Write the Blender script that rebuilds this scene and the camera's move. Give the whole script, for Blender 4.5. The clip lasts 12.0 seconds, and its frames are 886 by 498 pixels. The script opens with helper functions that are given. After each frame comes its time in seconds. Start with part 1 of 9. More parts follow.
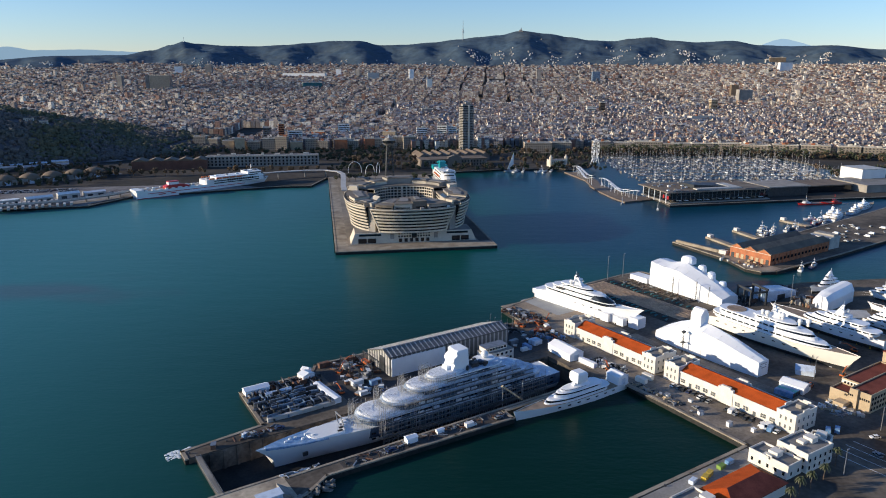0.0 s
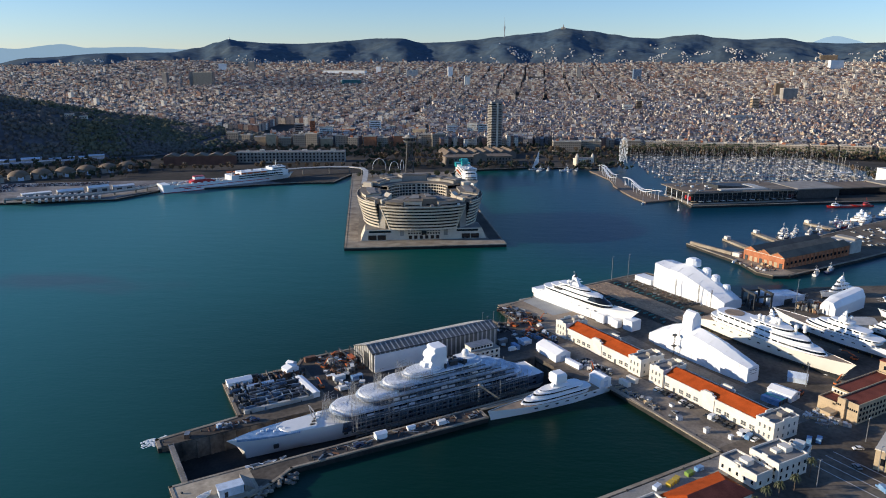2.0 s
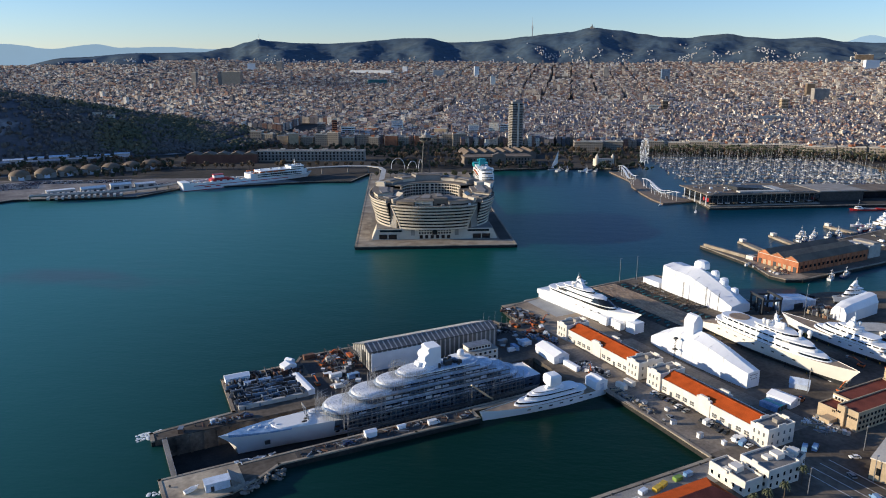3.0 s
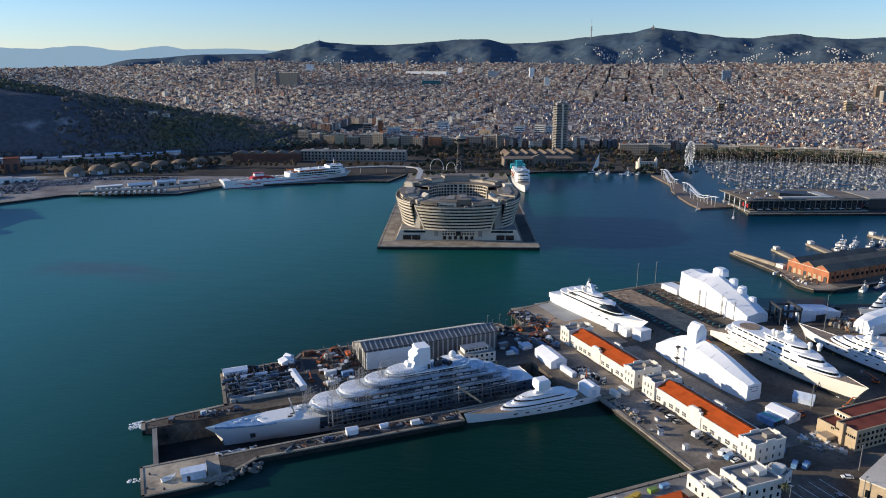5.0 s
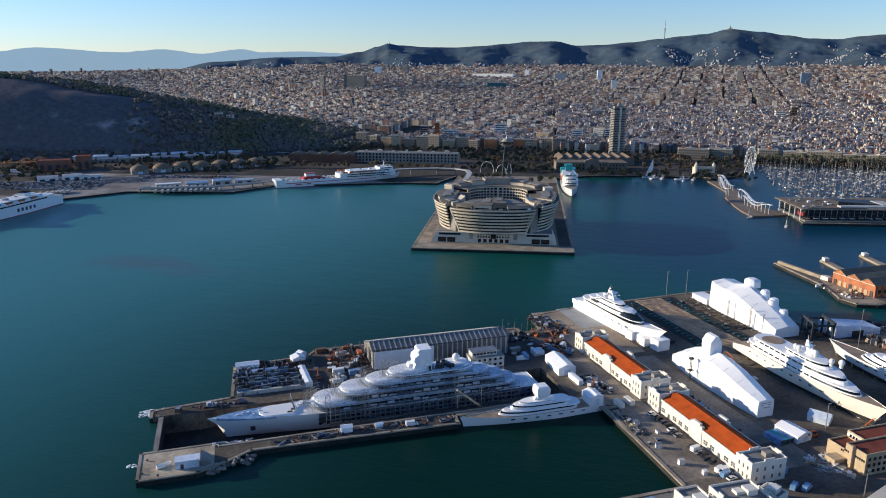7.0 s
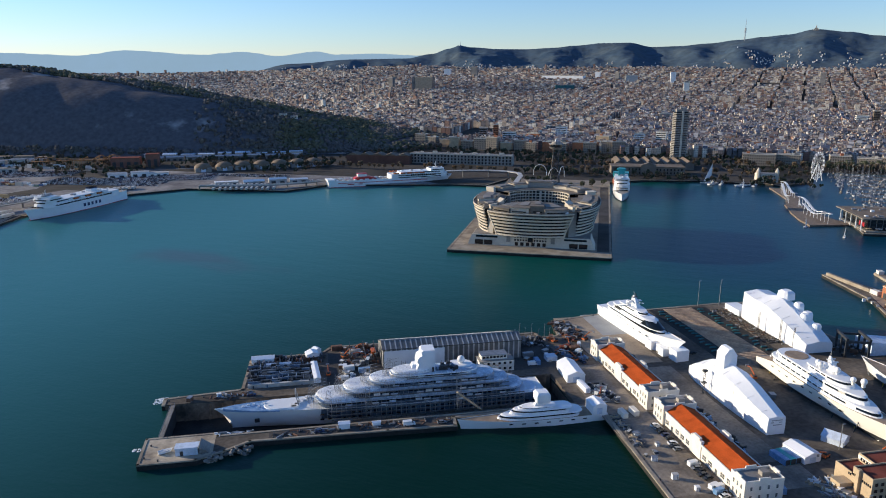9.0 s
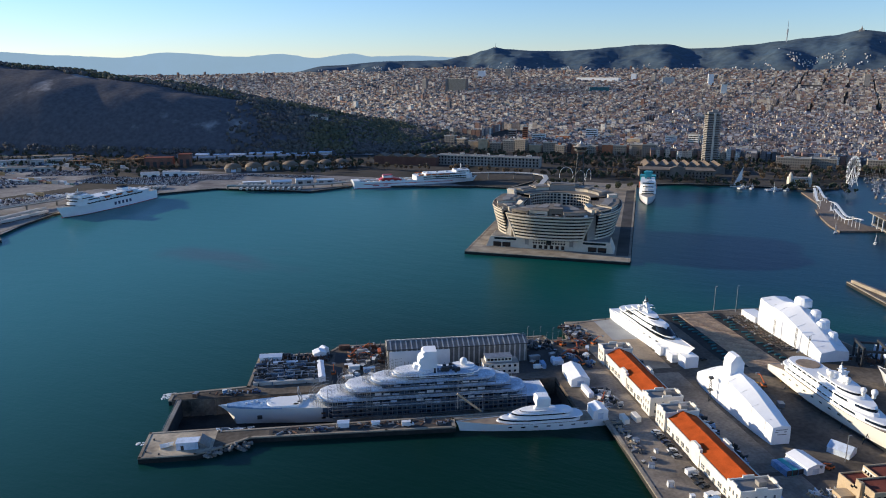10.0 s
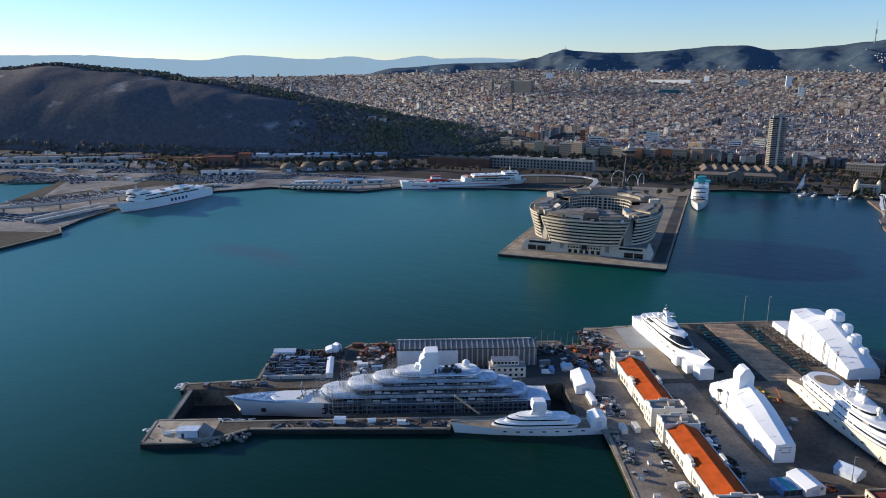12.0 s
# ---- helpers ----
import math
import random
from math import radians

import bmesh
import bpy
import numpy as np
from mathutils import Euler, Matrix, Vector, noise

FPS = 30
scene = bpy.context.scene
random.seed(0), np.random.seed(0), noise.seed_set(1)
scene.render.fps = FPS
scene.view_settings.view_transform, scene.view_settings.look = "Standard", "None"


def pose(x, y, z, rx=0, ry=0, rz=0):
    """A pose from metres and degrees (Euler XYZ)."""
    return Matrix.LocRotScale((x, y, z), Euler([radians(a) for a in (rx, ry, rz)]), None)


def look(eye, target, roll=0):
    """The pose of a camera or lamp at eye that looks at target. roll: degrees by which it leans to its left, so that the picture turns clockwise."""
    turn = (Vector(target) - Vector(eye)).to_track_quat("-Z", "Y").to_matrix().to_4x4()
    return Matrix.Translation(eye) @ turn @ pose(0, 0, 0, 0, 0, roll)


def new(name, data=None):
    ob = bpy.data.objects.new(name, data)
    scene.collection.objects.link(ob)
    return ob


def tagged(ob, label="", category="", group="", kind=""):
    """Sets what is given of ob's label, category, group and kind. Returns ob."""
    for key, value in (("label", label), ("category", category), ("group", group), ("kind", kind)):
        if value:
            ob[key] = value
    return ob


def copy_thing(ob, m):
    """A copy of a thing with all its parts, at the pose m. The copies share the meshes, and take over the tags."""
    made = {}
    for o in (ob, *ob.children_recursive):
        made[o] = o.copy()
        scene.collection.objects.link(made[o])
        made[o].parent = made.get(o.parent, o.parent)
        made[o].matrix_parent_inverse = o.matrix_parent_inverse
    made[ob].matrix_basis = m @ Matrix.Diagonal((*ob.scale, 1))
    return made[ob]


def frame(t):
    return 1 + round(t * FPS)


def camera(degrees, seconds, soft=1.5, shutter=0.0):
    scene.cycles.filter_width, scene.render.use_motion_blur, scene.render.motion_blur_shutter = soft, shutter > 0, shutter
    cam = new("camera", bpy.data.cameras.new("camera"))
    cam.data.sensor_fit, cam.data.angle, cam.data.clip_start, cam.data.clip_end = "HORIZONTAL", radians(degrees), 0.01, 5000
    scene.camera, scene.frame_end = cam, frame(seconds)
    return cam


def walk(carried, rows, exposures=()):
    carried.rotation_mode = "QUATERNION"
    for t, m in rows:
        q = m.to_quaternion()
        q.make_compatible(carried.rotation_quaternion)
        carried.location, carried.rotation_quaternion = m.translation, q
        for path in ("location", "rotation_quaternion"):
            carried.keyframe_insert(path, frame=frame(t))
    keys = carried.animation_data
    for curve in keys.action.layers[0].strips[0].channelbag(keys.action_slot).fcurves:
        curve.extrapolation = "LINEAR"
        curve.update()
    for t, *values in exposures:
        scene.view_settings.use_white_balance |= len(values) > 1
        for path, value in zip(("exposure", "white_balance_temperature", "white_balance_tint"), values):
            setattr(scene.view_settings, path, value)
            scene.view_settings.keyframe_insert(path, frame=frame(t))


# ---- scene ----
cam = camera(63.8, 12.0, soft=1.0)
METRES, EYE, TILT, LEAN, TURN = 187.5, 158.0, -14.4, 0.0, 0.0
ROWS = [
    (0.0, 0.0, 0.0, 0.0, 0.0, 0.0, 0.0),
    (0.5, 0.0374, 0.0002, 0.0003, 0.69, -0.06, -0.19),
    (1.0, 0.0806, 0.0014, 0.0005, 1.5, -0.13, -0.41),
    (1.5, 0.1187, 0.0022, 0.001, 2.34, -0.18, -0.65),
    (2.0, 0.16, 0.004, 0.0016, 3.42, -0.22, -0.95),
    (2.5, 0.2012, 0.0065, 0.0026, 4.53, -0.26, -1.23),
    (3.0, 0.2431, 0.0097, 0.0037, 5.66, -0.29, -1.53),
    (5.0, 0.4111, 0.0321, 0.0103, 10.33, -0.38, -2.72),
    (5.5, 0.4498, 0.0387, 0.0126, 11.65, -0.43, -3.03),
    (6.0, 0.4914, 0.0469, 0.0152, 13.07, -0.46, -3.37),
    (6.5, 0.5327, 0.0558, 0.0176, 14.49, -0.48, -3.71),
    (7.0, 0.5736, 0.0658, 0.0209, 15.88, -0.53, -4.06),
    (9.0, 0.7342, 0.1122, 0.0359, 21.63, -0.87, -5.43),
    (9.5, 0.7717, 0.126, 0.0398, 23.01, -0.95, -5.75),
    (10.0, 0.8113, 0.1416, 0.0439, 24.48, -1.02, -6.1),
    (10.5, 0.85, 0.1584, 0.0481, 25.93, -1.13, -6.43),
    (11.0, 0.8885, 0.1765, 0.0525, 27.39, -1.25, -6.76),
    (11.5, 0.9238, 0.1942, 0.057, 28.68, -1.37, -7.05),
    (12.0, 0.9631, 0.2153, 0.0621, 30.1, -1.52, -7.36),
]
walk(cam, [(t, pose(0, 0, EYE, TILT, LEAN, TURN) @ pose(METRES * x, METRES * y, METRES * z, 90 + pitch, roll, yaw)) for t, x, y, z, yaw, pitch, roll in ROWS],
     [(0.0, 0.27, 6650, 7), (6.0, 0.30, 6650, 7), (12.0, 0.40, 6650, 7)])

# ---- light ----
SUN_EL, SUN_AZ = 13.5, -97.0  # degrees; the azimuth is counted from +y towards +x
world = bpy.data.worlds.new("world")
scene.world = world
world.use_nodes = True
wn = world.node_tree
sky = wn.nodes.new("ShaderNodeTexSky")
sky.sky_type = "NISHITA"
sky.sun_disc = False
sky.sun_elevation, sky.sun_rotation = radians(SUN_EL), radians(SUN_AZ)
sky.air_density, sky.dust_density, sky.ozone_density = 1.0, 0.0, 5.5
cool = wn.nodes.new("ShaderNodeVectorMath")
cool.operation = "MULTIPLY"
cool.inputs[1].default_value = (1.06, 0.965, 1.06)
wn.links.new(sky.outputs[0], cool.inputs[0])
wn.links.new(cool.outputs[0], wn.nodes["Background"].inputs[0])
wn.nodes["Background"].inputs[1].default_value = 0.15
sun = new("sun", bpy.data.lights.new("sun", "SUN"))
sun.data.energy, sun.data.angle, sun.data.color = 5.0, radians(0.6), (1.0, 0.86, 0.68)
sd = Vector((math.cos(radians(SUN_EL)) * math.sin(radians(SUN_AZ)), math.cos(radians(SUN_EL)) * math.cos(radians(SUN_AZ)), math.sin(radians(SUN_EL))))
sun.matrix_world = look(tuple(sd * 500), (0, 0, 0))

from mathutils.geometry import tessellate_polygon


# ---- materials ----
def mat(name, color, rough=0.7, metal=0.0, var=0.25, scale=0.15, fine=3.0, bump=0.3, second=None, island=0.0, spec=0.5):
    """A surface with stains at a large scale and grain at a small one; second: a colour that the stains lean to."""
    m = bpy.data.materials.new(name)
    m.use_nodes = True
    nt = m.node_tree
    bs = nt.nodes["Principled BSDF"]
    bs.inputs["Roughness"].default_value, bs.inputs["Metallic"].default_value = rough, metal
    bs.inputs["Specular IOR Level"].default_value = spec
    tc = nt.nodes.new("ShaderNodeTexCoord")
    n1, n2 = nt.nodes.new("ShaderNodeTexNoise"), nt.nodes.new("ShaderNodeTexNoise")
    n1.inputs["Scale"].default_value, n1.inputs["Detail"].default_value = scale, 5.0
    n2.inputs["Scale"].default_value, n2.inputs["Detail"].default_value = fine, 3.0
    for n in (n1, n2):
        nt.links.new(tc.outputs["Object"], n.inputs["Vector"])
    mix = nt.nodes.new("ShaderNodeMix")
    mix.data_type = "RGBA"
    mix.inputs[6].default_value = (*color, 1)
    c2 = second or tuple(c * (1 - 1.6 * var) for c in color)
    mix.inputs[7].default_value = (*c2, 1)
    ramp = nt.nodes.new("ShaderNodeMapRange")
    ramp.inputs[1].default_value, ramp.inputs[2].default_value = 0.38, 0.68
    nt.links.new(n1.outputs[0], ramp.inputs[0])
    nt.links.new(ramp.outputs[0], mix.inputs[0])
    hsv = nt.nodes.new("ShaderNodeHueSaturation")
    val = nt.nodes.new("ShaderNodeMapRange")
    val.inputs[1].default_value, val.inputs[2].default_value = 0.25, 0.75
    val.inputs[3].default_value, val.inputs[4].default_value = 1 - var * 0.7, 1 + var * 0.7
    nt.links.new(n2.outputs[0], val.inputs[0])
    last = val.outputs[0]
    if island:
        geo = nt.nodes.new("ShaderNodeNewGeometry")
        isl = nt.nodes.new("ShaderNodeMapRange")
        isl.inputs[3].default_value, isl.inputs[4].default_value = 1 - island, 1 + island
        nt.links.new(geo.outputs["Random Per Island"], isl.inputs[0])
        mul = nt.nodes.new("ShaderNodeMath")
        mul.operation = "MULTIPLY"
        nt.links.new(last, mul.inputs[0])
        nt.links.new(isl.outputs[0], mul.inputs[1])
        last = mul.outputs[0]
    nt.links.new(last, hsv.inputs["Value"])
    nt.links.new(mix.outputs[2], hsv.inputs["Color"])
    nt.links.new(hsv.outputs[0], bs.inputs["Base Color"])
    if bump:
        b = nt.nodes.new("ShaderNodeBump")
        b.inputs["Strength"].default_value, b.inputs["Distance"].default_value = bump, 0.1
        nt.links.new(n2.outputs[0], b.inputs["Height"])
        nt.links.new(b.outputs[0], bs.inputs["Normal"])
    return m


def palette(name, colours, rough=0.8, window=None, var=0.12):
    """One colour for each joined piece, out of a list; window: (width, height, darkness) of far window openings on upright faces."""
    m = mat(name, (0.5, 0.5, 0.5), rough, 0, var, 0.08, 0.9, 0.0)
    nt = m.node_tree
    geo = nt.nodes.new("ShaderNodeNewGeometry")
    ramp = nt.nodes.new("ShaderNodeValToRGB")
    ramp.color_ramp.interpolation = "CONSTANT"
    els = ramp.color_ramp.elements
    for i, c in enumerate(colours):
        e = els[0] if i == 0 else (els[1] if i == 1 else els.new(i / len(colours)))
        e.position, e.color = i / len(colours), (*c, 1)
    nt.links.new(geo.outputs["Random Per Island"], ramp.inputs[0])
    hsv = next(n for n in nt.nodes if n.type == "HUE_SAT")
    nt.links.new(ramp.outputs[0], hsv.inputs["Color"])
    if window:
        sep = nt.nodes.new("ShaderNodeSeparateXYZ")
        nt.links.new(geo.outputs["Position"], sep.inputs[0])
        add = nt.nodes.new("ShaderNodeMath")
        add.operation = "ADD"
        nt.links.new(sep.outputs[0], add.inputs[0])
        nt.links.new(sep.outputs[1], add.inputs[1])
        com = nt.nodes.new("ShaderNodeCombineXYZ")
        nt.links.new(add.outputs[0], com.inputs[0])
        nt.links.new(sep.outputs[2], com.inputs[1])
        br = nt.nodes.new("ShaderNodeTexBrick")
        br.offset = 0.0
        br.inputs["Scale"].default_value = 1.0
        br.inputs["Brick Width"].default_value, br.inputs["Row Height"].default_value = window[0], window[1]
        br.inputs["Mortar Size"].default_value, br.inputs["Mortar Smooth"].default_value = window[0] * 0.27, 0.0
        nt.links.new(com.outputs[0], br.inputs["Vector"])
        mx = nt.nodes.new("ShaderNodeMix")
        mx.data_type = "RGBA"
        mx.inputs[6].default_value = (0.03, 0.035, 0.04, 1)
        fac = nt.nodes.new("ShaderNodeMapRange")
        fac.inputs[3].default_value = 1 - window[2]
        nt.links.new(br.outputs["Fac"], fac.inputs[0])
        nt.links.new(fac.outputs[0], mx.inputs[0])
        nt.links.new(hsv.outputs[0], mx.inputs[7])
        nt.links.new(mx.outputs[2], nt.nodes["Principled BSDF"].inputs["Base Color"])
    return m


WHITE = mat("white_paint", (0.80, 0.80, 0.78), 0.35, 0, 0.05, 0.1, 0.7, 0.05)
GEL = mat("gelcoat", (0.82, 0.82, 0.81), 0.18, 0, 0.03, 0.05, 0.3, 0.0)
WRAP = mat("shrink_wrap", (0.86, 0.87, 0.88), 0.4, 0, 0.05, 0.12, 0.5, 0.5)
CREAM = mat("cream_hull", (0.82, 0.78, 0.68), 0.2, 0, 0.03, 0.05, 0.3, 0.0)
GLASS = mat("dark_glass", (0.012, 0.016, 0.02), 0.08, 0, 0.2, 0.2, 1.0, 0.0)
PANE = mat("window_pane", (0.16, 0.17, 0.17), 0.15, 0, 0.3, 0.3, 1.0, 0.0)
TEAK = mat("teak_deck", (0.36, 0.26, 0.17), 0.7, 0, 0.2, 0.3, 4.0, 0.1)
STEEL = mat("galvanised_steel", (0.34, 0.35, 0.36), 0.45, 0.6, 0.2, 0.4, 3.0, 0.1)
DARK = mat("dark_steel", (0.05, 0.055, 0.06), 0.55, 0.2, 0.3, 0.4, 3.0, 0.2)
RUST = mat("rusty_steel", (0.20, 0.10, 0.06), 0.8, 0.1, 0.35, 0.5, 3.0, 0.3)
CONC = mat("concrete", (0.30, 0.285, 0.26), 0.85, 0, 0.25, 0.06, 1.2, 0.3, second=(0.17, 0.155, 0.135), spec=0.2)
QUAY = mat("quay_stone", (0.36, 0.31, 0.24), 0.85, 0, 0.25, 0.1, 1.0, 0.4, second=(0.20, 0.16, 0.12), spec=0.2)
# wet concrete, taken near black to carry the quay walls' shade
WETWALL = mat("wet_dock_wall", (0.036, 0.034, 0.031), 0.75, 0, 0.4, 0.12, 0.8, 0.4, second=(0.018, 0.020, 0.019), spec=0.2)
ASPH = mat("yard_asphalt", (0.175, 0.145, 0.113), 0.95, 0, 0.40, 0.035, 0.5, 0.3, second=(0.066, 0.057, 0.048), spec=0.12)
ROAD = mat("asphalt", (0.105, 0.098, 0.092), 0.85, 0, 0.25, 0.05, 1.5, 0.2)
LAND = mat("city_ground", (0.085, 0.075, 0.064), 0.95, 0, 0.35, 0.012, 0.15, 0.0, second=(0.038, 0.036, 0.030), spec=0.1)
REDROOF = mat("red_roof_tile", (0.45, 0.082, 0.018), 0.9, 0, 0.18, 0.25, 2.5, 0.5, spec=0.08)
DULLRED = mat("dull_red_roof", (0.22, 0.065, 0.045), 0.9, 0, 0.25, 0.15, 2.0, 0.3, spec=0.1)
PLASTER = mat("white_plaster", (0.76, 0.71, 0.62), 0.8, 0, 0.10, 0.2, 2.0, 0.15)
OFFICESTONE = mat("sand_stone_cladding", (0.64, 0.56, 0.44), 0.75, 0, 0.12, 0.08, 1.0, 0.15)
OCHRE = mat("ochre_plaster", (0.50, 0.38, 0.24), 0.85, 0, 0.15, 0.15, 1.5, 0.2)
BRICK = mat("orange_brick", (0.48, 0.17, 0.075), 0.8, 0, 0.2, 0.2, 2.0, 0.3)
STONE = mat("pale_stone", (0.68, 0.60, 0.48), 0.75, 0, 0.12, 0.08, 1.0, 0.15)
STONE2 = mat("grey_stone", (0.33, 0.30, 0.26), 0.8, 0, 0.2, 0.08, 1.0, 0.2)
GREYROOF = mat("grey_roof", (0.24, 0.225, 0.205), 0.8, 0, 0.25, 0.06, 0.8, 0.2)
BROWNROOF = mat("brown_roof", (0.20, 0.145, 0.095), 0.8, 0, 0.25, 0.08, 1.0, 0.2)
CORR = mat("corrugated_grey", (0.16, 0.158, 0.15), 0.6, 0.1, 0.2, 0.2, 1.0, 0.1)
CORRL = mat("corrugated_light", (0.52, 0.50, 0.46), 0.6, 0.1, 0.15, 0.2, 1.0, 0.1)
BLUETARP = mat("blue_tarpaulin", (0.10, 0.23, 0.42), 0.5, 0, 0.3, 0.4, 2.0, 0.3, second=(0.30, 0.42, 0.58))
BLUEHULL = mat("blue_netting", (0.09, 0.14, 0.21), 0.6, 0, 0.35, 0.25, 1.5, 0.3, second=(0.20, 0.27, 0.34))
BLUECOVER = mat("pale_blue_cover", (0.62, 0.70, 0.80), 0.45, 0, 0.15, 0.4, 2.0, 0.3)
ORANGE = mat("orange_paint", (0.60, 0.14, 0.03), 0.5, 0, 0.2, 0.5, 2.0, 0.1)
REDP = mat("red_paint", (0.50, 0.03, 0.03), 0.4, 0, 0.15, 0.5, 2.0, 0.0)
YELLOW = mat("yellow_paint", (0.62, 0.42, 0.05), 0.5, 0, 0.2, 0.5, 2.0, 0.1)
GREEN = mat("green_paint", (0.20, 0.32, 0.06), 0.6, 0, 0.2, 0.5, 2.0, 0.1)
ROOFSTONE = mat("roof_paving", (0.23, 0.195, 0.155), 0.85, 0, 0.2, 0.1, 1.0, 0.2, spec=0.2)
TAN = mat("tan_paving", (0.29, 0.245, 0.19), 0.85, 0, 0.2, 0.06, 1.0, 0.2, second=(0.20, 0.17, 0.135), spec=0.2)
TEALBAG = mat("teal_bundle", (0.03, 0.17, 0.18), 0.6, 0, 0.35, 0.5, 2.0, 0.2)
SLABP = mat("pale_concrete", (0.40, 0.40, 0.38), 0.85, 0, 0.15, 0.08, 1.2, 0.2, second=(0.30, 0.30, 0.29), spec=0.2)
SANDY = mat("sandy_concrete", (0.40, 0.32, 0.235), 0.9, 0, 0.3, 0.05, 0.8, 0.3, second=(0.22, 0.175, 0.13), spec=0.15)
TEAL = mat("teal_paint", (0.01, 0.32, 0.34), 0.4, 0, 0.1, 0.5, 2.0, 0.0)
NAVY = mat("navy_paint", (0.02, 0.035, 0.10), 0.4, 0, 0.1, 0.5, 2.0, 0.0)
RUBBER = mat("black_rubber", (0.02, 0.02, 0.02), 0.8, 0, 0.2, 0.5, 2.0, 0.1)
BARK = mat("bark", (0.12, 0.085, 0.06), 0.9, 0, 0.3, 0.8, 4.0, 0.4)
LEAF = mat("leaves", (0.062, 0.072, 0.042), 0.85, 0, 0.3, 0.3, 1.5, 0.0, island=0.3, spec=0.2)
LEAFBR = mat("winter_leaves", (0.13, 0.085, 0.045), 0.8, 0, 0.3, 0.3, 1.5, 0.0, island=0.4)
PALMLEAF = mat("palm_leaves", (0.075, 0.085, 0.03), 0.6, 0, 0.3, 0.5, 2.0, 0.0, island=0.4)
ROCK = mat("rock", (0.21, 0.19, 0.165), 0.9, 0, 0.3, 0.3, 2.0, 0.5, island=0.4)
FOAM = mat("foam", (0.75, 0.8, 0.8), 0.8, 0, 0.1, 0.5, 2.0, 0.2)


# ---- shapes ----
def box(bm, cx, cy, z0, sx, sy, h, turn=0.0, taper=1.0):
    c, s = math.cos(radians(turn)), math.sin(radians(turn))
    vs = []
    for z, k in ((z0, 1.0), (z0 + h, taper)):
        for a, b in ((-1, -1), (1, -1), (1, 1), (-1, 1)):
            x, y = a * sx / 2 * k, b * sy / 2 * k
            vs.append(bm.verts.new((cx + c * x - s * y, cy + s * x + c * y, z)))
    for f in ((3, 2, 1, 0), (4, 5, 6, 7), (0, 1, 5, 4), (1, 2, 6, 5), (2, 3, 7, 6), (3, 0, 4, 7)):
        bm.faces.new([vs[i] for i in f])


def prism(bm, pts, z0, z1, inset=1.0):
    """A polygon drawn upwards; inset scales the top about the middle."""
    mx, my = sum(p[0] for p in pts) / len(pts), sum(p[1] for p in pts) / len(pts)
    lo = [bm.verts.new((x, y, z0)) for x, y in pts]
    hi = [bm.verts.new((mx + (x - mx) * inset, my + (y - my) * inset, z1)) for x, y in pts]
    area = sum(pts[i - 1][0] * pts[i][1] - pts[i][0] * pts[i - 1][1] for i in range(len(pts)))
    n = len(pts)
    if area < 0:
        lo.reverse(), hi.reverse()
    for i in range(n):
        bm.faces.new((lo[i - 1], lo[i], hi[i], hi[i - 1]))
    if n <= 24 and inset != 1.0:
        bm.faces.new(hi)
        bm.faces.new(lo[::-1])
        return
    for a, b, c in tessellate_polygon([[Vector((v.co.x, v.co.y, 0)) for v in lo]]):
        bm.faces.new((hi[a], hi[b], hi[c]))
        bm.faces.new((lo[c], lo[b], lo[a]))


def cyl(bm, x, y, z0, z1, r0, r1=None, n=10):
    r1 = r0 if r1 is None else r1
    lo = [bm.verts.new((x + r0 * math.cos(2 * math.pi * i / n), y + r0 * math.sin(2 * math.pi * i / n), z0)) for i in range(n)]
    hi = [bm.verts.new((x + r1 * math.cos(2 * math.pi * i / n), y + r1 * math.sin(2 * math.pi * i / n), z1)) for i in range(n)]
    for i in range(n):
        bm.faces.new((lo[i - 1], lo[i], hi[i], hi[i - 1]))
    bm.faces.new(hi)
    bm.faces.new(lo[::-1])


def bar(bm, a, b, r=0.1, n=4):
    """A straight bar between two places."""
    a, b = Vector(a), Vector(b)
    q = (b - a).to_track_quat("Z", "Y")
    rings = []
    for p in (a, b):
        rings.append([bm.verts.new(p + q @ Vector((r * math.cos(2 * math.pi * (i + 0.5) / n), r * math.sin(2 * math.pi * (i + 0.5) / n), 0))) for i in range(n)])
    for i in range(n):
        bm.faces.new((rings[0][i - 1], rings[0][i], rings[1][i], rings[1][i - 1]))
    bm.faces.new(rings[1])
    bm.faces.new(rings[0][::-1])


def loft(bm, rings, close=True, caps=True):
    """A skin over rings of equally many places."""
    vs = [[bm.verts.new(p) for p in r] for r in rings]
    n = len(vs[0])
    for a, b in zip(vs, vs[1:]):
        for i in range(0 if close else 1, n):
            bm.faces.new((a[i - 1], a[i], b[i], b[i - 1]))
    if caps:
        bm.faces.new(vs[0][::-1])
        bm.faces.new(vs[-1])
    return vs


def ball(bm, x, y, z, r, squash=1.0, level=2):
    bmesh.ops.create_icosphere(bm, subdivisions=level, radius=r, matrix=Matrix.Translation((x, y, z)) @ Matrix.Diagonal((1, 1, squash, 1)))


def part(name, bm, material, parent=None, label="", smooth=False, fix=True):
    """Links a bmesh as one mesh object, under a thing or a part."""
    if fix:
        bmesh.ops.recalc_face_normals(bm, faces=bm.faces)
    me = bpy.data.meshes.new(name)
    bm.to_mesh(me)
    bm.free()
    mats = material if isinstance(material, (list, tuple)) else [material]
    for m in mats:
        me.materials.append(m)
    if smooth:
        me.polygons.foreach_set("use_smooth", [True] * len(me.polygons))
        if smooth is not True:
            me.set_sharp_from_angle(angle=radians(smooth))
    ob = new(name, me)
    ob.parent = parent
    return tagged(ob, label) if label else ob


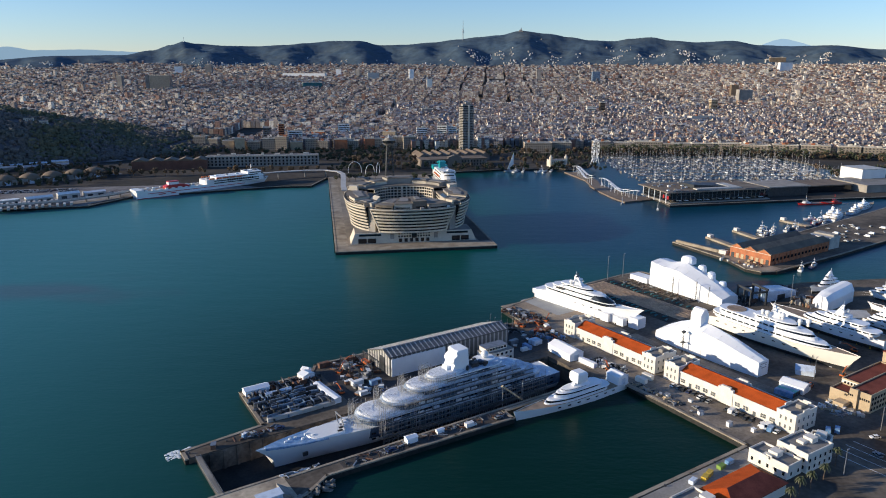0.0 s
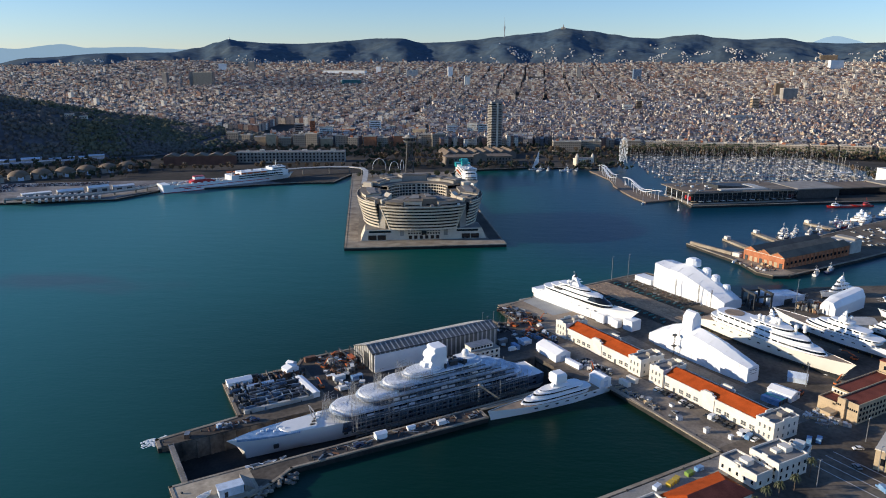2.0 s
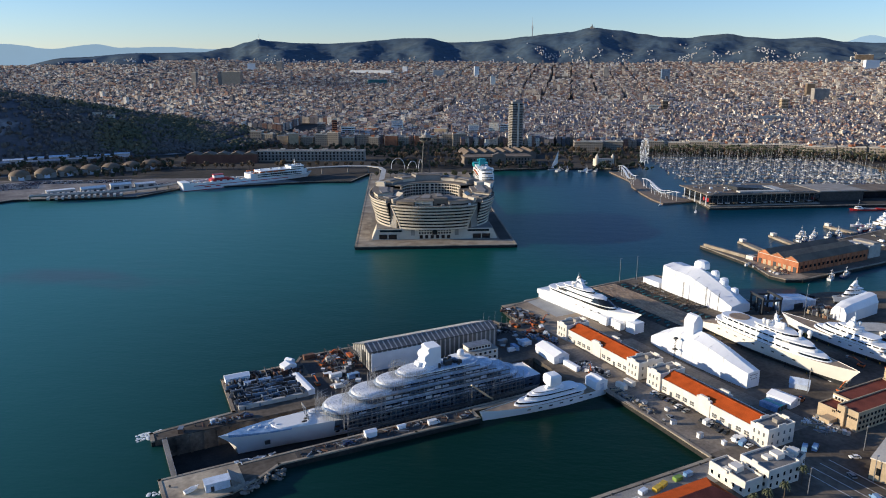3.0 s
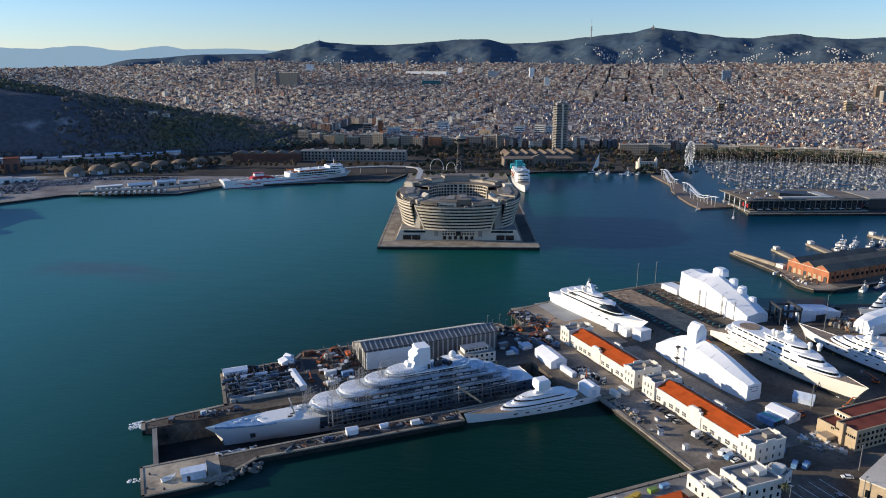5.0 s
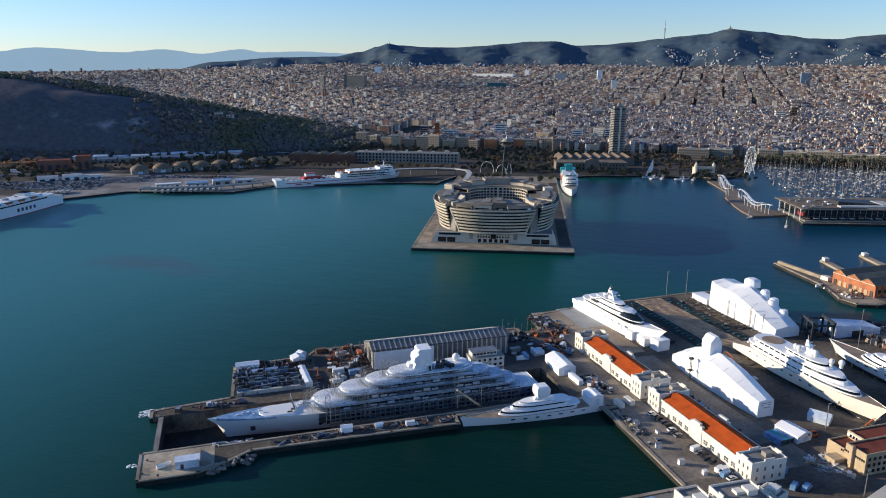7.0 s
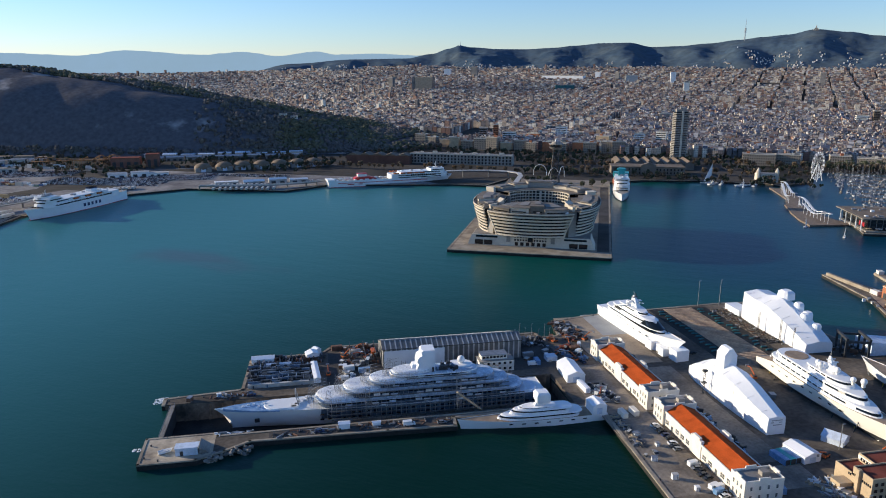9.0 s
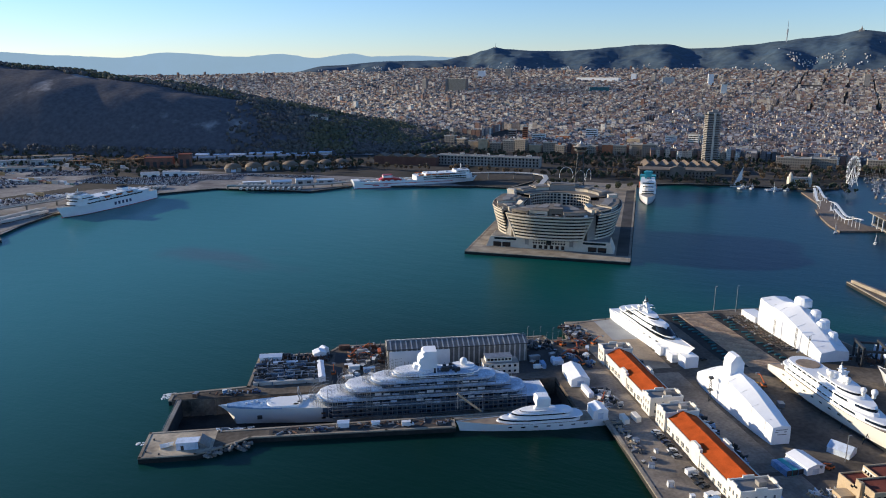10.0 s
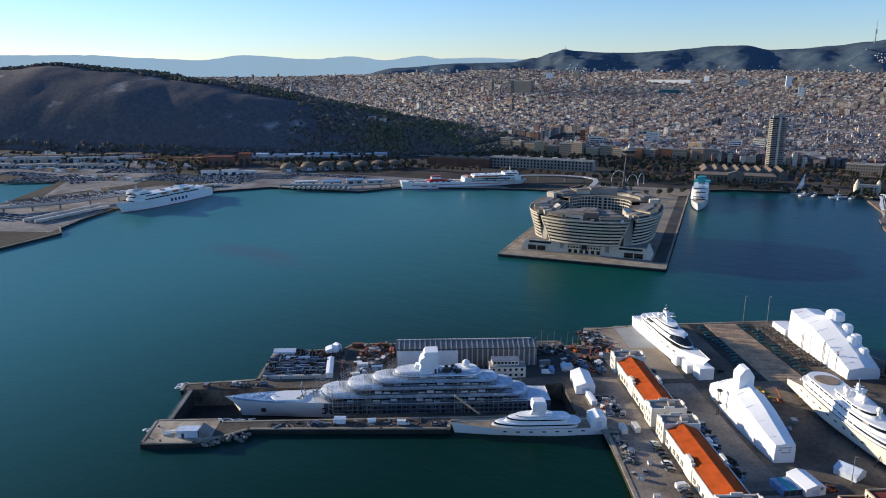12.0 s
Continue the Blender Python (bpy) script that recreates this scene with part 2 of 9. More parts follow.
def thing(name, m, label, category, group="", kind=""):
    ob = new(name)
    ob.empty_display_size = 1.0
    ob.matrix_basis = m
    return tagged(ob, label, category, group, kind)


def boxes(name, rows, material, parent=None, label=""):
    bm = bmesh.new()
    for r in rows:
        box(bm, *r)
    return part(name, bm, material, parent, label)


YARD = pose(0, 270, 0, 0, 0, 33.2)   # the shipyard's own axes: u along the dry dock, v across it
PIER = pose(-22, 606, 0, 0, 0, 9.7)  # the pier of the round office building
Q = 2.5                              # height of the quays over the water


def at(u, v, z=Q, turn=0.0):
    return YARD @ pose(u, v, z, 0, 0, turn)


def structure(ob, label, category):
    return tagged(ob, label, category, "", "structure")

# ---- water, land, hills ----
def water_material():
    m = bpy.data.materials.new("harbour_water")
    m.use_nodes = True
    nt = m.node_tree
    bs = nt.nodes["Principled BSDF"]
    bs.inputs["Roughness"].default_value, bs.inputs["IOR"].default_value = 0.30, 1.33
    bs.inputs["Specular IOR Level"].default_value = 0.15
    geo = nt.nodes.new("ShaderNodeNewGeometry")
    big, mid, small = (nt.nodes.new("ShaderNodeTexNoise") for _ in range(3))
    big.inputs["Scale"].default_value, mid.inputs["Scale"].default_value, small.inputs["Scale"].default_value = 0.0028, 0.09, 0.5
    big.inputs["Detail"].default_value, mid.inputs["Detail"].default_value, small.inputs["Detail"].default_value = 3, 4, 3
    stretch = nt.nodes.new("ShaderNodeVectorMath")
    stretch.operation = "MULTIPLY"
    stretch.inputs[1].default_value = (0.45, 1.0, 1.0)
    nt.links.new(geo.outputs["Position"], stretch.inputs[0])
    for n in (big, mid, small):
        nt.links.new(stretch.outputs[0], n.inputs["Vector"])
    ramp = nt.nodes.new("ShaderNodeValToRGB")
    ramp.color_ramp.elements[0].position, ramp.color_ramp.elements[1].position = 0.35, 0.68
    ramp.color_ramp.elements[0].color, ramp.color_ramp.elements[1].color = (0.001, 0.048, 0.037, 1), (0.002, 0.079, 0.065, 1)
    nt.links.new(big.outputs[0], ramp.inputs[0])
    # towards the sun side the base colour brightens, standing in for surface sheen
    sep = nt.nodes.new("ShaderNodeSeparateXYZ")
    nt.links.new(geo.outputs["Position"], sep.inputs[0])
    sheen_mask = nt.nodes.new("ShaderNodeMapRange")
    sheen_mask.interpolation_type = "SMOOTHSTEP"
    sheen_mask.inputs[1].default_value, sheen_mask.inputs[2].default_value, sheen_mask.inputs[3].default_value, sheen_mask.inputs[4].default_value = 40.0, -380.0, 0.0, 1.0
    nt.links.new(sep.outputs[0], sheen_mask.inputs[0])
    sheen_tint = nt.nodes.new("ShaderNodeMix")
    sheen_tint.data_type = "RGBA"
    sheen_tint.inputs[7].default_value = (0.030, 0.162, 0.162, 1)
    nt.links.new(sheen_mask.outputs[0], sheen_tint.inputs[0])
    # darker base colour near the quays stands in for weaker sky reflection
    basin_mask = nt.nodes.new("ShaderNodeMapRange")
    basin_mask.interpolation_type = "SMOOTHSTEP"
    basin_mask.inputs[1].default_value, basin_mask.inputs[2].default_value, basin_mask.inputs[3].default_value, basin_mask.inputs[4].default_value = 340.0, 560.0, 0.0, 1.0
    nt.links.new(sep.outputs[1], basin_mask.inputs[0])
    basin_tint = nt.nodes.new("ShaderNodeMix")
    basin_tint.data_type = "RGBA"
    basin_tint.inputs[6].default_value = (0.001, 0.022, 0.014, 1)
    nt.links.new(basin_mask.outputs[0], basin_tint.inputs[0])
    nt.links.new(ramp.outputs[0], basin_tint.inputs[7])
    nt.links.new(basin_tint.outputs[2], sheen_tint.inputs[6])
    # bluer base colour beyond the office pier stands in for reflected sky
    east, north = nt.nodes.new("ShaderNodeMapRange"), nt.nodes.new("ShaderNodeMapRange")
    for nd, i, a, b in ((east, 0, 10.0, 150.0), (north, 1, 470.0, 640.0)):
        nd.interpolation_type = "SMOOTHSTEP"
        nd.inputs[1].default_value, nd.inputs[2].default_value = a, b
        nt.links.new(sep.outputs[i], nd.inputs[0])
    both = nt.nodes.new("ShaderNodeMath")
    both.operation = "MULTIPLY"
    nt.links.new(east.outputs[0], both.inputs[0])
    nt.links.new(north.outputs[0], both.inputs[1])
    navy = nt.nodes.new("ShaderNodeMix")
    navy.data_type = "RGBA"
    navy.inputs[7].default_value = (0.0005, 0.038, 0.068, 1)
    nt.links.new(both.outputs[0], navy.inputs[0])
    nt.links.new(sheen_tint.outputs[2], navy.inputs[6])
    # a reddish-brown drift of mud in the open basin
    off = nt.nodes.new("ShaderNodeVectorMath")
    off.operation = "MULTIPLY_ADD"
    off.inputs[1].default_value, off.inputs[2].default_value = (1 / 95, 1 / 46, 0), (285 / 95, -497 / 46, 0)
    nt.links.new(geo.outputs["Position"], off.inputs[0])
    far_ = nt.nodes.new("ShaderNodeVectorMath")
    far_.operation = "LENGTH"
    nt.links.new(off.outputs[0], far_.inputs[0])
    swirl = nt.nodes.new("ShaderNodeTexNoise")
    swirl.inputs["Scale"].default_value, swirl.inputs["Detail"].default_value = 0.022, 4
    nt.links.new(stretch.outputs[0], swirl.inputs["Vector"])
    edge = nt.nodes.new("ShaderNodeMath")
    edge.operation = "MULTIPLY_ADD"
    edge.inputs[1].default_value = 2.4
    nt.links.new(swirl.outputs[0], edge.inputs[0])
    nt.links.new(far_.outputs["Value"], edge.inputs[2])
    mud = nt.nodes.new("ShaderNodeMapRange")
    mud.interpolation_type = "SMOOTHSTEP"
    mud.inputs[1].default_value, mud.inputs[2].default_value, mud.inputs[3].default_value, mud.inputs[4].default_value = 2.15, 1.35, 0.0, 0.55
    nt.links.new(edge.outputs[0], mud.inputs[0])
    drift = nt.nodes.new("ShaderNodeMix")
    drift.data_type = "RGBA"
    drift.inputs[7].default_value = (0.075, 0.085, 0.105, 1)
    nt.links.new(mud.outputs[0], drift.inputs[0])
    nt.links.new(navy.outputs[2], drift.inputs[6])
    nt.links.new(drift.outputs[2], bs.inputs["Base Color"])
    add = nt.nodes.new("ShaderNodeMath")
    add.operation = "MULTIPLY_ADD"
    add.inputs[1].default_value = 2.2
    nt.links.new(mid.outputs[0], add.inputs[0])
    nt.links.new(small.outputs[0], add.inputs[2])
    b = nt.nodes.new("ShaderNodeBump")
    b.inputs["Strength"].default_value, b.inputs["Distance"].default_value = 0.35, 0.35
    nt.links.new(add.outputs[0], b.inputs["Height"])
    nt.links.new(b.outputs[0], bs.inputs["Normal"])
    return m


bm = bmesh.new()
SEA = [Vector(p) for p in ((-6000, -6000, 0), (6000, -6000, 0), (6000, 6000, 0), (-6000, 6000, 0))]
DRY = [YARD @ Vector(p) for p in ((-88, 15.5, 0), (-88, 49.2, 0), (101.5, 49.2, 0), (101.5, 15.5, 0))]
vs = [bm.verts.new(p) for p in SEA + DRY]
for a, b, c in tessellate_polygon([SEA, DRY]):
    bm.faces.new((vs[a], vs[b], vs[c]))
structure(part("water", bm, water_material()), "calm dark teal harbour water with fine ripples", "water")


def smooth01(x):
    x = min(1.0, max(0.0, x))
    return x * x * (3 - 2 * x)


def rise(R, az):
    """The city's ground: flat by the port, then climbing to the hills."""
    k = min(1.0, max(0.0, (R - 1400) / 2900))
    return 2.3 + 162 * k ** 1.5 * (1 - 0.28 * smooth01((-az - 22) / 22))


COAST = [(-3400, 560), (-950, 545), (-890, 640), (-835, 640), (-700, 470), (-560, 330), (-470, 250), (-508, 444), (-541, 463), (-579, 552), (-579, 706), (-541, 770), (-409, 806), (-383, 868),
         (-227, 941), (-178, 948), (-168, 1017), (-27, 1041), (15, 1080), (93, 1106), (180, 1113), (203, 1100), (238, 1150), (262, 1285), (590, 1300), (612, 1090), (560, 1000), (400, 955), (300, 930),
         (255, 880), (262, 808), (418, 842), (545, 864), (900, 925), (1500, 1000), (3400, 1500), (3000, 2400), (1500, 2400), (0, 2400), (-1500, 2400), (-3400, 1800)]
bm = bmesh.new()
prism(bm, COAST, -6, Q)
structure(part("ground", bm, LAND), "paved harbour land with quays", "ground")

# quay edging along the water
def kerb_line(name, pts, m=None, width=1.6, z=Q, material=QUAY, label=""):
    """A stone coping along the water, over a wet wall with shade in its dark colour."""
    cope, face = bmesh.new(), bmesh.new()
    for a, b in zip(pts, pts[1:]):
        a, b = Vector((*a, 0)), Vector((*b, 0))
        d = b - a
        if d.length < 0.5:
            continue
        mid = (a + b) / 2
        turn = math.degrees(math.atan2(d.y, d.x))
        box(cope, mid.x, mid.y, z - 0.35, d.length + width * 0.9, width, 0.6, turn)
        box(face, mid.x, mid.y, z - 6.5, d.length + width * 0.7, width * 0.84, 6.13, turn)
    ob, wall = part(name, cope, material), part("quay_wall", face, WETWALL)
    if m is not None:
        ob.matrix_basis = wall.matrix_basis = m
    structure(wall, "wet quay wall darkened with painted shade above the waterline", "quay wall")
    return structure(ob, label or "weathered stone quay edge over the water", "quay edge")


kerb_line("quay_edge", COAST[6:17])
kerb_line("quay_edge", COAST[17:22])
kerb_line("quay_edge", COAST[28:34])

# the city's sloping ground, one sheet out to the hills
bm = bmesh.new()
rows = []
for i in range(16):
    R = 1380 + (4420 - 1380) * i / 15
    rows.append([bm.verts.new((R * math.sin(radians(az)), R * math.cos(radians(az)), rise(R, az) + (0.25 if i else -1.0))) for az in range(-80, 61, 4)])
for a, b in zip(rows, rows[1:]):
    for i in range(len(a) - 1):
        bm.faces.new((a[i], a[i + 1], b[i + 1], b[i]))
structure(part("ground", bm, LAND, smooth=True), "city ground rising gently to the hills", "ground")

# ridge woods tinted blue and lightened: haze put into the colour
FOREST = mat("hazy_wooded_slope", (0.064, 0.100, 0.138), 0.95, 0, 0.30, 0.005, 0.03, 0.0, second=(0.084, 0.112, 0.132), spec=0.02)
# far range: haze painted as pale blue with a faint glow of its own
HAZE_HILL = mat("hazy_distant_ridge", (0.10, 0.16, 0.24), 1.0, 0, 0.12, 0.002, 0.01, 0.0, spec=0.0)
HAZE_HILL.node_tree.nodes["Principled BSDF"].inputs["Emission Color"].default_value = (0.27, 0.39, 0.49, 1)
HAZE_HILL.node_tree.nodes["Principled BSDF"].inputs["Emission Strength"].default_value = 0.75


def profile(rows):
    def f(az):
        for (a0, z0), (a1, z1) in zip(rows, rows[1:]):
            if az <= a1:
                return z0 + (z1 - z0) * smooth01((az - a0) / (a1 - a0))
        return rows[-1][1]
    return f


# the ridge is laid out round the middle of the flight: azimuth in degrees, crest height
HUB = (92.0, 9.0)
CREST = profile([(-80, 90), (-43, 95), (-37, 130), (-33.3, 188), (-28.5, 216), (-24.6, 222), (-22.6, 250), (-21.2, 284), (-20.4, 304), (-19.6, 292), (-17.4, 281), (-15.3, 279), (-13.2, 288), (-11.6, 300), (-9.4, 315), (-7.6, 316), (-5.9, 289), (-4.0, 293), (-2.0, 307),
                 (0.1, 326), (1.6, 340), (3.2, 352), (4.9, 378), (7.0, 360), (8.6, 338), (10.2, 318), (11.9, 312), (13.2, 326), (14.6, 334), (16.1, 313), (17.9, 301), (20.3, 308), (22.2, 281), (24.3, 273), (26.7, 276), (30, 250), (40, 276), (60, 236)])


def ridge_at(az, w):
    """A place on the long ridge: azimuth from the hub, w from its foot (0) to its crest (1), with rounded spurs."""
    R = 4040 + 740 * w
    x, y = HUB[0] + R * math.sin(radians(az)), HUB[1] + R * math.cos(radians(az))
    foot = rise(min(4300, math.hypot(x, y)), az) - 14
    spur = noise.noise(Vector((az * 0.42, w * 1.1, 3.1))) * 46 + noise.noise(Vector((x * 0.0052, y * 0.0052, 7.7))) * 26
    fine = noise.noise(Vector((x * 0.014, y * 0.014, 1.7))) * 11 + noise.noise(Vector((x * 0.04, y * 0.04, 4.0))) * 4
    edge = math.sin(math.pi * min(1.0, w)) ** 0.8
    low = (CREST(az) - foot) * w ** 1.15
    return Vector((x, y, min(foot + low + (spur + fine) * edge + 2.2 * noise.noise(Vector((az * 6, w, 0))) * w, foot + (CREST(az) - foot) * (0.30 + 0.70 * w))))


bm = bmesh.new()
NR = 44
rows = []
for j in range(NR + 1):
    rows.append([bm.verts.new(ridge_at(-75 + i * 0.16, j / NR)) for i in range(841)])
for a, b in zip(rows, rows[1:]):
    for i in range(840):
        bm.faces.new((a[i], a[i + 1], b[i + 1], b[i]))
structure(part("backdrop", bm, FOREST, smooth=True), "long wooded ridge behind the city, tinted blue with haze", "hills")

FAR = profile([(-80, 250), (-60, 253), (-55, 258), (-51.5, 243), (-47.5, 232), (-44.2, 264), (-39, 241), (-36, 260), (-33.4, 236), (-30.5, 264), (-29, 246), (-26, 252), (-22.6, 241), (-10, 200), (15, 200),
               (22.6, 268), (24.6, 313), (26.8, 272), (32, 230), (60, 230)])
bm = bmesh.new()
lo, hi = [], []
for i in range(561):
    az = -78 + i * 0.25
    x, y = 4900 * math.sin(radians(az)), 4900 * math.cos(radians(az))
    lo.append(bm.verts.new((x * 0.985, y * 0.985, 60)))
    hi.append(bm.verts.new((x, y, 158 + (FAR(az) - 158) * 1.029 + 3.5 * noise.noise(Vector((az * 1.6, 0, 0))) + 1.5 * noise.noise(Vector((az * 6, 0, 3))))))
for i in range(560):
    bm.faces.new((lo[i], lo[i + 1], hi[i + 1], hi[i]))
structure(part("backdrop", bm, HAZE_HILL, smooth=True), "far mountain range with pale blue haze painted in", "hills")

# the near wooded hill on the left with its steep shaded face
BASE = [(-2600, 560), (-1700, 730), (-1357, 836), (-1100, 916), (-879, 1002), (-700, 1085), (-560, 1190), (-430, 1330), (-360, 1480)]
RIDGE = [(-2600, 900, 135), (-1800, 1010, 158), (-1500, 1075, 174), (-1250, 1150, 155), (-1000, 1230, 119), (-810, 1345, 78), (-640, 1430, 35), (-500, 1500, 11), (-400, 1560, -2)]


def along(rows, s):
    k = min(len(rows) - 1.0001, max(0.0, s * (len(rows) - 1)))
    i = int(k)
    a, b = Vector(rows[i]), Vector(rows[i + 1])
    return a + (b - a) * (k - i)


def hill_point(s, w):
    """s along the hill, w from the foot (0) over the crest (1) to the back (2)."""
    b, r = along([(x, y, 3.0) for x, y in BASE], s), along(RIDGE, s)
    if w <= 1:
        p = b + (r - b) * w
        p.z = 3 + (r.z - 3) * (1 - (1 - w) ** 2.5)
    else:
        d = Vector((r.x - b.x, r.y - b.y, 0)).normalized()
        p = r + d * 750 * (w - 1)
        p.z = r.z + (-12 - r.z) * smooth01(w - 1)
    n = noise.noise(Vector((p.x * 0.008, p.y * 0.008, 0)))
    n2 = noise.noise(Vector((p.x * 0.03, p.y * 0.03, 5)))
    p.z += (n * 9 + n2 * 2.5) * min(1, w * 2.5) * min(1, r.z / 60) * (0.35 if 0.9 < w < 1.1 else 1)
    return p


bm = bmesh.new()
rows = [[bm.verts.new(hill_point(i / 150, j / 20)) for i in range(151)] for j in range(41)]
for a, b in zip(rows, rows[1:]):
    for i in range(150):
        bm.faces.new((a[i], a[i + 1], b[i + 1], b[i]))
# scrub greyed and lightened: haze put into the base colour
HILLSOIL = mat("hazed_hillside_scrub", (0.115, 0.110, 0.115), 0.95, 0, 0.35, 0.012, 0.12, 0.6, second=(0.36, 0.33, 0.31), spec=0.05)
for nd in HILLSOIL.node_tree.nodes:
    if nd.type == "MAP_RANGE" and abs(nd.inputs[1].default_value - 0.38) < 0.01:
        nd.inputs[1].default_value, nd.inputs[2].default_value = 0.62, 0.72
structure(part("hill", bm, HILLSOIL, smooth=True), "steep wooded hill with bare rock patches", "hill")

# ---- city ----
def scatter_mesh(name, verts, faces, index, mats, label, category, kind="stuff"):
    me = bpy.data.meshes.new(name)
    me.from_pydata(verts, [], faces)
    for m in mats:
        me.materials.append(m)
    me.polygons.foreach_set("material_index", index)
    ob = new(name, me)
    return tagged(ob, label, category, "", kind)


FACADE = palette("city_facades", [(0.56, 0.47, 0.37), (0.23, 0.195, 0.18), (0.32, 0.19, 0.14), (0.76, 0.70, 0.60), (0.12, 0.115, 0.12), (0.38, 0.29, 0.215), (0.22, 0.12, 0.088), (0.64, 0.56, 0.45), (0.17, 0.155, 0.16), (0.41, 0.34, 0.28)], 0.85, (3.4, 3.3, 0.7))
# roof greys and tiles lean to lavender, with distant haze mixed into them
ROOFS = palette("haze_cooled_city_roofs", [(0.18, 0.155, 0.16), (0.24, 0.17, 0.15), (0.145, 0.145, 0.17), (0.29, 0.275, 0.275), (0.145, 0.115, 0.115), (0.20, 0.20, 0.22), (0.42, 0.40, 0.385), (0.24, 0.22, 0.225)], 0.9)
VILLAS = palette("villa_walls", [(0.70, 0.66, 0.58), (0.62, 0.56, 0.47), (0.74, 0.72, 0.68), (0.50, 0.42, 0.34)], 0.85)


class Town:
    def __init__(self):
        self.v, self.f, self.i = [], [], []

    def house(self, x, y, z, w, d, h, turn, hut=True, gable=False):
        c, s = math.cos(turn), math.sin(turn)

        def add(cx, cy, w, d, z0, z1, roof=1):
            n = len(self.v)
            for zz in (z0, z1):
                for a, b in ((-1, -1), (1, -1), (1, 1), (-1, 1)):
                    px, py = cx + a * w / 2, cy + b * d / 2
                    self.v.append((x + c * px - s * py, y + s * px + c * py, zz))
            self.f += [(n, n + 1, n + 5, n + 4), (n + 1, n + 2, n + 6, n + 5), (n + 2, n + 3, n + 7, n + 6), (n + 3, n, n + 4, n + 7)]
            self.i += [0, 0, 0, 0]
            if roof == 2:
                e = h * 0.16 + 1
                for b in (-1, 1):
                    px, py = cx + b * w / 2, cy
                    self.v.append((x + c * px - s * py, y + s * px + c * py, z1 + e))
                self.f += [(n + 4, n + 5, n + 9, n + 8), (n + 6, n + 7, n + 8, n + 9), (n + 5, n + 6, n + 9), (n + 7, n + 4, n + 8)]
                self.i += [1, 1, 0, 0]
            else:
                self.f += [(n + 4, n + 5, n + 6, n + 7)]
                self.i += [roof]

        add(0, 0, w, d, z - 6, z + h, 2 if gable else 1)
        if hut and not gable:
            k = random.random()
            add(random.uniform(-0.25, 0.25) * w, random.uniform(-0.25, 0.25) * d, w * random.uniform(0.22, 0.45), d * random.uniform(0.2, 0.45), z + h - 1, z + h + random.uniform(2.0, 3.6), 1)
            if k < 0.4:
                add(random.uniform(-0.35, 0.35) * w, random.uniform(-0.35, 0.35) * d, 2.5, 2.5, z + h - 1, z + h + random.uniform(1.5, 3.0), 1)

    def done(self, name, label, wall=None):
        return scatter_mesh(name, self.v, self.f, self.i, [wall or FACADE, ROOFS], label, "buildings")


def polar(x, y):
    return math.hypot(x, y), math.degrees(math.atan2(x, y))


def front(x):
    """The line of the street fronts along the waterfront."""
    return float(np.interp(x, (150, 330, 526, 695, 1000, 1500), (1350, 1348, 1324, 1264, 1160, 1000)))


def hill_side(x, y):
    """True where the near hill stands."""
    for (ax, ay, _), (bx, by, _) in zip(RIDGE, RIDGE[1:]):
        if ax <= x <= bx:
            k = (x - ax) / (bx - ax)
            return y < ay + (by - ay) * k + (330 if x < -900 else 90)
    return x < -2600 and y < 1500


random.seed(4)
town = Town()
GRID = radians(-4)
ct, st = math.cos(GRID), math.sin(GRID)
PITCH = 92
for a in range(-60, 60):
    for b in range(-60, 60):
        bx, by = ct * a * PITCH - st * b * PITCH, 2600 + st * a * PITCH + ct * b * PITCH
        R, az = polar(bx, by)
        if not (1480 < R < (4240 if az > -20 else 4400)) or not (-64 < az < 36) or hill_side(bx, by) or (az > -4 and R < 2250):
            continue
        if random.random() < 0.03:
            continue
        bx, by = bx + random.uniform(-7, 7), by + random.uniform(-7, 7)
        gr = GRID + random.uniform(-0.03, 0.03) if -9 < az < 12 else GRID + 0.25 * noise.noise(Vector((bx * 0.0012, by * 0.0012, 5)))
        cg, sg = math.cos(gr), math.sin(gr)
        far = smooth01((R - 2200) / 1500)
        k = 7 if far < 0.1 else 8
        step = 80 / k
        base = 16 + 4 * noise.noise(Vector((bx * 0.002, by * 0.002, 0))) - 5 * far
        for i in range(k):
            for j in range(k):
                inner = 0 < i < k - 1 and 0 < j < k - 1
                if inner and random.random() < 0.35:
                    continue
                px, py = (i - (k - 1) / 2) * step, (j - (k - 1) / 2) * step
                x, y = bx + cg * px - sg * py, by + sg * px + cg * py
                R2, az2 = polar(x, y)
                h = base - random.uniform(2, 9) if inner else max(6, random.gauss(base, 1.9))
                if random.random() < 0.006:
                    h += random.uniform(8, 20)
                town.house(x, y, rise(R2, az2), step * random.uniform(0.86, 1.02), step * random.uniform(0.86, 1.02), h, gr, hut=not inner and far < 0.6, gable=random.random() < 0.12)
town.done("city_blocks", "dense grid of sunlit beige apartment blocks up to the hills")

random.seed(5)
town = Town()
T2 = radians(8)
c2, s2 = math.cos(T2), math.sin(T2)
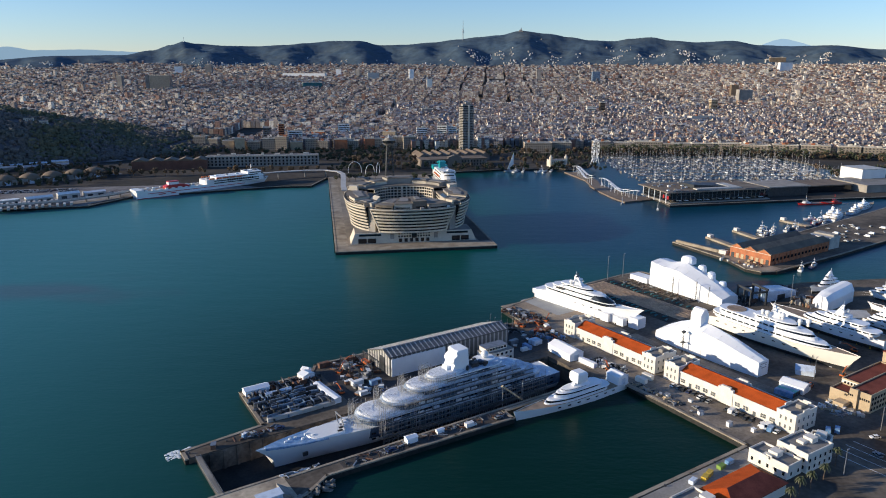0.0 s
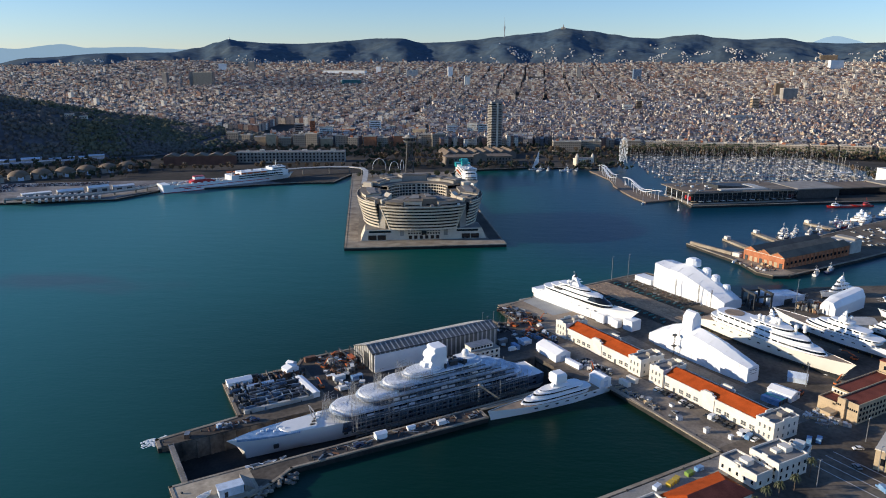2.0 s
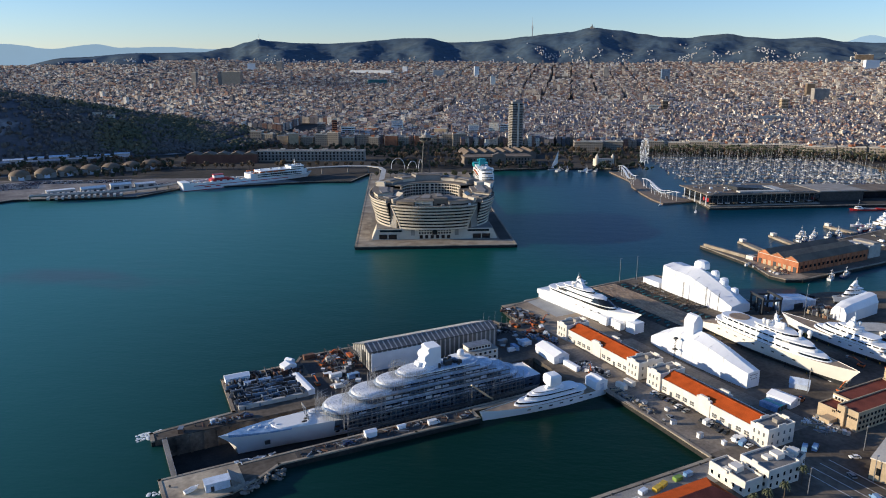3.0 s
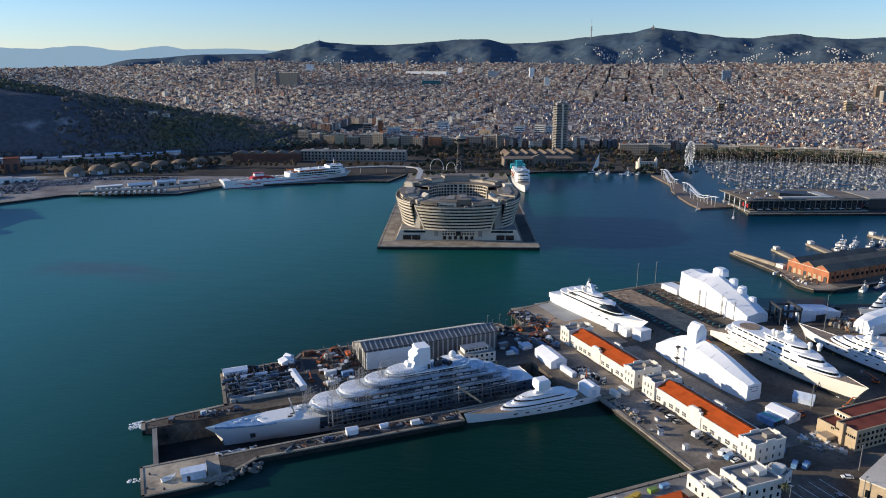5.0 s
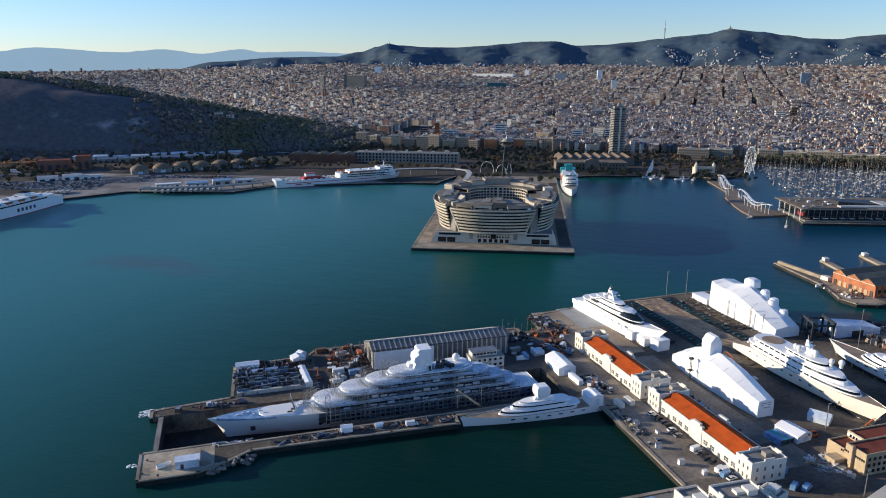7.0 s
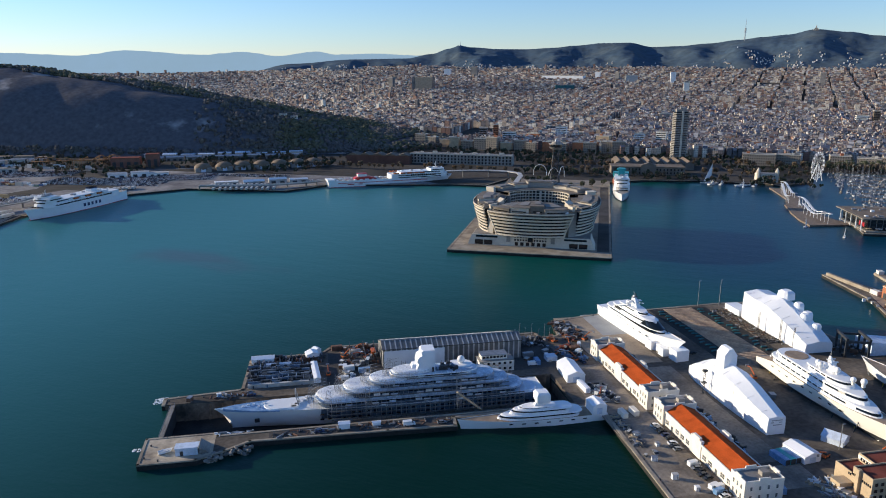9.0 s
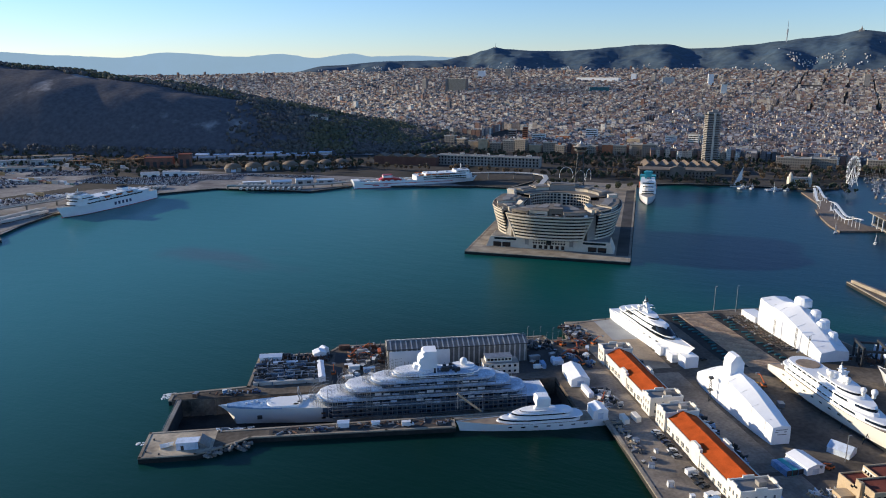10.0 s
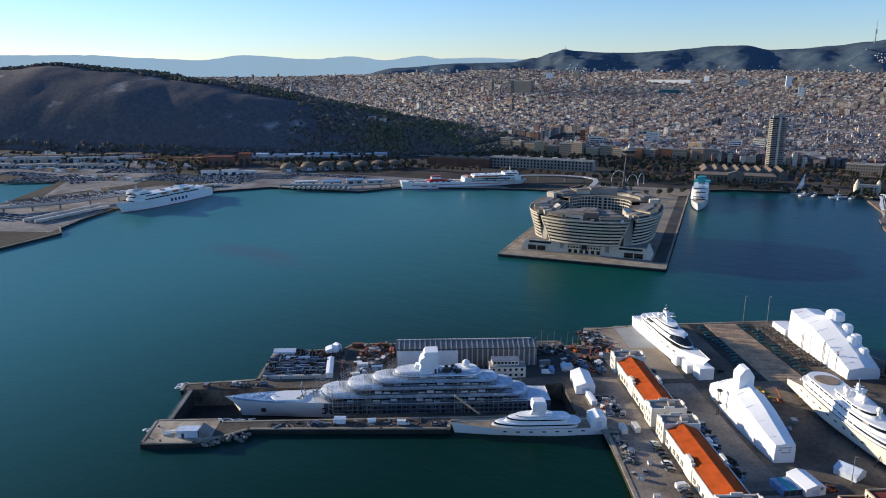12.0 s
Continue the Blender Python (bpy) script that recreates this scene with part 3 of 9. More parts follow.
for a in range(-40, 60):
    for b in range(-30, 40):
        bx, by = c2 * a * 48 - s2 * b * 48, 1750 + s2 * a * 48 + c2 * b * 48
        bx, by = bx + random.uniform(-2, 2), by + random.uniform(-2, 2)
        R, az = polar(bx, by)
        if not (1400 < R < 2300 or (az > 20 and R > 1200)) or R > 2300 or not (-20 < az < 42) or hill_side(bx, by) or by < front(bx) + 42 or (R > 1560 and az <= -4):
            continue
        tw = T2 + random.uniform(-0.25, 0.25)
        for i in range(5):
            for j in range(5):
                if random.random() < 0.06:
                    continue
                px, py = (i - 2) * 9.0, (j - 2) * 9.0
                x, y = bx + math.cos(tw) * px - math.sin(tw) * py, by + math.sin(tw) * px + math.cos(tw) * py
                R2, az2 = polar(x, y)
                town.house(x, y, rise(R2, az2), random.uniform(6.5, 9.6), random.uniform(6.5, 9.6), max(8, random.gauss(16, 2.2)), tw, gable=random.random() < 0.25)
town.done("old_town", "tight old-town houses with flat and tiled roofs")

# villas and estates up the lower slopes
random.seed(6)
town = Town()
for _ in range(6500):
    az = random.uniform(-38, 36)
    w = abs(random.gauss(0, 0.17 if az < 0 else 0.30))
    if w > 0.85 or noise.noise(Vector((az * 0.9, w * 4, 1))) < -0.05 + w * 0.55:
        continue
    p = ridge_at(az, w)
    town.house(p.x, p.y, p.z + 1, random.uniform(3, 6.5), random.uniform(3, 6.5), random.uniform(2.5, 5), random.uniform(-0.4, 0.4), hut=False, gable=random.random() < 0.4)
town.done("hillside_houses", "scattered pale houses on the lower hill slopes", VILLAS)

# ---- trees ----
def clumps(bm, n, cx, cy, cz, rx, rz, size):
    for _ in range(n):
        a, b = random.uniform(0, 2 * math.pi), random.uniform(-1, 1)
        k = random.uniform(0.55, 1.0)
        r = math.sqrt(1 - b * b) * k
        x, y, z = cx + rx * r * math.cos(a), cy + rx * r * math.sin(a), cz + rz * b * k
        s = size * random.uniform(0.6, 1.25)
        q = Euler((random.uniform(0, 3), random.uniform(0, 3), random.uniform(0, 3))).to_matrix()
        vs = [bm.verts.new(Vector((x, y, z)) + q @ Vector(p) * s) for p in ((1, 0, -0.2), (-0.5, 0.87, 0), (-0.5, -0.87, 0.1), (0, 0.1, 0.9), (0.1, 0, -0.75))]
        for f in ((0, 1, 3), (1, 2, 3), (2, 0, 3), (1, 0, 4), (2, 1, 4), (0, 2, 4)):
            bm.faces.new([vs[i] for i in f])


def tree(m, h, leaf, label, bare=0.0):
    t = thing("tree", m, label, "tree")
    bm = bmesh.new()
    cyl(bm, 0, 0, -0.3, h * 0.5, h * 0.028, h * 0.016, 6)
    for k in range(5):
        a = k * 1.3
        bar(bm, (0, 0, h * (0.35 + 0.03 * k)), (h * 0.22 * math.cos(a), h * 0.22 * math.sin(a), h * (0.62 + 0.04 * k)), h * 0.01)
    part("trunk", bm, BARK, t)
    bm = bmesh.new()
    clumps(bm, 46, 0, 0, h * 0.66, h * 0.33, h * 0.34, h * 0.11)
    part("crown", bm, leaf, t, fix=False)
    return t


def palm(m, h, label="tall palm tree with a drooping green crown"):
    t = thing("palm_tree", m, label, "palm tree")
    bm = bmesh.new()
    cyl(bm, 0, 0, -0.3, h, 0.32, 0.22, 6)
    part("trunk", bm, BARK, t)
    bm = bmesh.new()
    for k in range(16):
        a = k * 2.399
        up = 0.9 - 1.5 * (k / 16)
        d, n = Vector((math.cos(a), math.sin(a), 0)), Vector((-math.sin(a), math.cos(a), 0))
        pts = [Vector((0, 0, h)), Vector((0, 0, h)) + d * 1.5 + Vector((0, 0, up)), Vector((0, 0, h)) + d * 2.9 + Vector((0, 0, up * 0.8 - 0.7)), Vector((0, 0, h)) + d * 3.6 + Vector((0, 0, up * 0.5 - 1.8))]
        ws = (0.15, 0.55, 0.5, 0.05)
        rows = [(bm.verts.new(p + n * w), bm.verts.new(p + Vector((0, 0, 0.18))), bm.verts.new(p - n * w)) for p, w in zip(pts, ws)]
        for r0, r1 in zip(rows, rows[1:]):
            for i in range(2):
                bm.faces.new((r0[i], r0[i + 1], r1[i + 1], r1[i]))
    part("crown", bm, PALMLEAF, t, fix=False)
    return t



# ---- shipyard: ground and dry dock ----
YARDLINE = [(-93, 56), (-93, 49.5), (102, 49.5), (102, 14), (-64, 14), (-64, 16.5), (-94, 16.5), (-93.5, -4.5), (-71, -4.5), (-60, 0.5), (-50, 6.9), (10, 5.0), (40.6, 3.9), (41.2, 11.6), (112.4, 11.6), (108.6, -69.5), (-40, -69.5), (-40, -420),
            (620, -420), (560, -110), (470, -10), (420, 20), (350, 52), (288, 62), (274, 137), (255, 138.5), (166, 133.5), (130, 126.5), (125, 101), (113, 100.5), (112, 108.5), (-11, 108.5), (-16, 101), (-55, 98), (-57, 60)]
bm = bmesh.new()
prism(bm, YARDLINE, -9, Q)
ob = part("ground", bm, ASPH)
ob.matrix_basis = YARD
structure(ob, "worn dark asphalt yard with oil stains", "ground")
kerb_line("quay_edge", YARDLINE[12:17], YARD)
kerb_line("quay_edge", YARDLINE[23:36] + YARDLINE[:2], YARD)
kerb_line("quay_edge", YARDLINE[3:13], YARD, 1.2)
DOCKWALL = mat("stained_dock_wall", (0.22, 0.17, 0.125), 0.85, 0, 0.45, 0.10, 0.7, 0.4, second=(0.05, 0.042, 0.035), spec=0.2)
FORECOURT = mat("dark_forecourt", (0.085, 0.078, 0.072), 0.9, 0, 0.35, 0.06, 0.8, 0.3, second=(0.05, 0.046, 0.043), spec=0.15)
bm = bmesh.new()
prism(bm, [(-14.5, 57), (88, 57), (118, 60), (111, 99), (-13, 99), (-15, 62)], Q - 0.2, Q + 0.02)
prism(bm, [(-42, 8.2), (10, 6.4), (39.5, 5.4), (39.5, 12.6), (-42, 12.6)], Q - 0.2, Q + 0.02)
ob = part("pavement", bm, FORECOURT)
ob.matrix_basis = YARD
structure(ob, "dark oily asphalt forecourt of the boat shed", "pavement")
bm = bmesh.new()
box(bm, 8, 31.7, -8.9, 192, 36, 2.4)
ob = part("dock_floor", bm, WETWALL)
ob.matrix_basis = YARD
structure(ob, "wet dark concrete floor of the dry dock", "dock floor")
for k, (u0, u1, v) in enumerate(((-92, 101.5, 49.3), (-63, 101.5, 14.2))):
    bm = bmesh.new()
    box(bm, (u0 + u1) / 2, v, -6.5, u1 - u0, 0.3, 8.6)
    for i in range(34):
        u = u0 + (i + 0.5) * (u1 - u0) / 34
        box(bm, u, v + (-0.4 if k == 0 else 0.4), -6.5, 1.1, 0.6, 8.2)
    ob = part("dock_wall", bm, DOCKWALL)
    ob.matrix_basis = YARD
    structure(ob, "stained dark dry-dock wall with buttresses", "dock wall")
gate = thing("dock_gate", at(-88.5, 33, 0), "steel dry-dock gate with a walkway on top", "dock gate")
boxes("gate_wall", [(0, 0, -6.5, 1.7, 33.5, 8.4)], DARK, gate)
boxes("walkway", [(0, 0, 1.9, 2.0, 33.5, 0.35)], CONC, gate)
bm = bmesh.new()
for k in (-1, 1):
    for i in range(17):
        bar(bm, (k * 0.9, -16 + i * 2, 2.2), (k * 0.9, -16 + i * 2, 3.3), 0.06)
    bar(bm, (k * 0.9, -16, 3.3), (k * 0.9, 16, 3.3), 0.07)
part("railing", bm, STEEL, gate)


# ---- vessels ----
def hull_rings(L, B, fb, draft, rake, flare=1.0, stern=0.86, n=26, full=2.6, sheer=1.0, tail=0.0):
    """Cross-sections from stern (-x) to bow (+x); z = 0 is the waterline."""
    rings = []
    for i in range(n + 1):
        s = i / n
        w = B / 2 * (stern + (1 - stern) * min(1, s * 3)) * max(0.012, 1 - max(0, (s - 0.42) / 0.58) ** full)
        ww = B / 2 * (stern * 0.96 + (1 - stern * 0.96) * min(1, s * 3)) * max(0.008, 1 - max(0, (s - 0.30) / 0.70) ** (full * 0.75)) * flare
        x = -L / 2 + s * L
        lean = rake * max(0, (s - 0.75) / 0.25) ** 1.4
        zd = fb * (1 - tail * max(0, 1 - s / 0.16)) + sheer * max(0, (s - 0.45) / 0.55) ** 1.8
        wk = ww * 0.75 * (1 - max(0, s - 0.7) * 1.6)
        rings.append([(x, -w, zd), (x - lean * 0.55, -(w + ww) / 2, zd * 0.5), (x - lean, -ww, 0), (x - lean * 1.1, -wk * 0.9, -draft * 0.75), (x - lean * 1.1, 0, -draft),
                      (x - lean * 1.1, wk * 0.9, -draft * 0.75), (x - lean, ww, 0), (x - lean * 0.55, (w + ww) / 2, zd * 0.5), (x, w, zd)])
    return rings


def outline(x0, x1, b, nose=0.45, tail=0.2, n=8, p=2.0):
    """A deck's plan from x0 (aft) to x1 (fore), b wide, rounded at both ends."""
    L = x1 - x0
    pts = []
    for i in range(n + 1):
        a = math.pi / 2 * i / n
        pts.append((x1 - L * nose + L * nose * math.sin(a) ** (2 / p), -b / 2 * math.cos(a) ** (2 / p)))
    pts += [(x, -y) for x, y in pts[::-1][1:]]
    m = []
    for i in range(n + 1):
        a = math.pi / 2 * i / n
        m.append((x0 + L * tail - L * tail * math.sin(a) ** 0.8, b / 2 * math.cos(a) ** 0.8))
    pts += m[1:] + [(x, -y) for x, y in m[::-1][1:-1]]
    return pts


def deckhouse(bm, low, top, z0, z1, nose=0.42, tail=0.16):
    """A deckhouse between two plans (aft, fore, width)."""
    loft(bm, [[(x, y, z) for x, y in outline(*p, nose, tail)] for p, z in ((low, z0), (top, z1))])


def hull_part(name, L, B, fb, draft, rake, material, parent, deck=TEAK, label="", **k):
    rings = hull_rings(L, B, fb, draft, rake, **k)
    bm = bmesh.new()
    loft(bm, rings, close=False, caps=True)
    h = part(name, bm, material, parent, label, smooth=35)
    bm = bmesh.new()
    vs = [(bm.verts.new((r[0][0], r[0][1] * 0.97, r[0][2] - 0.25)), bm.verts.new((r[-1][0], r[-1][1] * 0.97, r[-1][2] - 0.25))) for r in rings]
    for (a, b), (c, d) in zip(vs, vs[1:]):
        bm.faces.new((a, b, d, c))
    part("deck", bm, deck, parent)
    return h


def yacht(m, L, B, tiers, label, fb=4.0, draft=2.5, rake=6.0, paint=GEL, boot=NAVY, mast=True, heli=False, domes=2, group="", glass=GLASS, ports=True, deck=TEAK, full=2.6, name="motor_yacht", sheer=1.6, tail=0.0, house=None, posts=True):
    """Tiers: (x0, x1, width, height), from the main deck up, as shares of L and B."""
    y = thing(name, m, label, "yacht", group)
    hull_part("hull", L, B, fb, draft, rake, paint, y, deck, full=full, sheer=sheer, tail=tail)
    bm = bmesh.new()
    rr = hull_rings(L, B, fb, draft, rake, full=full, sheer=sheer, tail=tail)
    loft(bm, [[(x, yy * 1.006, z) for x, yy, z in (r[2], r[3], r[4], r[5], r[6])] for r in rr], close=False, caps=False)
    part("bottom", bm, boot, y)
    if ports:
        for sd in (-1, 1):
            n = max(4, int(L / 10))
            for i in range(n):
                x = -L * 0.34 + i * L * 0.58 / n
                r = rr[min(len(rr) - 1, int((x / L + 0.5) * (len(rr) - 1)))]
                w = (abs(r[1][1]) + abs(r[0][1])) / 2
                boxes("porthole", [(x, sd * w, fb * 0.55, 1.8, 0.25, 0.5)], glass, y)
    paint = house or paint
    z = fb - 0.3
    for i, (x0, x1, wd, h) in enumerate(tiers):
        a, b, w = x0 * L, x1 * L, wd * B
        bm = bmesh.new()
        deckhouse(bm, (a + 1.2, b - 0.3, w * 0.92), (a + 1.3, b - 0.3 - h * 0.25, w * 0.90), z, z + h * 0.48)
        part("bulwark", bm, paint, y, smooth=False)
        bm = bmesh.new()
        deckhouse(bm, (a + 2.4, b - 0.9 - h * 0.3, w * 0.87), (a + 2.6, b - 1.2 - h * 0.75, w * 0.84), z + h * 0.48, z + h * 0.82)
        part("window_band", bm, glass, y, "dark wraparound windows")
        for k in range(max(3, int((b - a) / 6)) if posts else 0):
            xx = a + 4 + k * ((b - a) * 0.72 - 4) / max(3, int((b - a) / 6))
            for sd in (-1, 1):
                boxes("mullion", [(xx, sd * w * 0.432, z + h * 0.48, 0.9, 0.12, h * 0.34)], paint, y)
        bm = bmesh.new()
        deckhouse(bm, (a, b - 0.5 - h * 0.65, w * 0.95), (a + 0.5, b - 1.3 - h * 0.75, w * 0.91), z + h * 0.82, z + h)
        part("upper_deck", bm, paint, y)
        z += h
    if mast:
        xm = (tiers[-1][0] * 0.45 + tiers[-1][1] * 0.55) * L - L * 0.03
        bm = bmesh.new()
        hm = L * 0.055 + 1.5
        loft(bm, [[(xm + dx * k + o, dy * k, z + zz) for dx, dy in ((-1.6, -1), (1.4, -0.7), (1.4, 0.7), (-1.6, 1))] for k, o, zz in ((1.5, 0.6, -0.1), (0.9, -0.3, hm * 0.5), (0.4, -1.2, hm))])
        box(bm, xm - 0.3, 0, z + hm * 0.55, 0.9, B * 0.42, 0.35)
        box(bm, xm - 0.6, 0, z + hm * 0.8, 0.6, B * 0.26, 0.25)
        bar(bm, (xm - 1.2, 0, z + hm), (xm - 1.2, 0, z + hm + 2.6), 0.08)
        part("mast", bm, paint, y)
        for k in range(domes):
            bm = bmesh.new()
            r = L * 0.011 + 0.35
            side = (-1, 1, 0, 0)[k]
            xx = xm + (-2.8 if k < 2 else 2.5 + 2 * (k - 2))
            cyl(bm, xx, side * B * 0.2, z - 0.1, z + r, r * 0.5, r * 0.5, 8)
            ball(bm, xx, side * B * 0.2, z + r * 1.5, r, 1.1)
            part("radome", bm, WHITE, y, smooth=True)
    if heli:
        bm = bmesh.new()
        cyl(bm, heli[0] * L, 0, heli[1] - 0.3, heli[1], B * 0.33, n=24)
        part("helipad", bm, TEAK, y, "round wooden helipad")
    return y


TIERS3 = [(-0.40, 0.24, 0.90, 2.7), (-0.30, 0.16, 0.74, 2.6), (-0.18, 0.07, 0.55, 2.2)]


# big yacht in the dry dock: white bow, stepped oval decks, netted sides
SPECK = mat("speckled_cover", (0.84, 0.85, 0.86), 0.6, 0, 0.22, 0.9, 2.2, 0.6, second=(0.60, 0.62, 0.64))
PALEDECK = mat("pale_deck_cover", (0.34, 0.41, 0.50), 0.5, 0, 0.35, 0.35, 1.5, 0.2, second=(0.66, 0.73, 0.80))
NETTING = mat("debris_netting", (0.028, 0.052, 0.092), 0.7, 0, 0.5, 0.35, 1.2, 0.3, second=(0.10, 0.145, 0.20))
DULLDECK = mat("dusty_deck_edge", (0.36, 0.42, 0.49), 0.6, 0, 0.4, 0.5, 1.6, 0.3, second=(0.14, 0.19, 0.26))
big = thing("motor_yacht", at(12, 37.5, -2.4, 180), "huge white motor yacht under refit in the dry dock", "yacht")
HB = dict(full=2.3, sheer=0.9)
hull_part("hull", 160, 20, 5.7, 5.0, 7, GEL, big, WHITE, **HB)
rr = hull_rings(160, 20, 5.7, 5.0, 7, **HB)
bm = bmesh.new()
loft(bm, [[(x, yy * 1.006, z) for x, yy, z in r[3:6]] for r in rr], close=False, caps=False)
part("bottom", bm, NAVY, big)
for sd in (0, -1):
    bm = bmesh.new()
    half = [r[:3] if sd else r[:-4:-1] for r in rr[:19]]
    loft(bm, [[(x, yy * 1.02, z * 0.98) for x, yy, z in r] + [(x, yy * 0.97, z * 0.98) for x, yy, z in r[::-1]] for r in half])
    part("hull_netting", bm, NETTING, big, "blue-grey debris netting over the hull side")
    for i in range(30):
        x = -74 + i * 3.6
        for zz in (1.2, 3.6):
            if (i * 7 + int(zz)) % 5:
                boxes("porthole", [(x, (10.15 if sd else -10.15) * (0.86 + 0.14 * min(1, (x + 80) / 50)), zz, 1.9, 0.25, 0.7)], GLASS, big)
boxes("hawse_opening", [(60.5, -5.2, 0.6, 2.2, 0.9, 1.6)], DARK, big)
boxes("hawse_opening", [(60.5, 5.2, 0.6, 2.2, 0.9, 1.6)], DARK, big)
bm = bmesh.new()
loft(bm, [[(x, -w, 6.05 + s), (x, w, 6.05 + s), (x, w, 5.5), (x, -w, 5.5)] for x, w, s in ((50, 6.4, 0.0), (60, 5.2, 0.2), (70, 3.0, 0.45), (76, 1.0, 0.6))])
part("deck_cover", bm, BLUETARP, big, "blue sheeting over the foredeck")
bm = bmesh.new()
prism(bm, outline(40, 58, 11.5, 0.35, 0.2), 5.3, 6.6, 0.92)
part("deck_sheet", bm, WHITE, big, "white sheeted hatch cover on the foredeck")
for k in range(6):
    boxes("winch", [(55 + k * 2.4, random.Random(k).uniform(-2.0, 1.6), 6.1, 1.1, 0.8, 0.9)], WHITE, big)
for k in range(5):
    boxes("covered_gear", [(37 + k * 1.6, -5.5 + k * 2.3, 5.3, 2.4, 1.6, 1.3)], SPECK, big)
RIMS = ((-22, 82, 18.6, 9.6), (-9, 74.5, 17.4, 13.3), (3.5, 67, 15.4, 16.2), (14.4, 58.5, 12.6, 18.8))
zb = 5.3
for k, (u0, u1, wd, zt) in enumerate(RIMS):
    a, b, h = 12 - u1, 12 - u0, zt - zb
    ns, tl = 9.0 / (b - a), 12.0 / (b - a)
    bm = bmesh.new()
    deckhouse(bm, (a + 3, b - 2, wd * 0.93), (a + 3, b - 2, wd * 0.93), zb, zb + h * 0.42, ns, tl)
    part("bulwark", bm, NETTING if k < 3 else GEL, big)
    bm = bmesh.new()
    deckhouse(bm, (a + 4, b - 3, wd * 0.88), (a + 4, b - 3, wd * 0.88), zb + h * 0.42, zb + h * 0.70, ns, tl)
    part("window_band", bm, GLASS, big, "row of dark windows")
    bm = bmesh.new()
    deckhouse(bm, (a, b - 0.2, wd * 0.99), (a + 0.4, b - 0.5, wd * 0.97), zb + h * 0.70, zb + h * 0.86, ns, tl)
    part("upper_deck", bm, DULLDECK if k < 3 else GEL, big)
    bm = bmesh.new()
    deckhouse(bm, (a + 0.4, b - 0.5, wd * 0.96), (a + 2.0, b - 1.8, wd * 0.86), zb + h * 0.86, zt, ns, tl)
    part("deck_canopy", bm, PALEDECK, big)
    bm = bmesh.new()
    loft(bm, [[(x, y, z) for x, y in outline(b - 21 + i, b - 1.2 - i * 1.2, wd * (0.86 - 0.12 * i), 0.46, 0.3)] for i, z in ((0, zt - 0.5), (0.25, zt + 0.7), (1, zt + 1.1), (2, zt + 1.3))])
    part("oval_cover", bm, SPECK, big, "white oval sheet cover with poles")
    bm = bmesh.new()
    for i in range(11):
        x = b - 19 + i * 1.7
        w = wd * 0.42 * math.sqrt(max(0.05, 1 - max(0, (x - b + 9) / 8.2) ** 2))
        bar(bm, (x, -w, zt + 0.9), (x, 0, zt + 1.34), 0.06)
        bar(bm, (x, 0, zt + 1.34), (x, w, zt + 0.9), 0.06)
    part("cover_pole", bm, STEEL, big)
    for i in range(int((b - a) / 4.4)):
        x = a + 8 + i * 4.2
        if x < b - 12:
            for sd in (-1, 1):
                boxes("side_panel", [(x, sd * wd * 0.475, zb + h * (0.05 + 0.1 * (i % 3)), 3.2, 0.35, h * 0.32)], (GEL, NETTING, BLUECOVER, GEL, NETTING)[(i * 3 + k) % 5], big)
    zb = zt - 0.2
bm = bmesh.new()
prism(bm, outline(-77, -62, 15.5, 0.3, 0.5), 5.3, 6.3, 0.93)
part("stern_cover", bm, BLUECOVER, big)
for k in range(22):
    r_ = random.Random(k)
    boxes("deck_machinery", [(-37 + 14 * r_.random(), r_.uniform(-4, 5), 18.6, r_.uniform(0.8, 2.4), r_.uniform(0.8, 2), r_.uniform(0.8, 2.8))], DARK if k % 3 else BLUEHULL, big)
yacht(at(77, 4.6, 0, 180), 71, 10.5, [(-0.34, 0.245, 0.90, 2.5), (-0.27, 0.16, 0.80, 2.2), (-0.16, 0.10, 0.62, 0.9)], "white motor yacht moored by the dry-dock wall", posts=False, fb=3.4, rake=2.0, domes=0, full=2.2)
ash = yacht(at(174.8, 94, 4.7, -84.6), 88, 14.2, [(-0.41, 0.29, 0.92, 3.1), (-0.33, 0.20, 0.80, 2.8), (-0.25, 0.07, 0.64, 2.5)], "large white motor yacht standing ashore on white-wrapped supports", posts=False, fb=5.0, sheer=4.6, domes=3, full=2.0, tail=0.35, deck=WHITE, rake=9.0)
bm = bmesh.new()
deckhouse(bm, (3, 21.5, 9.6), (3, 13.0, 7.6), 7.9, 10.9)
part("windscreen", bm, GLASS, ash, "broad dark raked windscreen")
bm = bmesh.new()
deckhouse(bm, (-2, 14.5, 9.4), (0, 11.5, 7.6), 10.85, 11.5)
part("visor_roof", bm, GEL, ash)
for sd in (-1, 1):
    bm = bmesh.new()
    loft(bm, [[(x, sd * 5.7, z), (x + 1.6, sd * 5.7, z), (x + 1.6, sd * 5.3, z), (x, sd * 5.3, z)] for x, z in ((-26, 7.6), (-21, 10.6), (-14, 13.2), (-9, 14.6))])
    part("swept_fin", bm, GEL, ash)
    boxes("side_opening", [(-19, sd * 5.75, 8.6, 6.5, 0.3, 1.3)], DARK, ash)
    bm = bmesh.new()
    loft(bm, [[(x, sd * (6.62 - k), z), (x, sd * (6.62 - k), z + h), (x, sd * (6.3 - k), z + h), (x, sd * (6.3 - k), z)] for x, z, h, k in ((-8, 6.6, 0.5, 0.1), (4, 6.3, 1.1, 0.2), (14, 6.1, 1.2, 0.7), (21, 6.2, 0.4, 2.2))])
    part("side_window", bm, GLASS, ash, "long curved dark side window")
bm = bmesh.new()
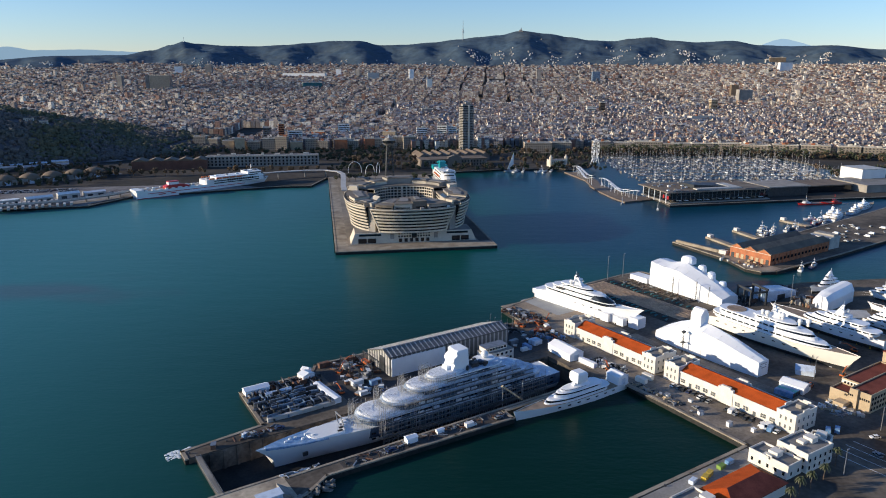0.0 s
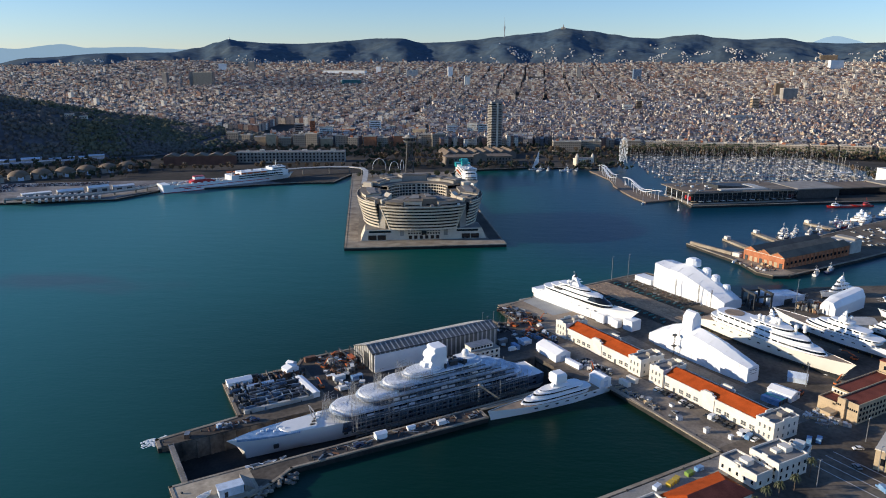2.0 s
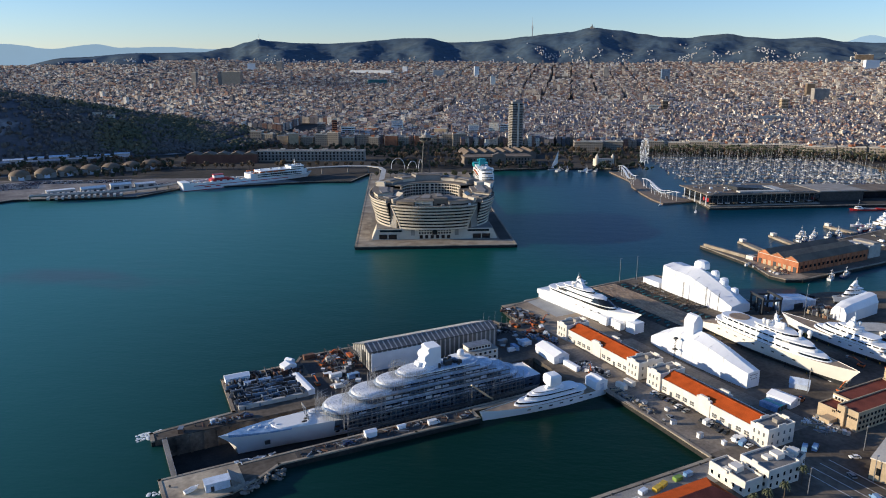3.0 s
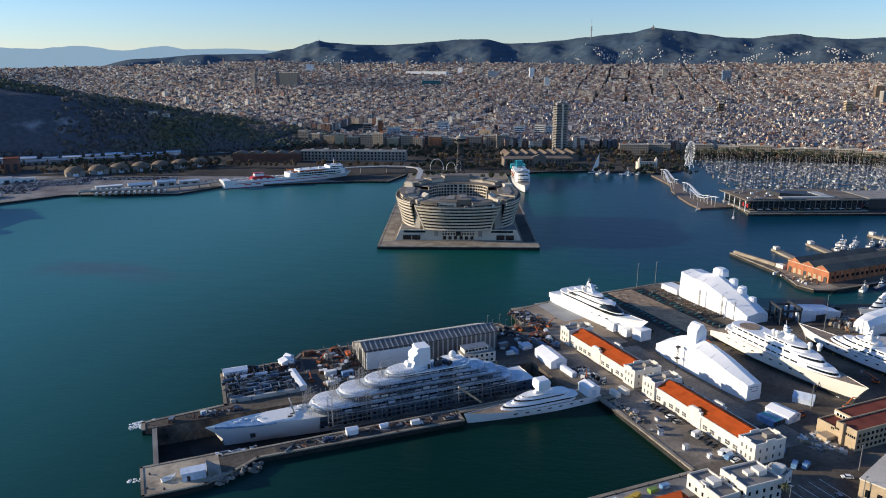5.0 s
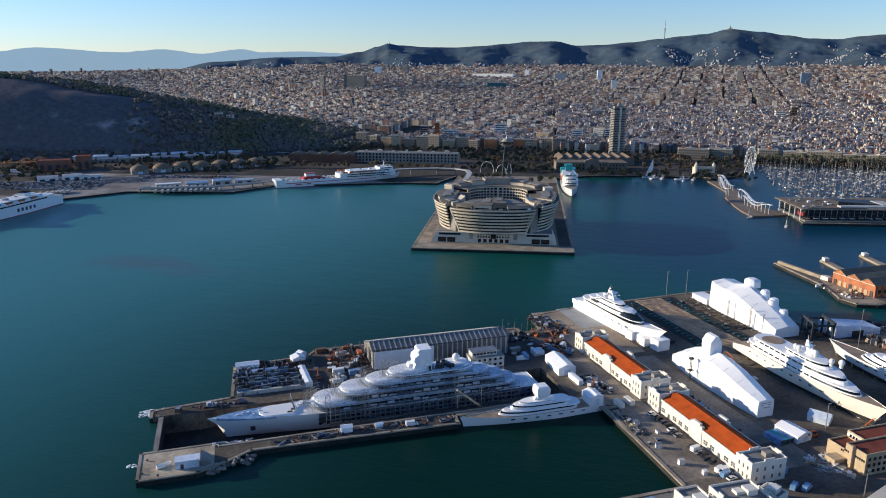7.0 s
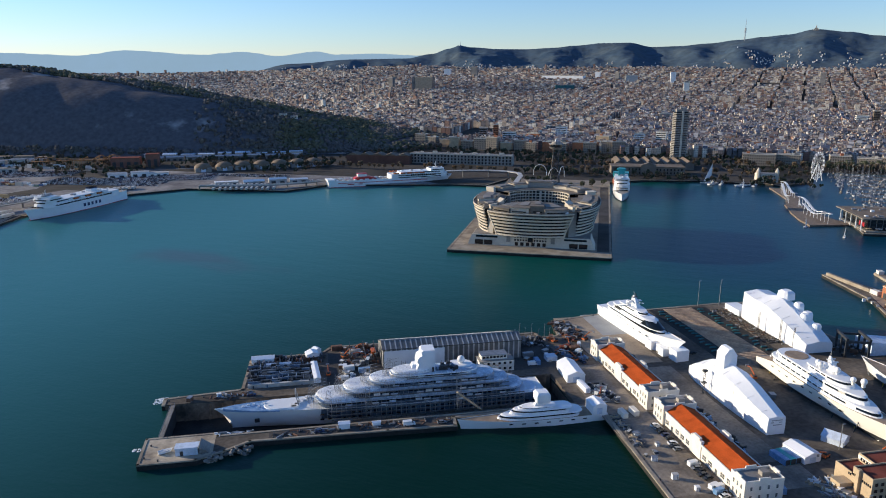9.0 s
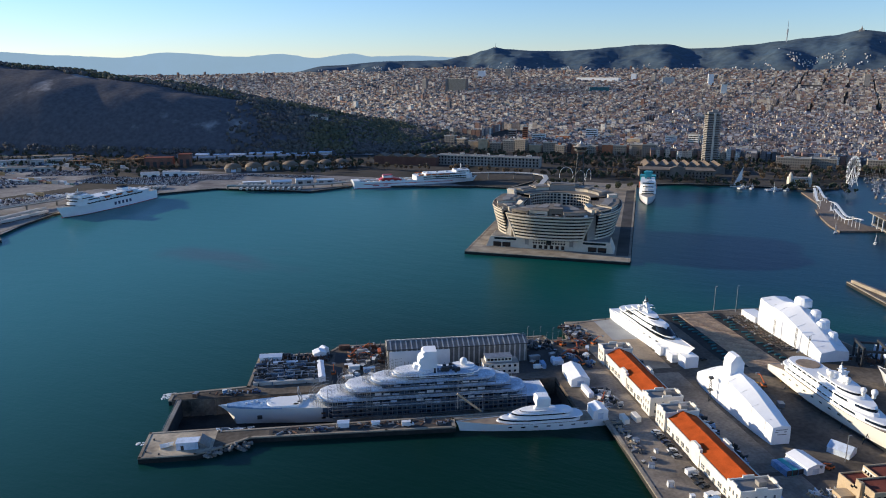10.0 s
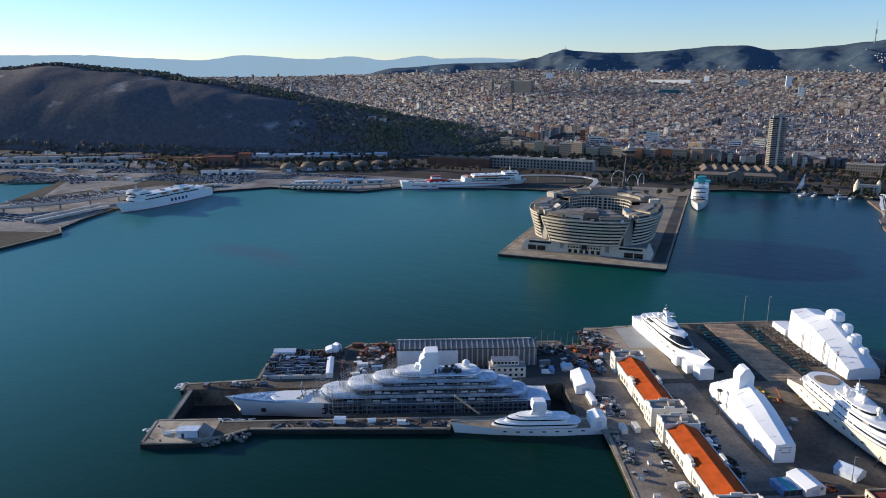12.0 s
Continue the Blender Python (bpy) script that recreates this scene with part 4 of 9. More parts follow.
loft(bm, [[(x + dx * k, dy * k, z) for dx, dy in ((-2.4, -1.5), (2.0, -1.1), (2.0, 1.1), (-2.4, 1.5))] for k, x, z in ((1.3, -6.5, 12.9), (1.0, -8.2, 16.0), (0.7, -9.4, 18.4))])
box(bm, -9.2, 0, 16.0, 2.0, 9.0, 0.5)
part("mast_tower", bm, GEL, ash)
boxes("radar_scanner", [(-9.0, 0, 18.6, 0.5, 3.2, 0.5), (-9.6, 0.8, 19.1, 0.4, 0.4, 1.8)], DARK, ash)
yacht(at(220.5, -10, 5.0, -92), 97, 17, [(-0.42, 0.35, 0.95, 3.1), (-0.38, 0.26, 0.88, 3.2), (-0.14, 0.15, 0.66, 2.6)], "cream-coloured large motor yacht standing in the yard", fb=6.2, draft=3.2, paint=CREAM, heli=(-0.27, 12.45), domes=4, boot=DARK, full=2.3, sheer=2.0, tail=0.5, house=GEL)
for x, y_, r in ((220.5, -23.5, 1.3), (223, -27, 1.5), (219, -2, 1.2)):
    sm = thing("radome", at(x, y_, 19.6), "white satellite dome on the cream yacht's roof", "radome", "domes on the cream yacht")
    bm = bmesh.new()
    cyl(bm, 0, 0, -0.5, r, r * 0.6, r * 0.6, 8)
    part("pedestal", bm, CREAM, sm)
    bm = bmesh.new()
    ball(bm, 0, 0, r * 1.5, r, 1.1)
    part("dome", bm, WHITE, sm, smooth=True)
yacht(at(266, -14, 5.0, 91), 72, 13, [(-0.44, 0.20, 0.9, 2.7), (-0.34, 0.12, 0.78, 2.6), (-0.2, 0.02, 0.6, 2.3)], "white motor yacht with open aft decks in the yard", fb=4.6, draft=3.4, boot=DARK)
for i, (u, v) in enumerate([(214, 20 - k * 14) for k in range(5)] + [(227, 20 - k * 14) for k in range(5)] + [(261, 0 - k * 13) for k in range(4)] + [(271, 0 - k * 13) for k in range(4)]):
    pr = thing("hull_prop", at(u, v, Q), "dark steel prop leaning against the hull", "prop", "props under the yachts")
    bm = bmesh.new()
    sd = 1 if u in (214, 261) else -1
    bar(bm, (-sd * 1.0, 0, -0.05), (sd * 1.2, 0, 5.5), 0.22)
    part("strut", bm, DARK, pr)
# white access tower at the cream yacht's bow
aw = thing("access_tower", at(219.5, -43.5, Q), "white sheeted access tower beside the cream yacht's bow", "tower")
boxes("sheeting", [(0, 0, 0, 2.8, 3.0, 6.2)], WRAP, aw)
boxes("frame_top", [(0, 0, 6.2, 3.0, 3.2, 0.2)], STEEL, aw)

# ---- shipyard: buildings and wrapped yachts ----
# grey ridge-roofed shed behind the dry dock
shed = thing("boat_shed", at(15.5, 73.4, Q), "long grey corrugated boat shed with pale striped cladding", "shed")
SL, SW = 77.0, 25.0
SEC = [(0.0, 10.5), (6.8, 13.0), (25.0, 6.6)]
bm = bmesh.new()
loft(bm, [[(x, v, z) for v, z in [(0, 0)] + [(v, z - 0.35) for v, z in SEC] + [(SW, 0)]] for x in (0.0, SL)])
body = part("wall", bm, CORR, shed)
for i in range(27):
    boxes("wall_panel", [(1.5 + i * SL / 27, -0.07, 0.3, 0.8, 0.2, 9.8)], CORRL, body)
bm = bmesh.new()
loft(bm, [[(xx, v, z + 0.03) for v, z in SEC] + [(xx, v, z - 0.3) for v, z in SEC[::-1]] for xx in (-0.5, SL + 0.5)])
roof = part("roof", bm, CORR, shed)
for i in range(27):
    bm = bmesh.new()
    x = 1.5 + i * SL / 27
    loft(bm, [[(xx, v, z + 0.10) for v, z in SEC[:2]] + [(xx, v, z - 0.1) for v, z in SEC[1::-1]] for xx in (x - 0.36, x + 0.36)])
    part("roof_sheet", bm, CORRL, roof, "pale translucent roof strip")
    bm = bmesh.new()
    loft(bm, [[(xx, v, z + 0.10) for v, z in SEC[1:]] + [(xx, v, z - 0.1) for v, z in SEC[:0:-1]] for xx in (x - 0.95, x + 0.95)])
    part("roof_sheet", bm, CORRL, roof, "pale translucent roof strip")
bm = bmesh.new()
bar(bm, (-0.5, 6.8, 13.1), (SL + 0.5, 6.8, 13.1), 0.3, 6)
part("ridge", bm, STEEL, shed)
boxes("gutter", [(SL / 2, -0.25, 10.2, SL + 1, 0.35, 0.3)], DARK, shed)
for k in range(9):
    v = 1.2 + k * 2.8
    boxes("gable_panel", [(-0.06, v, 0.2, 0.2, 1.3, np.interp(v, [q[0] for q in SEC], [q[1] for q in SEC]) - 0.9)], CORRL, body)
boxes("door", [(-0.2, 8.0, 0.1, 0.3, 5.5, 8.6)], DARK, body, "tall dark shed doorway")
boxes("door", [(-0.2, 19.0, 0.1, 0.3, 3.0, 4.0)], DARK, body, "small dark shed doorway")
boxes("white_screen", [(17, -0.7, 0.0, 33, 0.4, 9.6)], WRAP, shed, "white sheeted screen")

# three-storey site office
house = thing("site_office", at(74.5, 61.5, Q), "three-storey cream site office with rows of dark windows", "building")
boxes("wall", [(0, 0, 0, 19, 8, 6.0), (-1.0, 1.0, 6.0, 14, 6, 2.6)], PLASTER, house)
boxes("roof", [(-1.0, 1.0, 8.6, 14.6, 6.6, 0.3)], STEEL, house)
boxes("roof_terrace", [(0, 0, 6.0, 19.3, 8.3, 0.2)], STONE2, house)
for k, z in enumerate((1.0, 4.0)):
    for i in range(6):
        boxes("window", [(-7.6 + i * 3.0, -4.02, z, 1.3, 0.2, 1.2)], GLASS, house)
for i in range(7):
    boxes("window", [(-6.6 + i * 1.9, -2.02, 7.0, 1.4, 0.15, 1.1)], GLASS, house)
boxes("door", [(-8.2, -4.02, 0, 1.2, 0.2, 2.1)], DARK, house)


def gable_tent(name, m, sx, sy, eave, ridge, material, label, category="tent", axis="y", frame_parts=True):
    """A sheeted cabin with a ridge roof; the ridge runs along y."""
    t = thing(name, m, label, category)
    bm = bmesh.new()
    sec = [(-sx / 2, 0), (sx / 2, 0), (sx / 2, eave), (0, ridge), (-sx / 2, eave)]
    loft(bm, [[(x, y, z) for x, z in sec] for y in (-sy / 2, sy / 2)])
    part("cover", bm, material, t)
    bm = bmesh.new()
    loft(bm, [[(x * 1.03, y, z + 0.12) for x, z in (sec[2], sec[3], sec[4])] + [(x * 1.03, y, z + 0.02) for x, z in (sec[4], sec[3], sec[2])] for y in (-sy / 2 - 0.25, sy / 2 + 0.25)])
    part("roof_sheet", bm, material, t)
    if frame_parts:
        boxes("door_flap", [(0, -sy / 2 - 0.05, 0, sx * 0.36, 0.14, eave * 0.8)], BLUECOVER, t)
    return t


gable_tent("storage_tent", at(111.5, 46, Q, -3), 9.5, 19, 4.0, 6.0, WRAP, "white sheeted storage tent beside the dry dock")
gable_tent("storage_tent", at(112.0, 29, Q, 2), 2.6, 11, 2.5, 2.7, WRAP, "long low white cabin on the quay")
gable_tent("deck_tent", at(108.5, 4.6, 2.6, 0), 7.0, 8.5, 4.6, 6.0, WRAP, "white shelter over the moored yacht's stern")
gable_tent("storage_tent", at(177, -49, Q, 8), 8.5, 12, 3.2, 4.6, WRAP, "white sheeted workshop tent in the yard")
for i in range(3):
    c = thing("shipping_container", at(165.8 + i * 2.7, -50.5 + i * 0.3, Q, 8), "teal shipping container beside the workshop tent", "container", "containers by the tent")
    boxes("box", [(0, 0, 0, 2.5, 9, 2.6)], TEAL if i % 2 else BLUETARP, c)
    boxes("door", [(0, -4.53, 0.2, 2.3, 0.1, 2.3)], DARK, c)
gable_tent("storage_tent", at(199.5, -41, Q, 33), 8, 9, 2.4, 4.4, BLUECOVER, "pale blue dome-like boat cover in the yard")


# long white houses with red tiled roofs
def red_house(m, length, label, gap_front=0):
    h = thing("dock_house", m, label, "building")
    W, E, R = 14.0, 6.2, 9.4
    bm = bmesh.new()
    sec = [(-W / 2, 0), (W / 2, 0), (W / 2, E), (0, R - 0.25), (-W / 2, E)]
    loft(bm, [[(x, y, z) for x, z in sec] for y in (-length / 2 + 9, length / 2 - 9)])
    wall = part("wall", bm, PLASTER, h)
    for sgn in (-1, 1):
        bm = bmesh.new()
        y0, y1 = -length / 2 + 9.2, length / 2 - 9.2
        loft(bm, [[(sgn * (W / 2 + 0.1), y, E + 0.0), (0, y, R), (0, y, R + 0.25), (sgn * (W / 2 + 0.1), y, E + 0.3)] for y in (y0, y1)])
        part("roof", bm, REDROOF, h, "orange-red tiled roof slope")
        boxes("parapet", [(sgn * (W / 2 + 0.05), 0, E - 0.3, 0.5, length - 18, 1.0)], PLASTER, wall)
        n = int((length - 18) / 4.2)
        for i in range(n):
            y = -(length - 18) / 2 + (i + 0.5) * (length - 18) / n
            if i % 4 == 2:
                boxes("door", [(sgn * (W / 2 + 0.02), y, 0, 0.25, 1.4, 2.4)], PANE, wall)
            else:
                boxes("window", [(sgn * (W / 2 + 0.02), y, 1.3, 0.22, 2.5, 1.9)], PANE, wall)
                boxes("window_bar", [(sgn * (W / 2 + 0.10), y, 1.3, 0.12, 0.12, 1.9), (sgn * (W / 2 + 0.10), y, 2.2, 0.12, 2.5, 0.12)], PLASTER, wall)
        # raised gable in the middle of the long side
        bm = bmesh.new()
        prism(bm, [(sgn * (W / 2 + 0.35), -4), (sgn * (W / 2 + 0.35), 4), (sgn * (W / 2 - 1.0), 4), (sgn * (W / 2 - 1.0), -4)], 0, E + 1.8)
        box(bm, sgn * (W / 2 - 0.3), 0, E + 1.8, 1.2, 5.0, 0.9)
        part("gable", bm, PLASTER, wall)
    bm = bmesh.new()
    box(bm, 0, 0, R + 0.1, 0.5, length - 18.6, 0.25)
    part("ridge", bm, REDROOF, h)
    for sgn in (-1, 1):
        y = sgn * (length / 2 - 4.5)
        bm = bmesh.new()
        box(bm, 0, y, 0, W + 2.2, 9, 8.4)
        pav = part("end_pavilion", bm, PLASTER, h, "white end pavilion with a stepped parapet")
        bm = bmesh.new()
        for px in (-1, 1):
            box(bm, px * (W / 2 + 0.9), y, 8.4, 0.5, 9.2, 1.0)
            box(bm, px * (W / 2 + 0.9), y, 9.4, 0.5, 3.6, 0.8)
        for py in (-1, 1):
            box(bm, 0, y + py * 4.3, 8.4, W + 1.4, 0.5, 0.8)
            box(bm, 0, y + py * 4.3, 9.2, 4.5, 0.5, 0.9)
        part("parapet", bm, PLASTER, pav)
        boxes("flat_roof", [(0, y, 8.4, W + 1.2, 8.2, 0.12)], GREYROOF, pav)
        boxes("roof_hut", [(2.5, y, 8.5, 3.2, 2.6, 1.8)], STONE2, pav)
        for px in (-1, 1):
            for i in range(3):
                boxes("window", [(px * (W / 2 + 1.12), y - 2.4 + i * 2.4, 5.3, 0.2, 0.7, 1.7)], PANE, pav)
                boxes("window", [(px * (W / 2 + 1.12), y - 2.4 + i * 2.4, 1.6, 0.2, 0.7, 1.7)], PANE, pav)
        for i in range(4):
            boxes("window", [(-5.4 + i * 3.6, y + sgn * 4.52, 1.6, 0.8, 0.2, 1.5)], PANE, pav)
            boxes("window", [(-5.4 + i * 3.6, y + sgn * 4.52, 5.3, 0.8, 0.2, 1.5)], PANE, pav)
    return h


red_house(at(140.5, 35.5, Q), 69, "long white dock house with an orange-red tiled roof")
red_house(at(141.0, -40, Q), 71, "long white quayside house with a bright red tiled roof")


# wrapped yachts: one sheet of plastic over hull and mast
def wrapped(m, rows, width, label, extra=()):
    """Rows along y: (y, half width at foot, shoulder height, ridge height)."""
    w = thing("wrapped_yacht", m, label, "wrapped yacht")
    bm = bmesh.new()
    rings = []
    for y, hw, sh, rg in rows:
        rings.append([(-hw, y, 0), (-hw * 1.02, y, sh * 0.5), (-hw * 0.97, y, sh), (-hw * 0.45, y, (sh + rg) / 2), (0, y, rg), (hw * 0.45, y, (sh + rg) / 2), (hw * 0.97, y, sh), (hw * 1.02, y, sh * 0.5), (hw, y, 0)])
    loft(bm, rings)
    part("plastic_cover", bm, WRAP, w, smooth=16)
    for i, (x, y, z, sx, sy, h, tp) in enumerate(extra):
        bm = bmesh.new()
        if h > 9:
            loft(bm, [[(x + a * sx / 2, yy, z + zz) for a, zz in ((-1, -0.8), (1, -0.8), (1.0, h * 0.62), (0.25, h), (-0.35, h * 0.97), (-1.0, h * 0.66))] for yy in (y - sy / 2, y - sy / 2 + 0.6, y + sy / 2)])
            part("wrapped_mast", bm, WRAP, w)
            continue
        loft(bm, [[(x + a * sx / 2 * k, y + b * sy / 2 * k, z + zz) for a, b in ((-1, -0.6), (-0.6, -1), (0.6, -1), (1, -0.6), (1, 0.6), (0.6, 1), (-0.6, 1), (-1, 0.6))] for k, zz in ((1.05, -0.8), (1.0, h * 0.7), (tp, h))])
        part("wrapped_mast", bm, WRAP, w)
    bm = bmesh.new()
    for k in range(7):
        y = rows[0][0] + (rows[-1][0] - rows[0][0]) * (k + 0.5) / 7
        hw, sh, rg = (np.interp(y, [r[0] for r in rows], [r[i] for r in rows]) for i in (1, 2, 3))
        for sx in (-1, 1):
            bar(bm, (sx * hw * 1.03, y, 0.2), (sx * hw * 1.0, y, sh), 0.09)
            bar(bm, (sx * hw * 1.0, y, sh), (sx * hw * 0.45, y, (sh + rg) / 2 + 0.1), 0.09)
    part("seam", bm, WHITE, w)
    return w


wrapped(at(177.8, 0, Q), [(-31, 4.3, 8.0, 8.6), (-21, 5.4, 10.0, 11.6), (-10, 6.1, 12.6, 15.2), (2, 6.5, 14.4, 17.6), (13, 6.5, 14.0, 17.4), (22, 6.1, 11.6, 13.8), (30, 5.4, 8.0, 9.4), (36, 4.0, 4.6, 5.2)], 14, "yacht wrapped in white plastic sheeting with a wrapped mast",
        [(-0.4, 9.5, 16.0, 6.8, 6.8, 9.4, 0.5)])
wrapped(at(261, 78, Q), [(-30, 8.6, 5.4, 6.8), (-21, 9.2, 8.8, 11.4), (-10, 9.8, 12.4, 15.8), (0, 10, 15.2, 19.0), (6, 10.2, 16.8, 21.2), (12, 10.1, 17.0, 21.0), (20, 10, 17.0, 18.8), (31, 8.8, 18.0, 19.0)], 22, "very large yacht wrapped in white plastic with bulges over its domes",
        [(5, 9, 20.5, 8, 9, 4.4, 0.62), (6, -2, 15.8, 5, 5, 4.6, 0.75), (7, -9, 12.8, 5, 5, 4.2, 0.75), (3, -12, 13.6, 4.6, 4.6, 3.4, 0.75), (5, -20, 9.6, 4.4, 4.4, 3.8, 0.75)])
wb = thing("sheeted_cabin", at(256, 119, Q), "low white sheeted box behind the wrapped yacht", "cabin")
boxes("sheeting", [(0, 0, 0, 9, 16, 4.2)], WRAP, wb)
boxes("roof_sheet", [(0, 0, 4.2, 9.3, 16.3, 0.12)], WRAP, wb)
for k, (z, w_, x) in enumerate(((6.6, 5.4, 0), (5.6, 1.4, -2.2), (5.6, 1.2, 1.8), (4.4, 4.2, 0.3))):
    ln = thing("printed_line", at(177.8 + x, -31.06, Q + z), "grey printed lines on the wrapped yacht's end", "printing", "printing on the wrapper")
    boxes("bar", [(0, 0, 0, w_, 0.06, 0.4)], STEEL, ln)
# the white skirt under the yacht ashore
skirt = thing("support_skirt", at(174.4, 92, Q, 5.4), "white wrapped support skirt under the yacht ashore", "skirt")
bm = bmesh.new()
rings = []
for y, hw, h in ((-30, 3.4, 4.2), (-24, 5.0, 4.6), (-10, 6.2, 5.0), (20, 6.8, 5.6), (36, 6.8, 6.0), (43, 6.4, 6.2)):
    rings.append([(-hw, y, 0), (hw, y, 0), (hw, y, h), (-hw, y, h)])
loft(bm, rings)
part("sheeting", bm, WRAP, skirt)
for i in range(9):
    boxes("sheet_pole", [(-6.0 - 0.5 * min(1, i / 4), -26 + i * 8, 0, 0.25, 0.25, 5.3)], WHITE, skirt)
for x, y, sx, w, h in ((-5.5, -19, 4.0, 6, 5.2), (0, -38, 8, 7, 6.4), (-4.5, -30, 4, 5, 4.6)):
    boxes("sheet_cabin", [(x, y, 0, sx, w, h)], WRAP, skirt)

# ---- shipyard: scaffolding on the big yacht ----
random.seed(41)
scaf = thing("scaffolding", at(12, 37.5, 0, 180), "grey tube scaffolding with boards round the docked yacht", "scaffolding")
tub, pla, led = bmesh.new(), bmesh.new(), bmesh.new()
for sd in (-1, 1):
    for k, (u0, u1, wd, zt) in enumerate(RIMS):
        x0, x1, off, z1 = 14 - u1, 4 - u0, wd / 2 + (1.3 if k == 0 else 0.7), zt - 2.4
        z0 = -7.4 if k == 0 else RIMS[k - 1][3] - 3.2
        n = int((x1 - x0) / 2.3)
        for i in range(n + 1):
            x = x0 + (x1 - x0) * i / n
            bar(tub, (x, sd * off, z0), (x, sd * off, z1 + random.uniform(-0.2, 1.4)), 0.08)
            if k == 0:
                bar(tub, (x, sd * (off + 1.3), z0), (x, sd * (off + 1.3), z1 - 2.0), 0.08)
        z = z0 + 2.0
        while z < z1:
            bar(led, (x0, sd * off, z), (x1, sd * off, z), 0.08)
            box(pla, (x0 + x1) / 2, sd * (off + 0.6), z - 0.1, x1 - x0, 0.7, 0.1)
            z += 2.1
for k, (u0, u1, wd, zt) in enumerate(RIMS):
    z, cx = zt - 2.4, 12 - u0
    # a dense stand of tubes round the fore end of each oval roof
    for i in range(30):
        a = -1.9 + 3.0 * i / 29
        for rr_ in (1.0, 1.16):
            x, y = cx - 9 + 10.2 * rr_ * math.cos(a), -wd * 0.5 * rr_ * math.sin(a)
            top = random.uniform(0.5, 2.0) + (3.6 if a > 0.2 and i % 5 < 3 else 0.0)
            bar(tub, (x, y, z - (2.5 if rr_ == 1.0 else 3.5)), (x + random.uniform(-0.3, 0.3), y, z + top), 0.06)
    for i in range(16):
        a = -1.9 + 3.0 * i / 15
        for zz in (-1.0, 0.6, 2.2, 3.8):
            if zz < 1 or a > 0.1:
                bar(led, (cx - 9 + 11 * math.cos(a), -wd * 0.53 * math.sin(a), z + zz), (cx - 9 + 11 * math.cos(a + 0.2), -wd * 0.53 * math.sin(a + 0.2), z + zz), 0.07)
    for i in range(6):
        x, y = cx - random.uniform(1, 18), random.uniform(-0.36, 0.36) * wd
        bar(tub, (x, y, z), (x, y, z + random.uniform(0.9, 2.2)), 0.07)
# tall access towers
for x, y in ((-12, -10.5), (-36, 10.5), (8, 10.8), (26, 11.4)):
    for sx in (0, 2.0):
        for sy in (0, 1.6):
            bar(tub, (x + sx, y + sy, 0), (x + sx, y + sy, 17 if x < 0 else 14), 0.1)
    for k in range(8):
        bar(led, (x, y, 1 + k * 2), (x + 2, y, 3 + k * 2 - 0.5), 0.09)
# gantry frame over the foredeck
for y in (-3, 3):
    bar(tub, (41, y, 3), (42.5, y, 10), 0.3)
bar(tub, (42.5, -3, 10), (42.5, 3, 10), 0.3)
TUBE = mat("scaffold_tube", (0.42, 0.41, 0.39), 0.5, 0.3, 0.2, 0.4, 3.0, 0.0)
tagged(part("scaffold_tube", tub, TUBE, scaf), kind="stuff")
tagged(part("ledger", led, TUBE, scaf), kind="stuff")
tagged(part("scaffold_board", pla, mat("scaffold_boards", (0.17, 0.16, 0.15), 0.8, 0, 0.3, 0.3, 2.0, 0.2), scaf), kind="stuff")
stair = thing("stair_tower", at(44, 16.5, Q), "brownish scaffold stair hanging beside the hull", "stair")
bm = bmesh.new()
for k in range(5):
    bar(bm, (k * 2.4, 0, 10 - k * 2), (k * 2.4 + 2.4, 0, 8 - k * 2), 0.6)
part("flight", bm, OCHRE, stair)
for sx in (0, 12):
    bm = bmesh.new()
    bar(bm, (sx, -0.6, -0.1), (sx, -0.6, 10), 0.15)
    part("post", bm, STEEL, stair)
mt = thing("mast_shelter", at(33, 38, 13.6, 180), "tall white sheeted shelter over the docked yacht's mast", "shelter")
bm = bmesh.new()
rings = []
for z, x1, w in ((0, 6.5, 4.2), (2, 5.2, 4.2), (4.5, 5.6, 4.2), (6.5, 4.6, 4.2), (8.0, 5.4, 4.2), (9.6, 5.0, 4.2), (11, 3.0, 4.1), (12.6, 3.4, 4.0), (13.4, 2.4, 3.9)):
    rings.append([(-3.8, -w, z), (x1 - 0.6, -w, z), (x1, -w * 0.4, z), (x1 + 0.3, w * 0.4, z), (x1 - 0.4, w, z), (-3.8, w, z)])
loft(bm, rings)
part("sheeting", bm, WRAP, mt)
bm = bmesh.new()
loft(bm, [[(5.0, y0, z), (x, y0, z), (x, y1, z), (5.0, y1, z)] for z, x, y0, y1 in ((2.2, 9.5, -3.5, 3.5), (3.2, 9.0, -3.0, 3.0), (4.0, 7.6, -2.4, 2.4), (6.0, 7.0, -2, 2))])
part("side_flap", bm, WRAP, mt)
dm = thing("radome", at(51, 40, 14.4), "white satellite dome on the docked yacht's top deck", "radome")
bm = bmesh.new()
prism(bm, outline(-7, 6, 9, 0.5, 0.4), 1.8, 2.6, 0.9)
part("deckhouse", bm, GEL, dm)
bm = bmesh.new()
cyl(bm, 0, 0, 2.4, 3.2, 0.9, 0.8, 10)
part("pedestal", bm, GEL, dm)
bm = bmesh.new()
ball(bm, 0, 0, 4.4, 1.9, 1.0, 3)
part("dome", bm, GEL, dm, smooth=True)
wrp = thing("mast_shelter", at(81.5, 4.6, 10.2, 180), "white sheeted box over the moored yacht's mast", "shelter")
bm = bmesh.new()
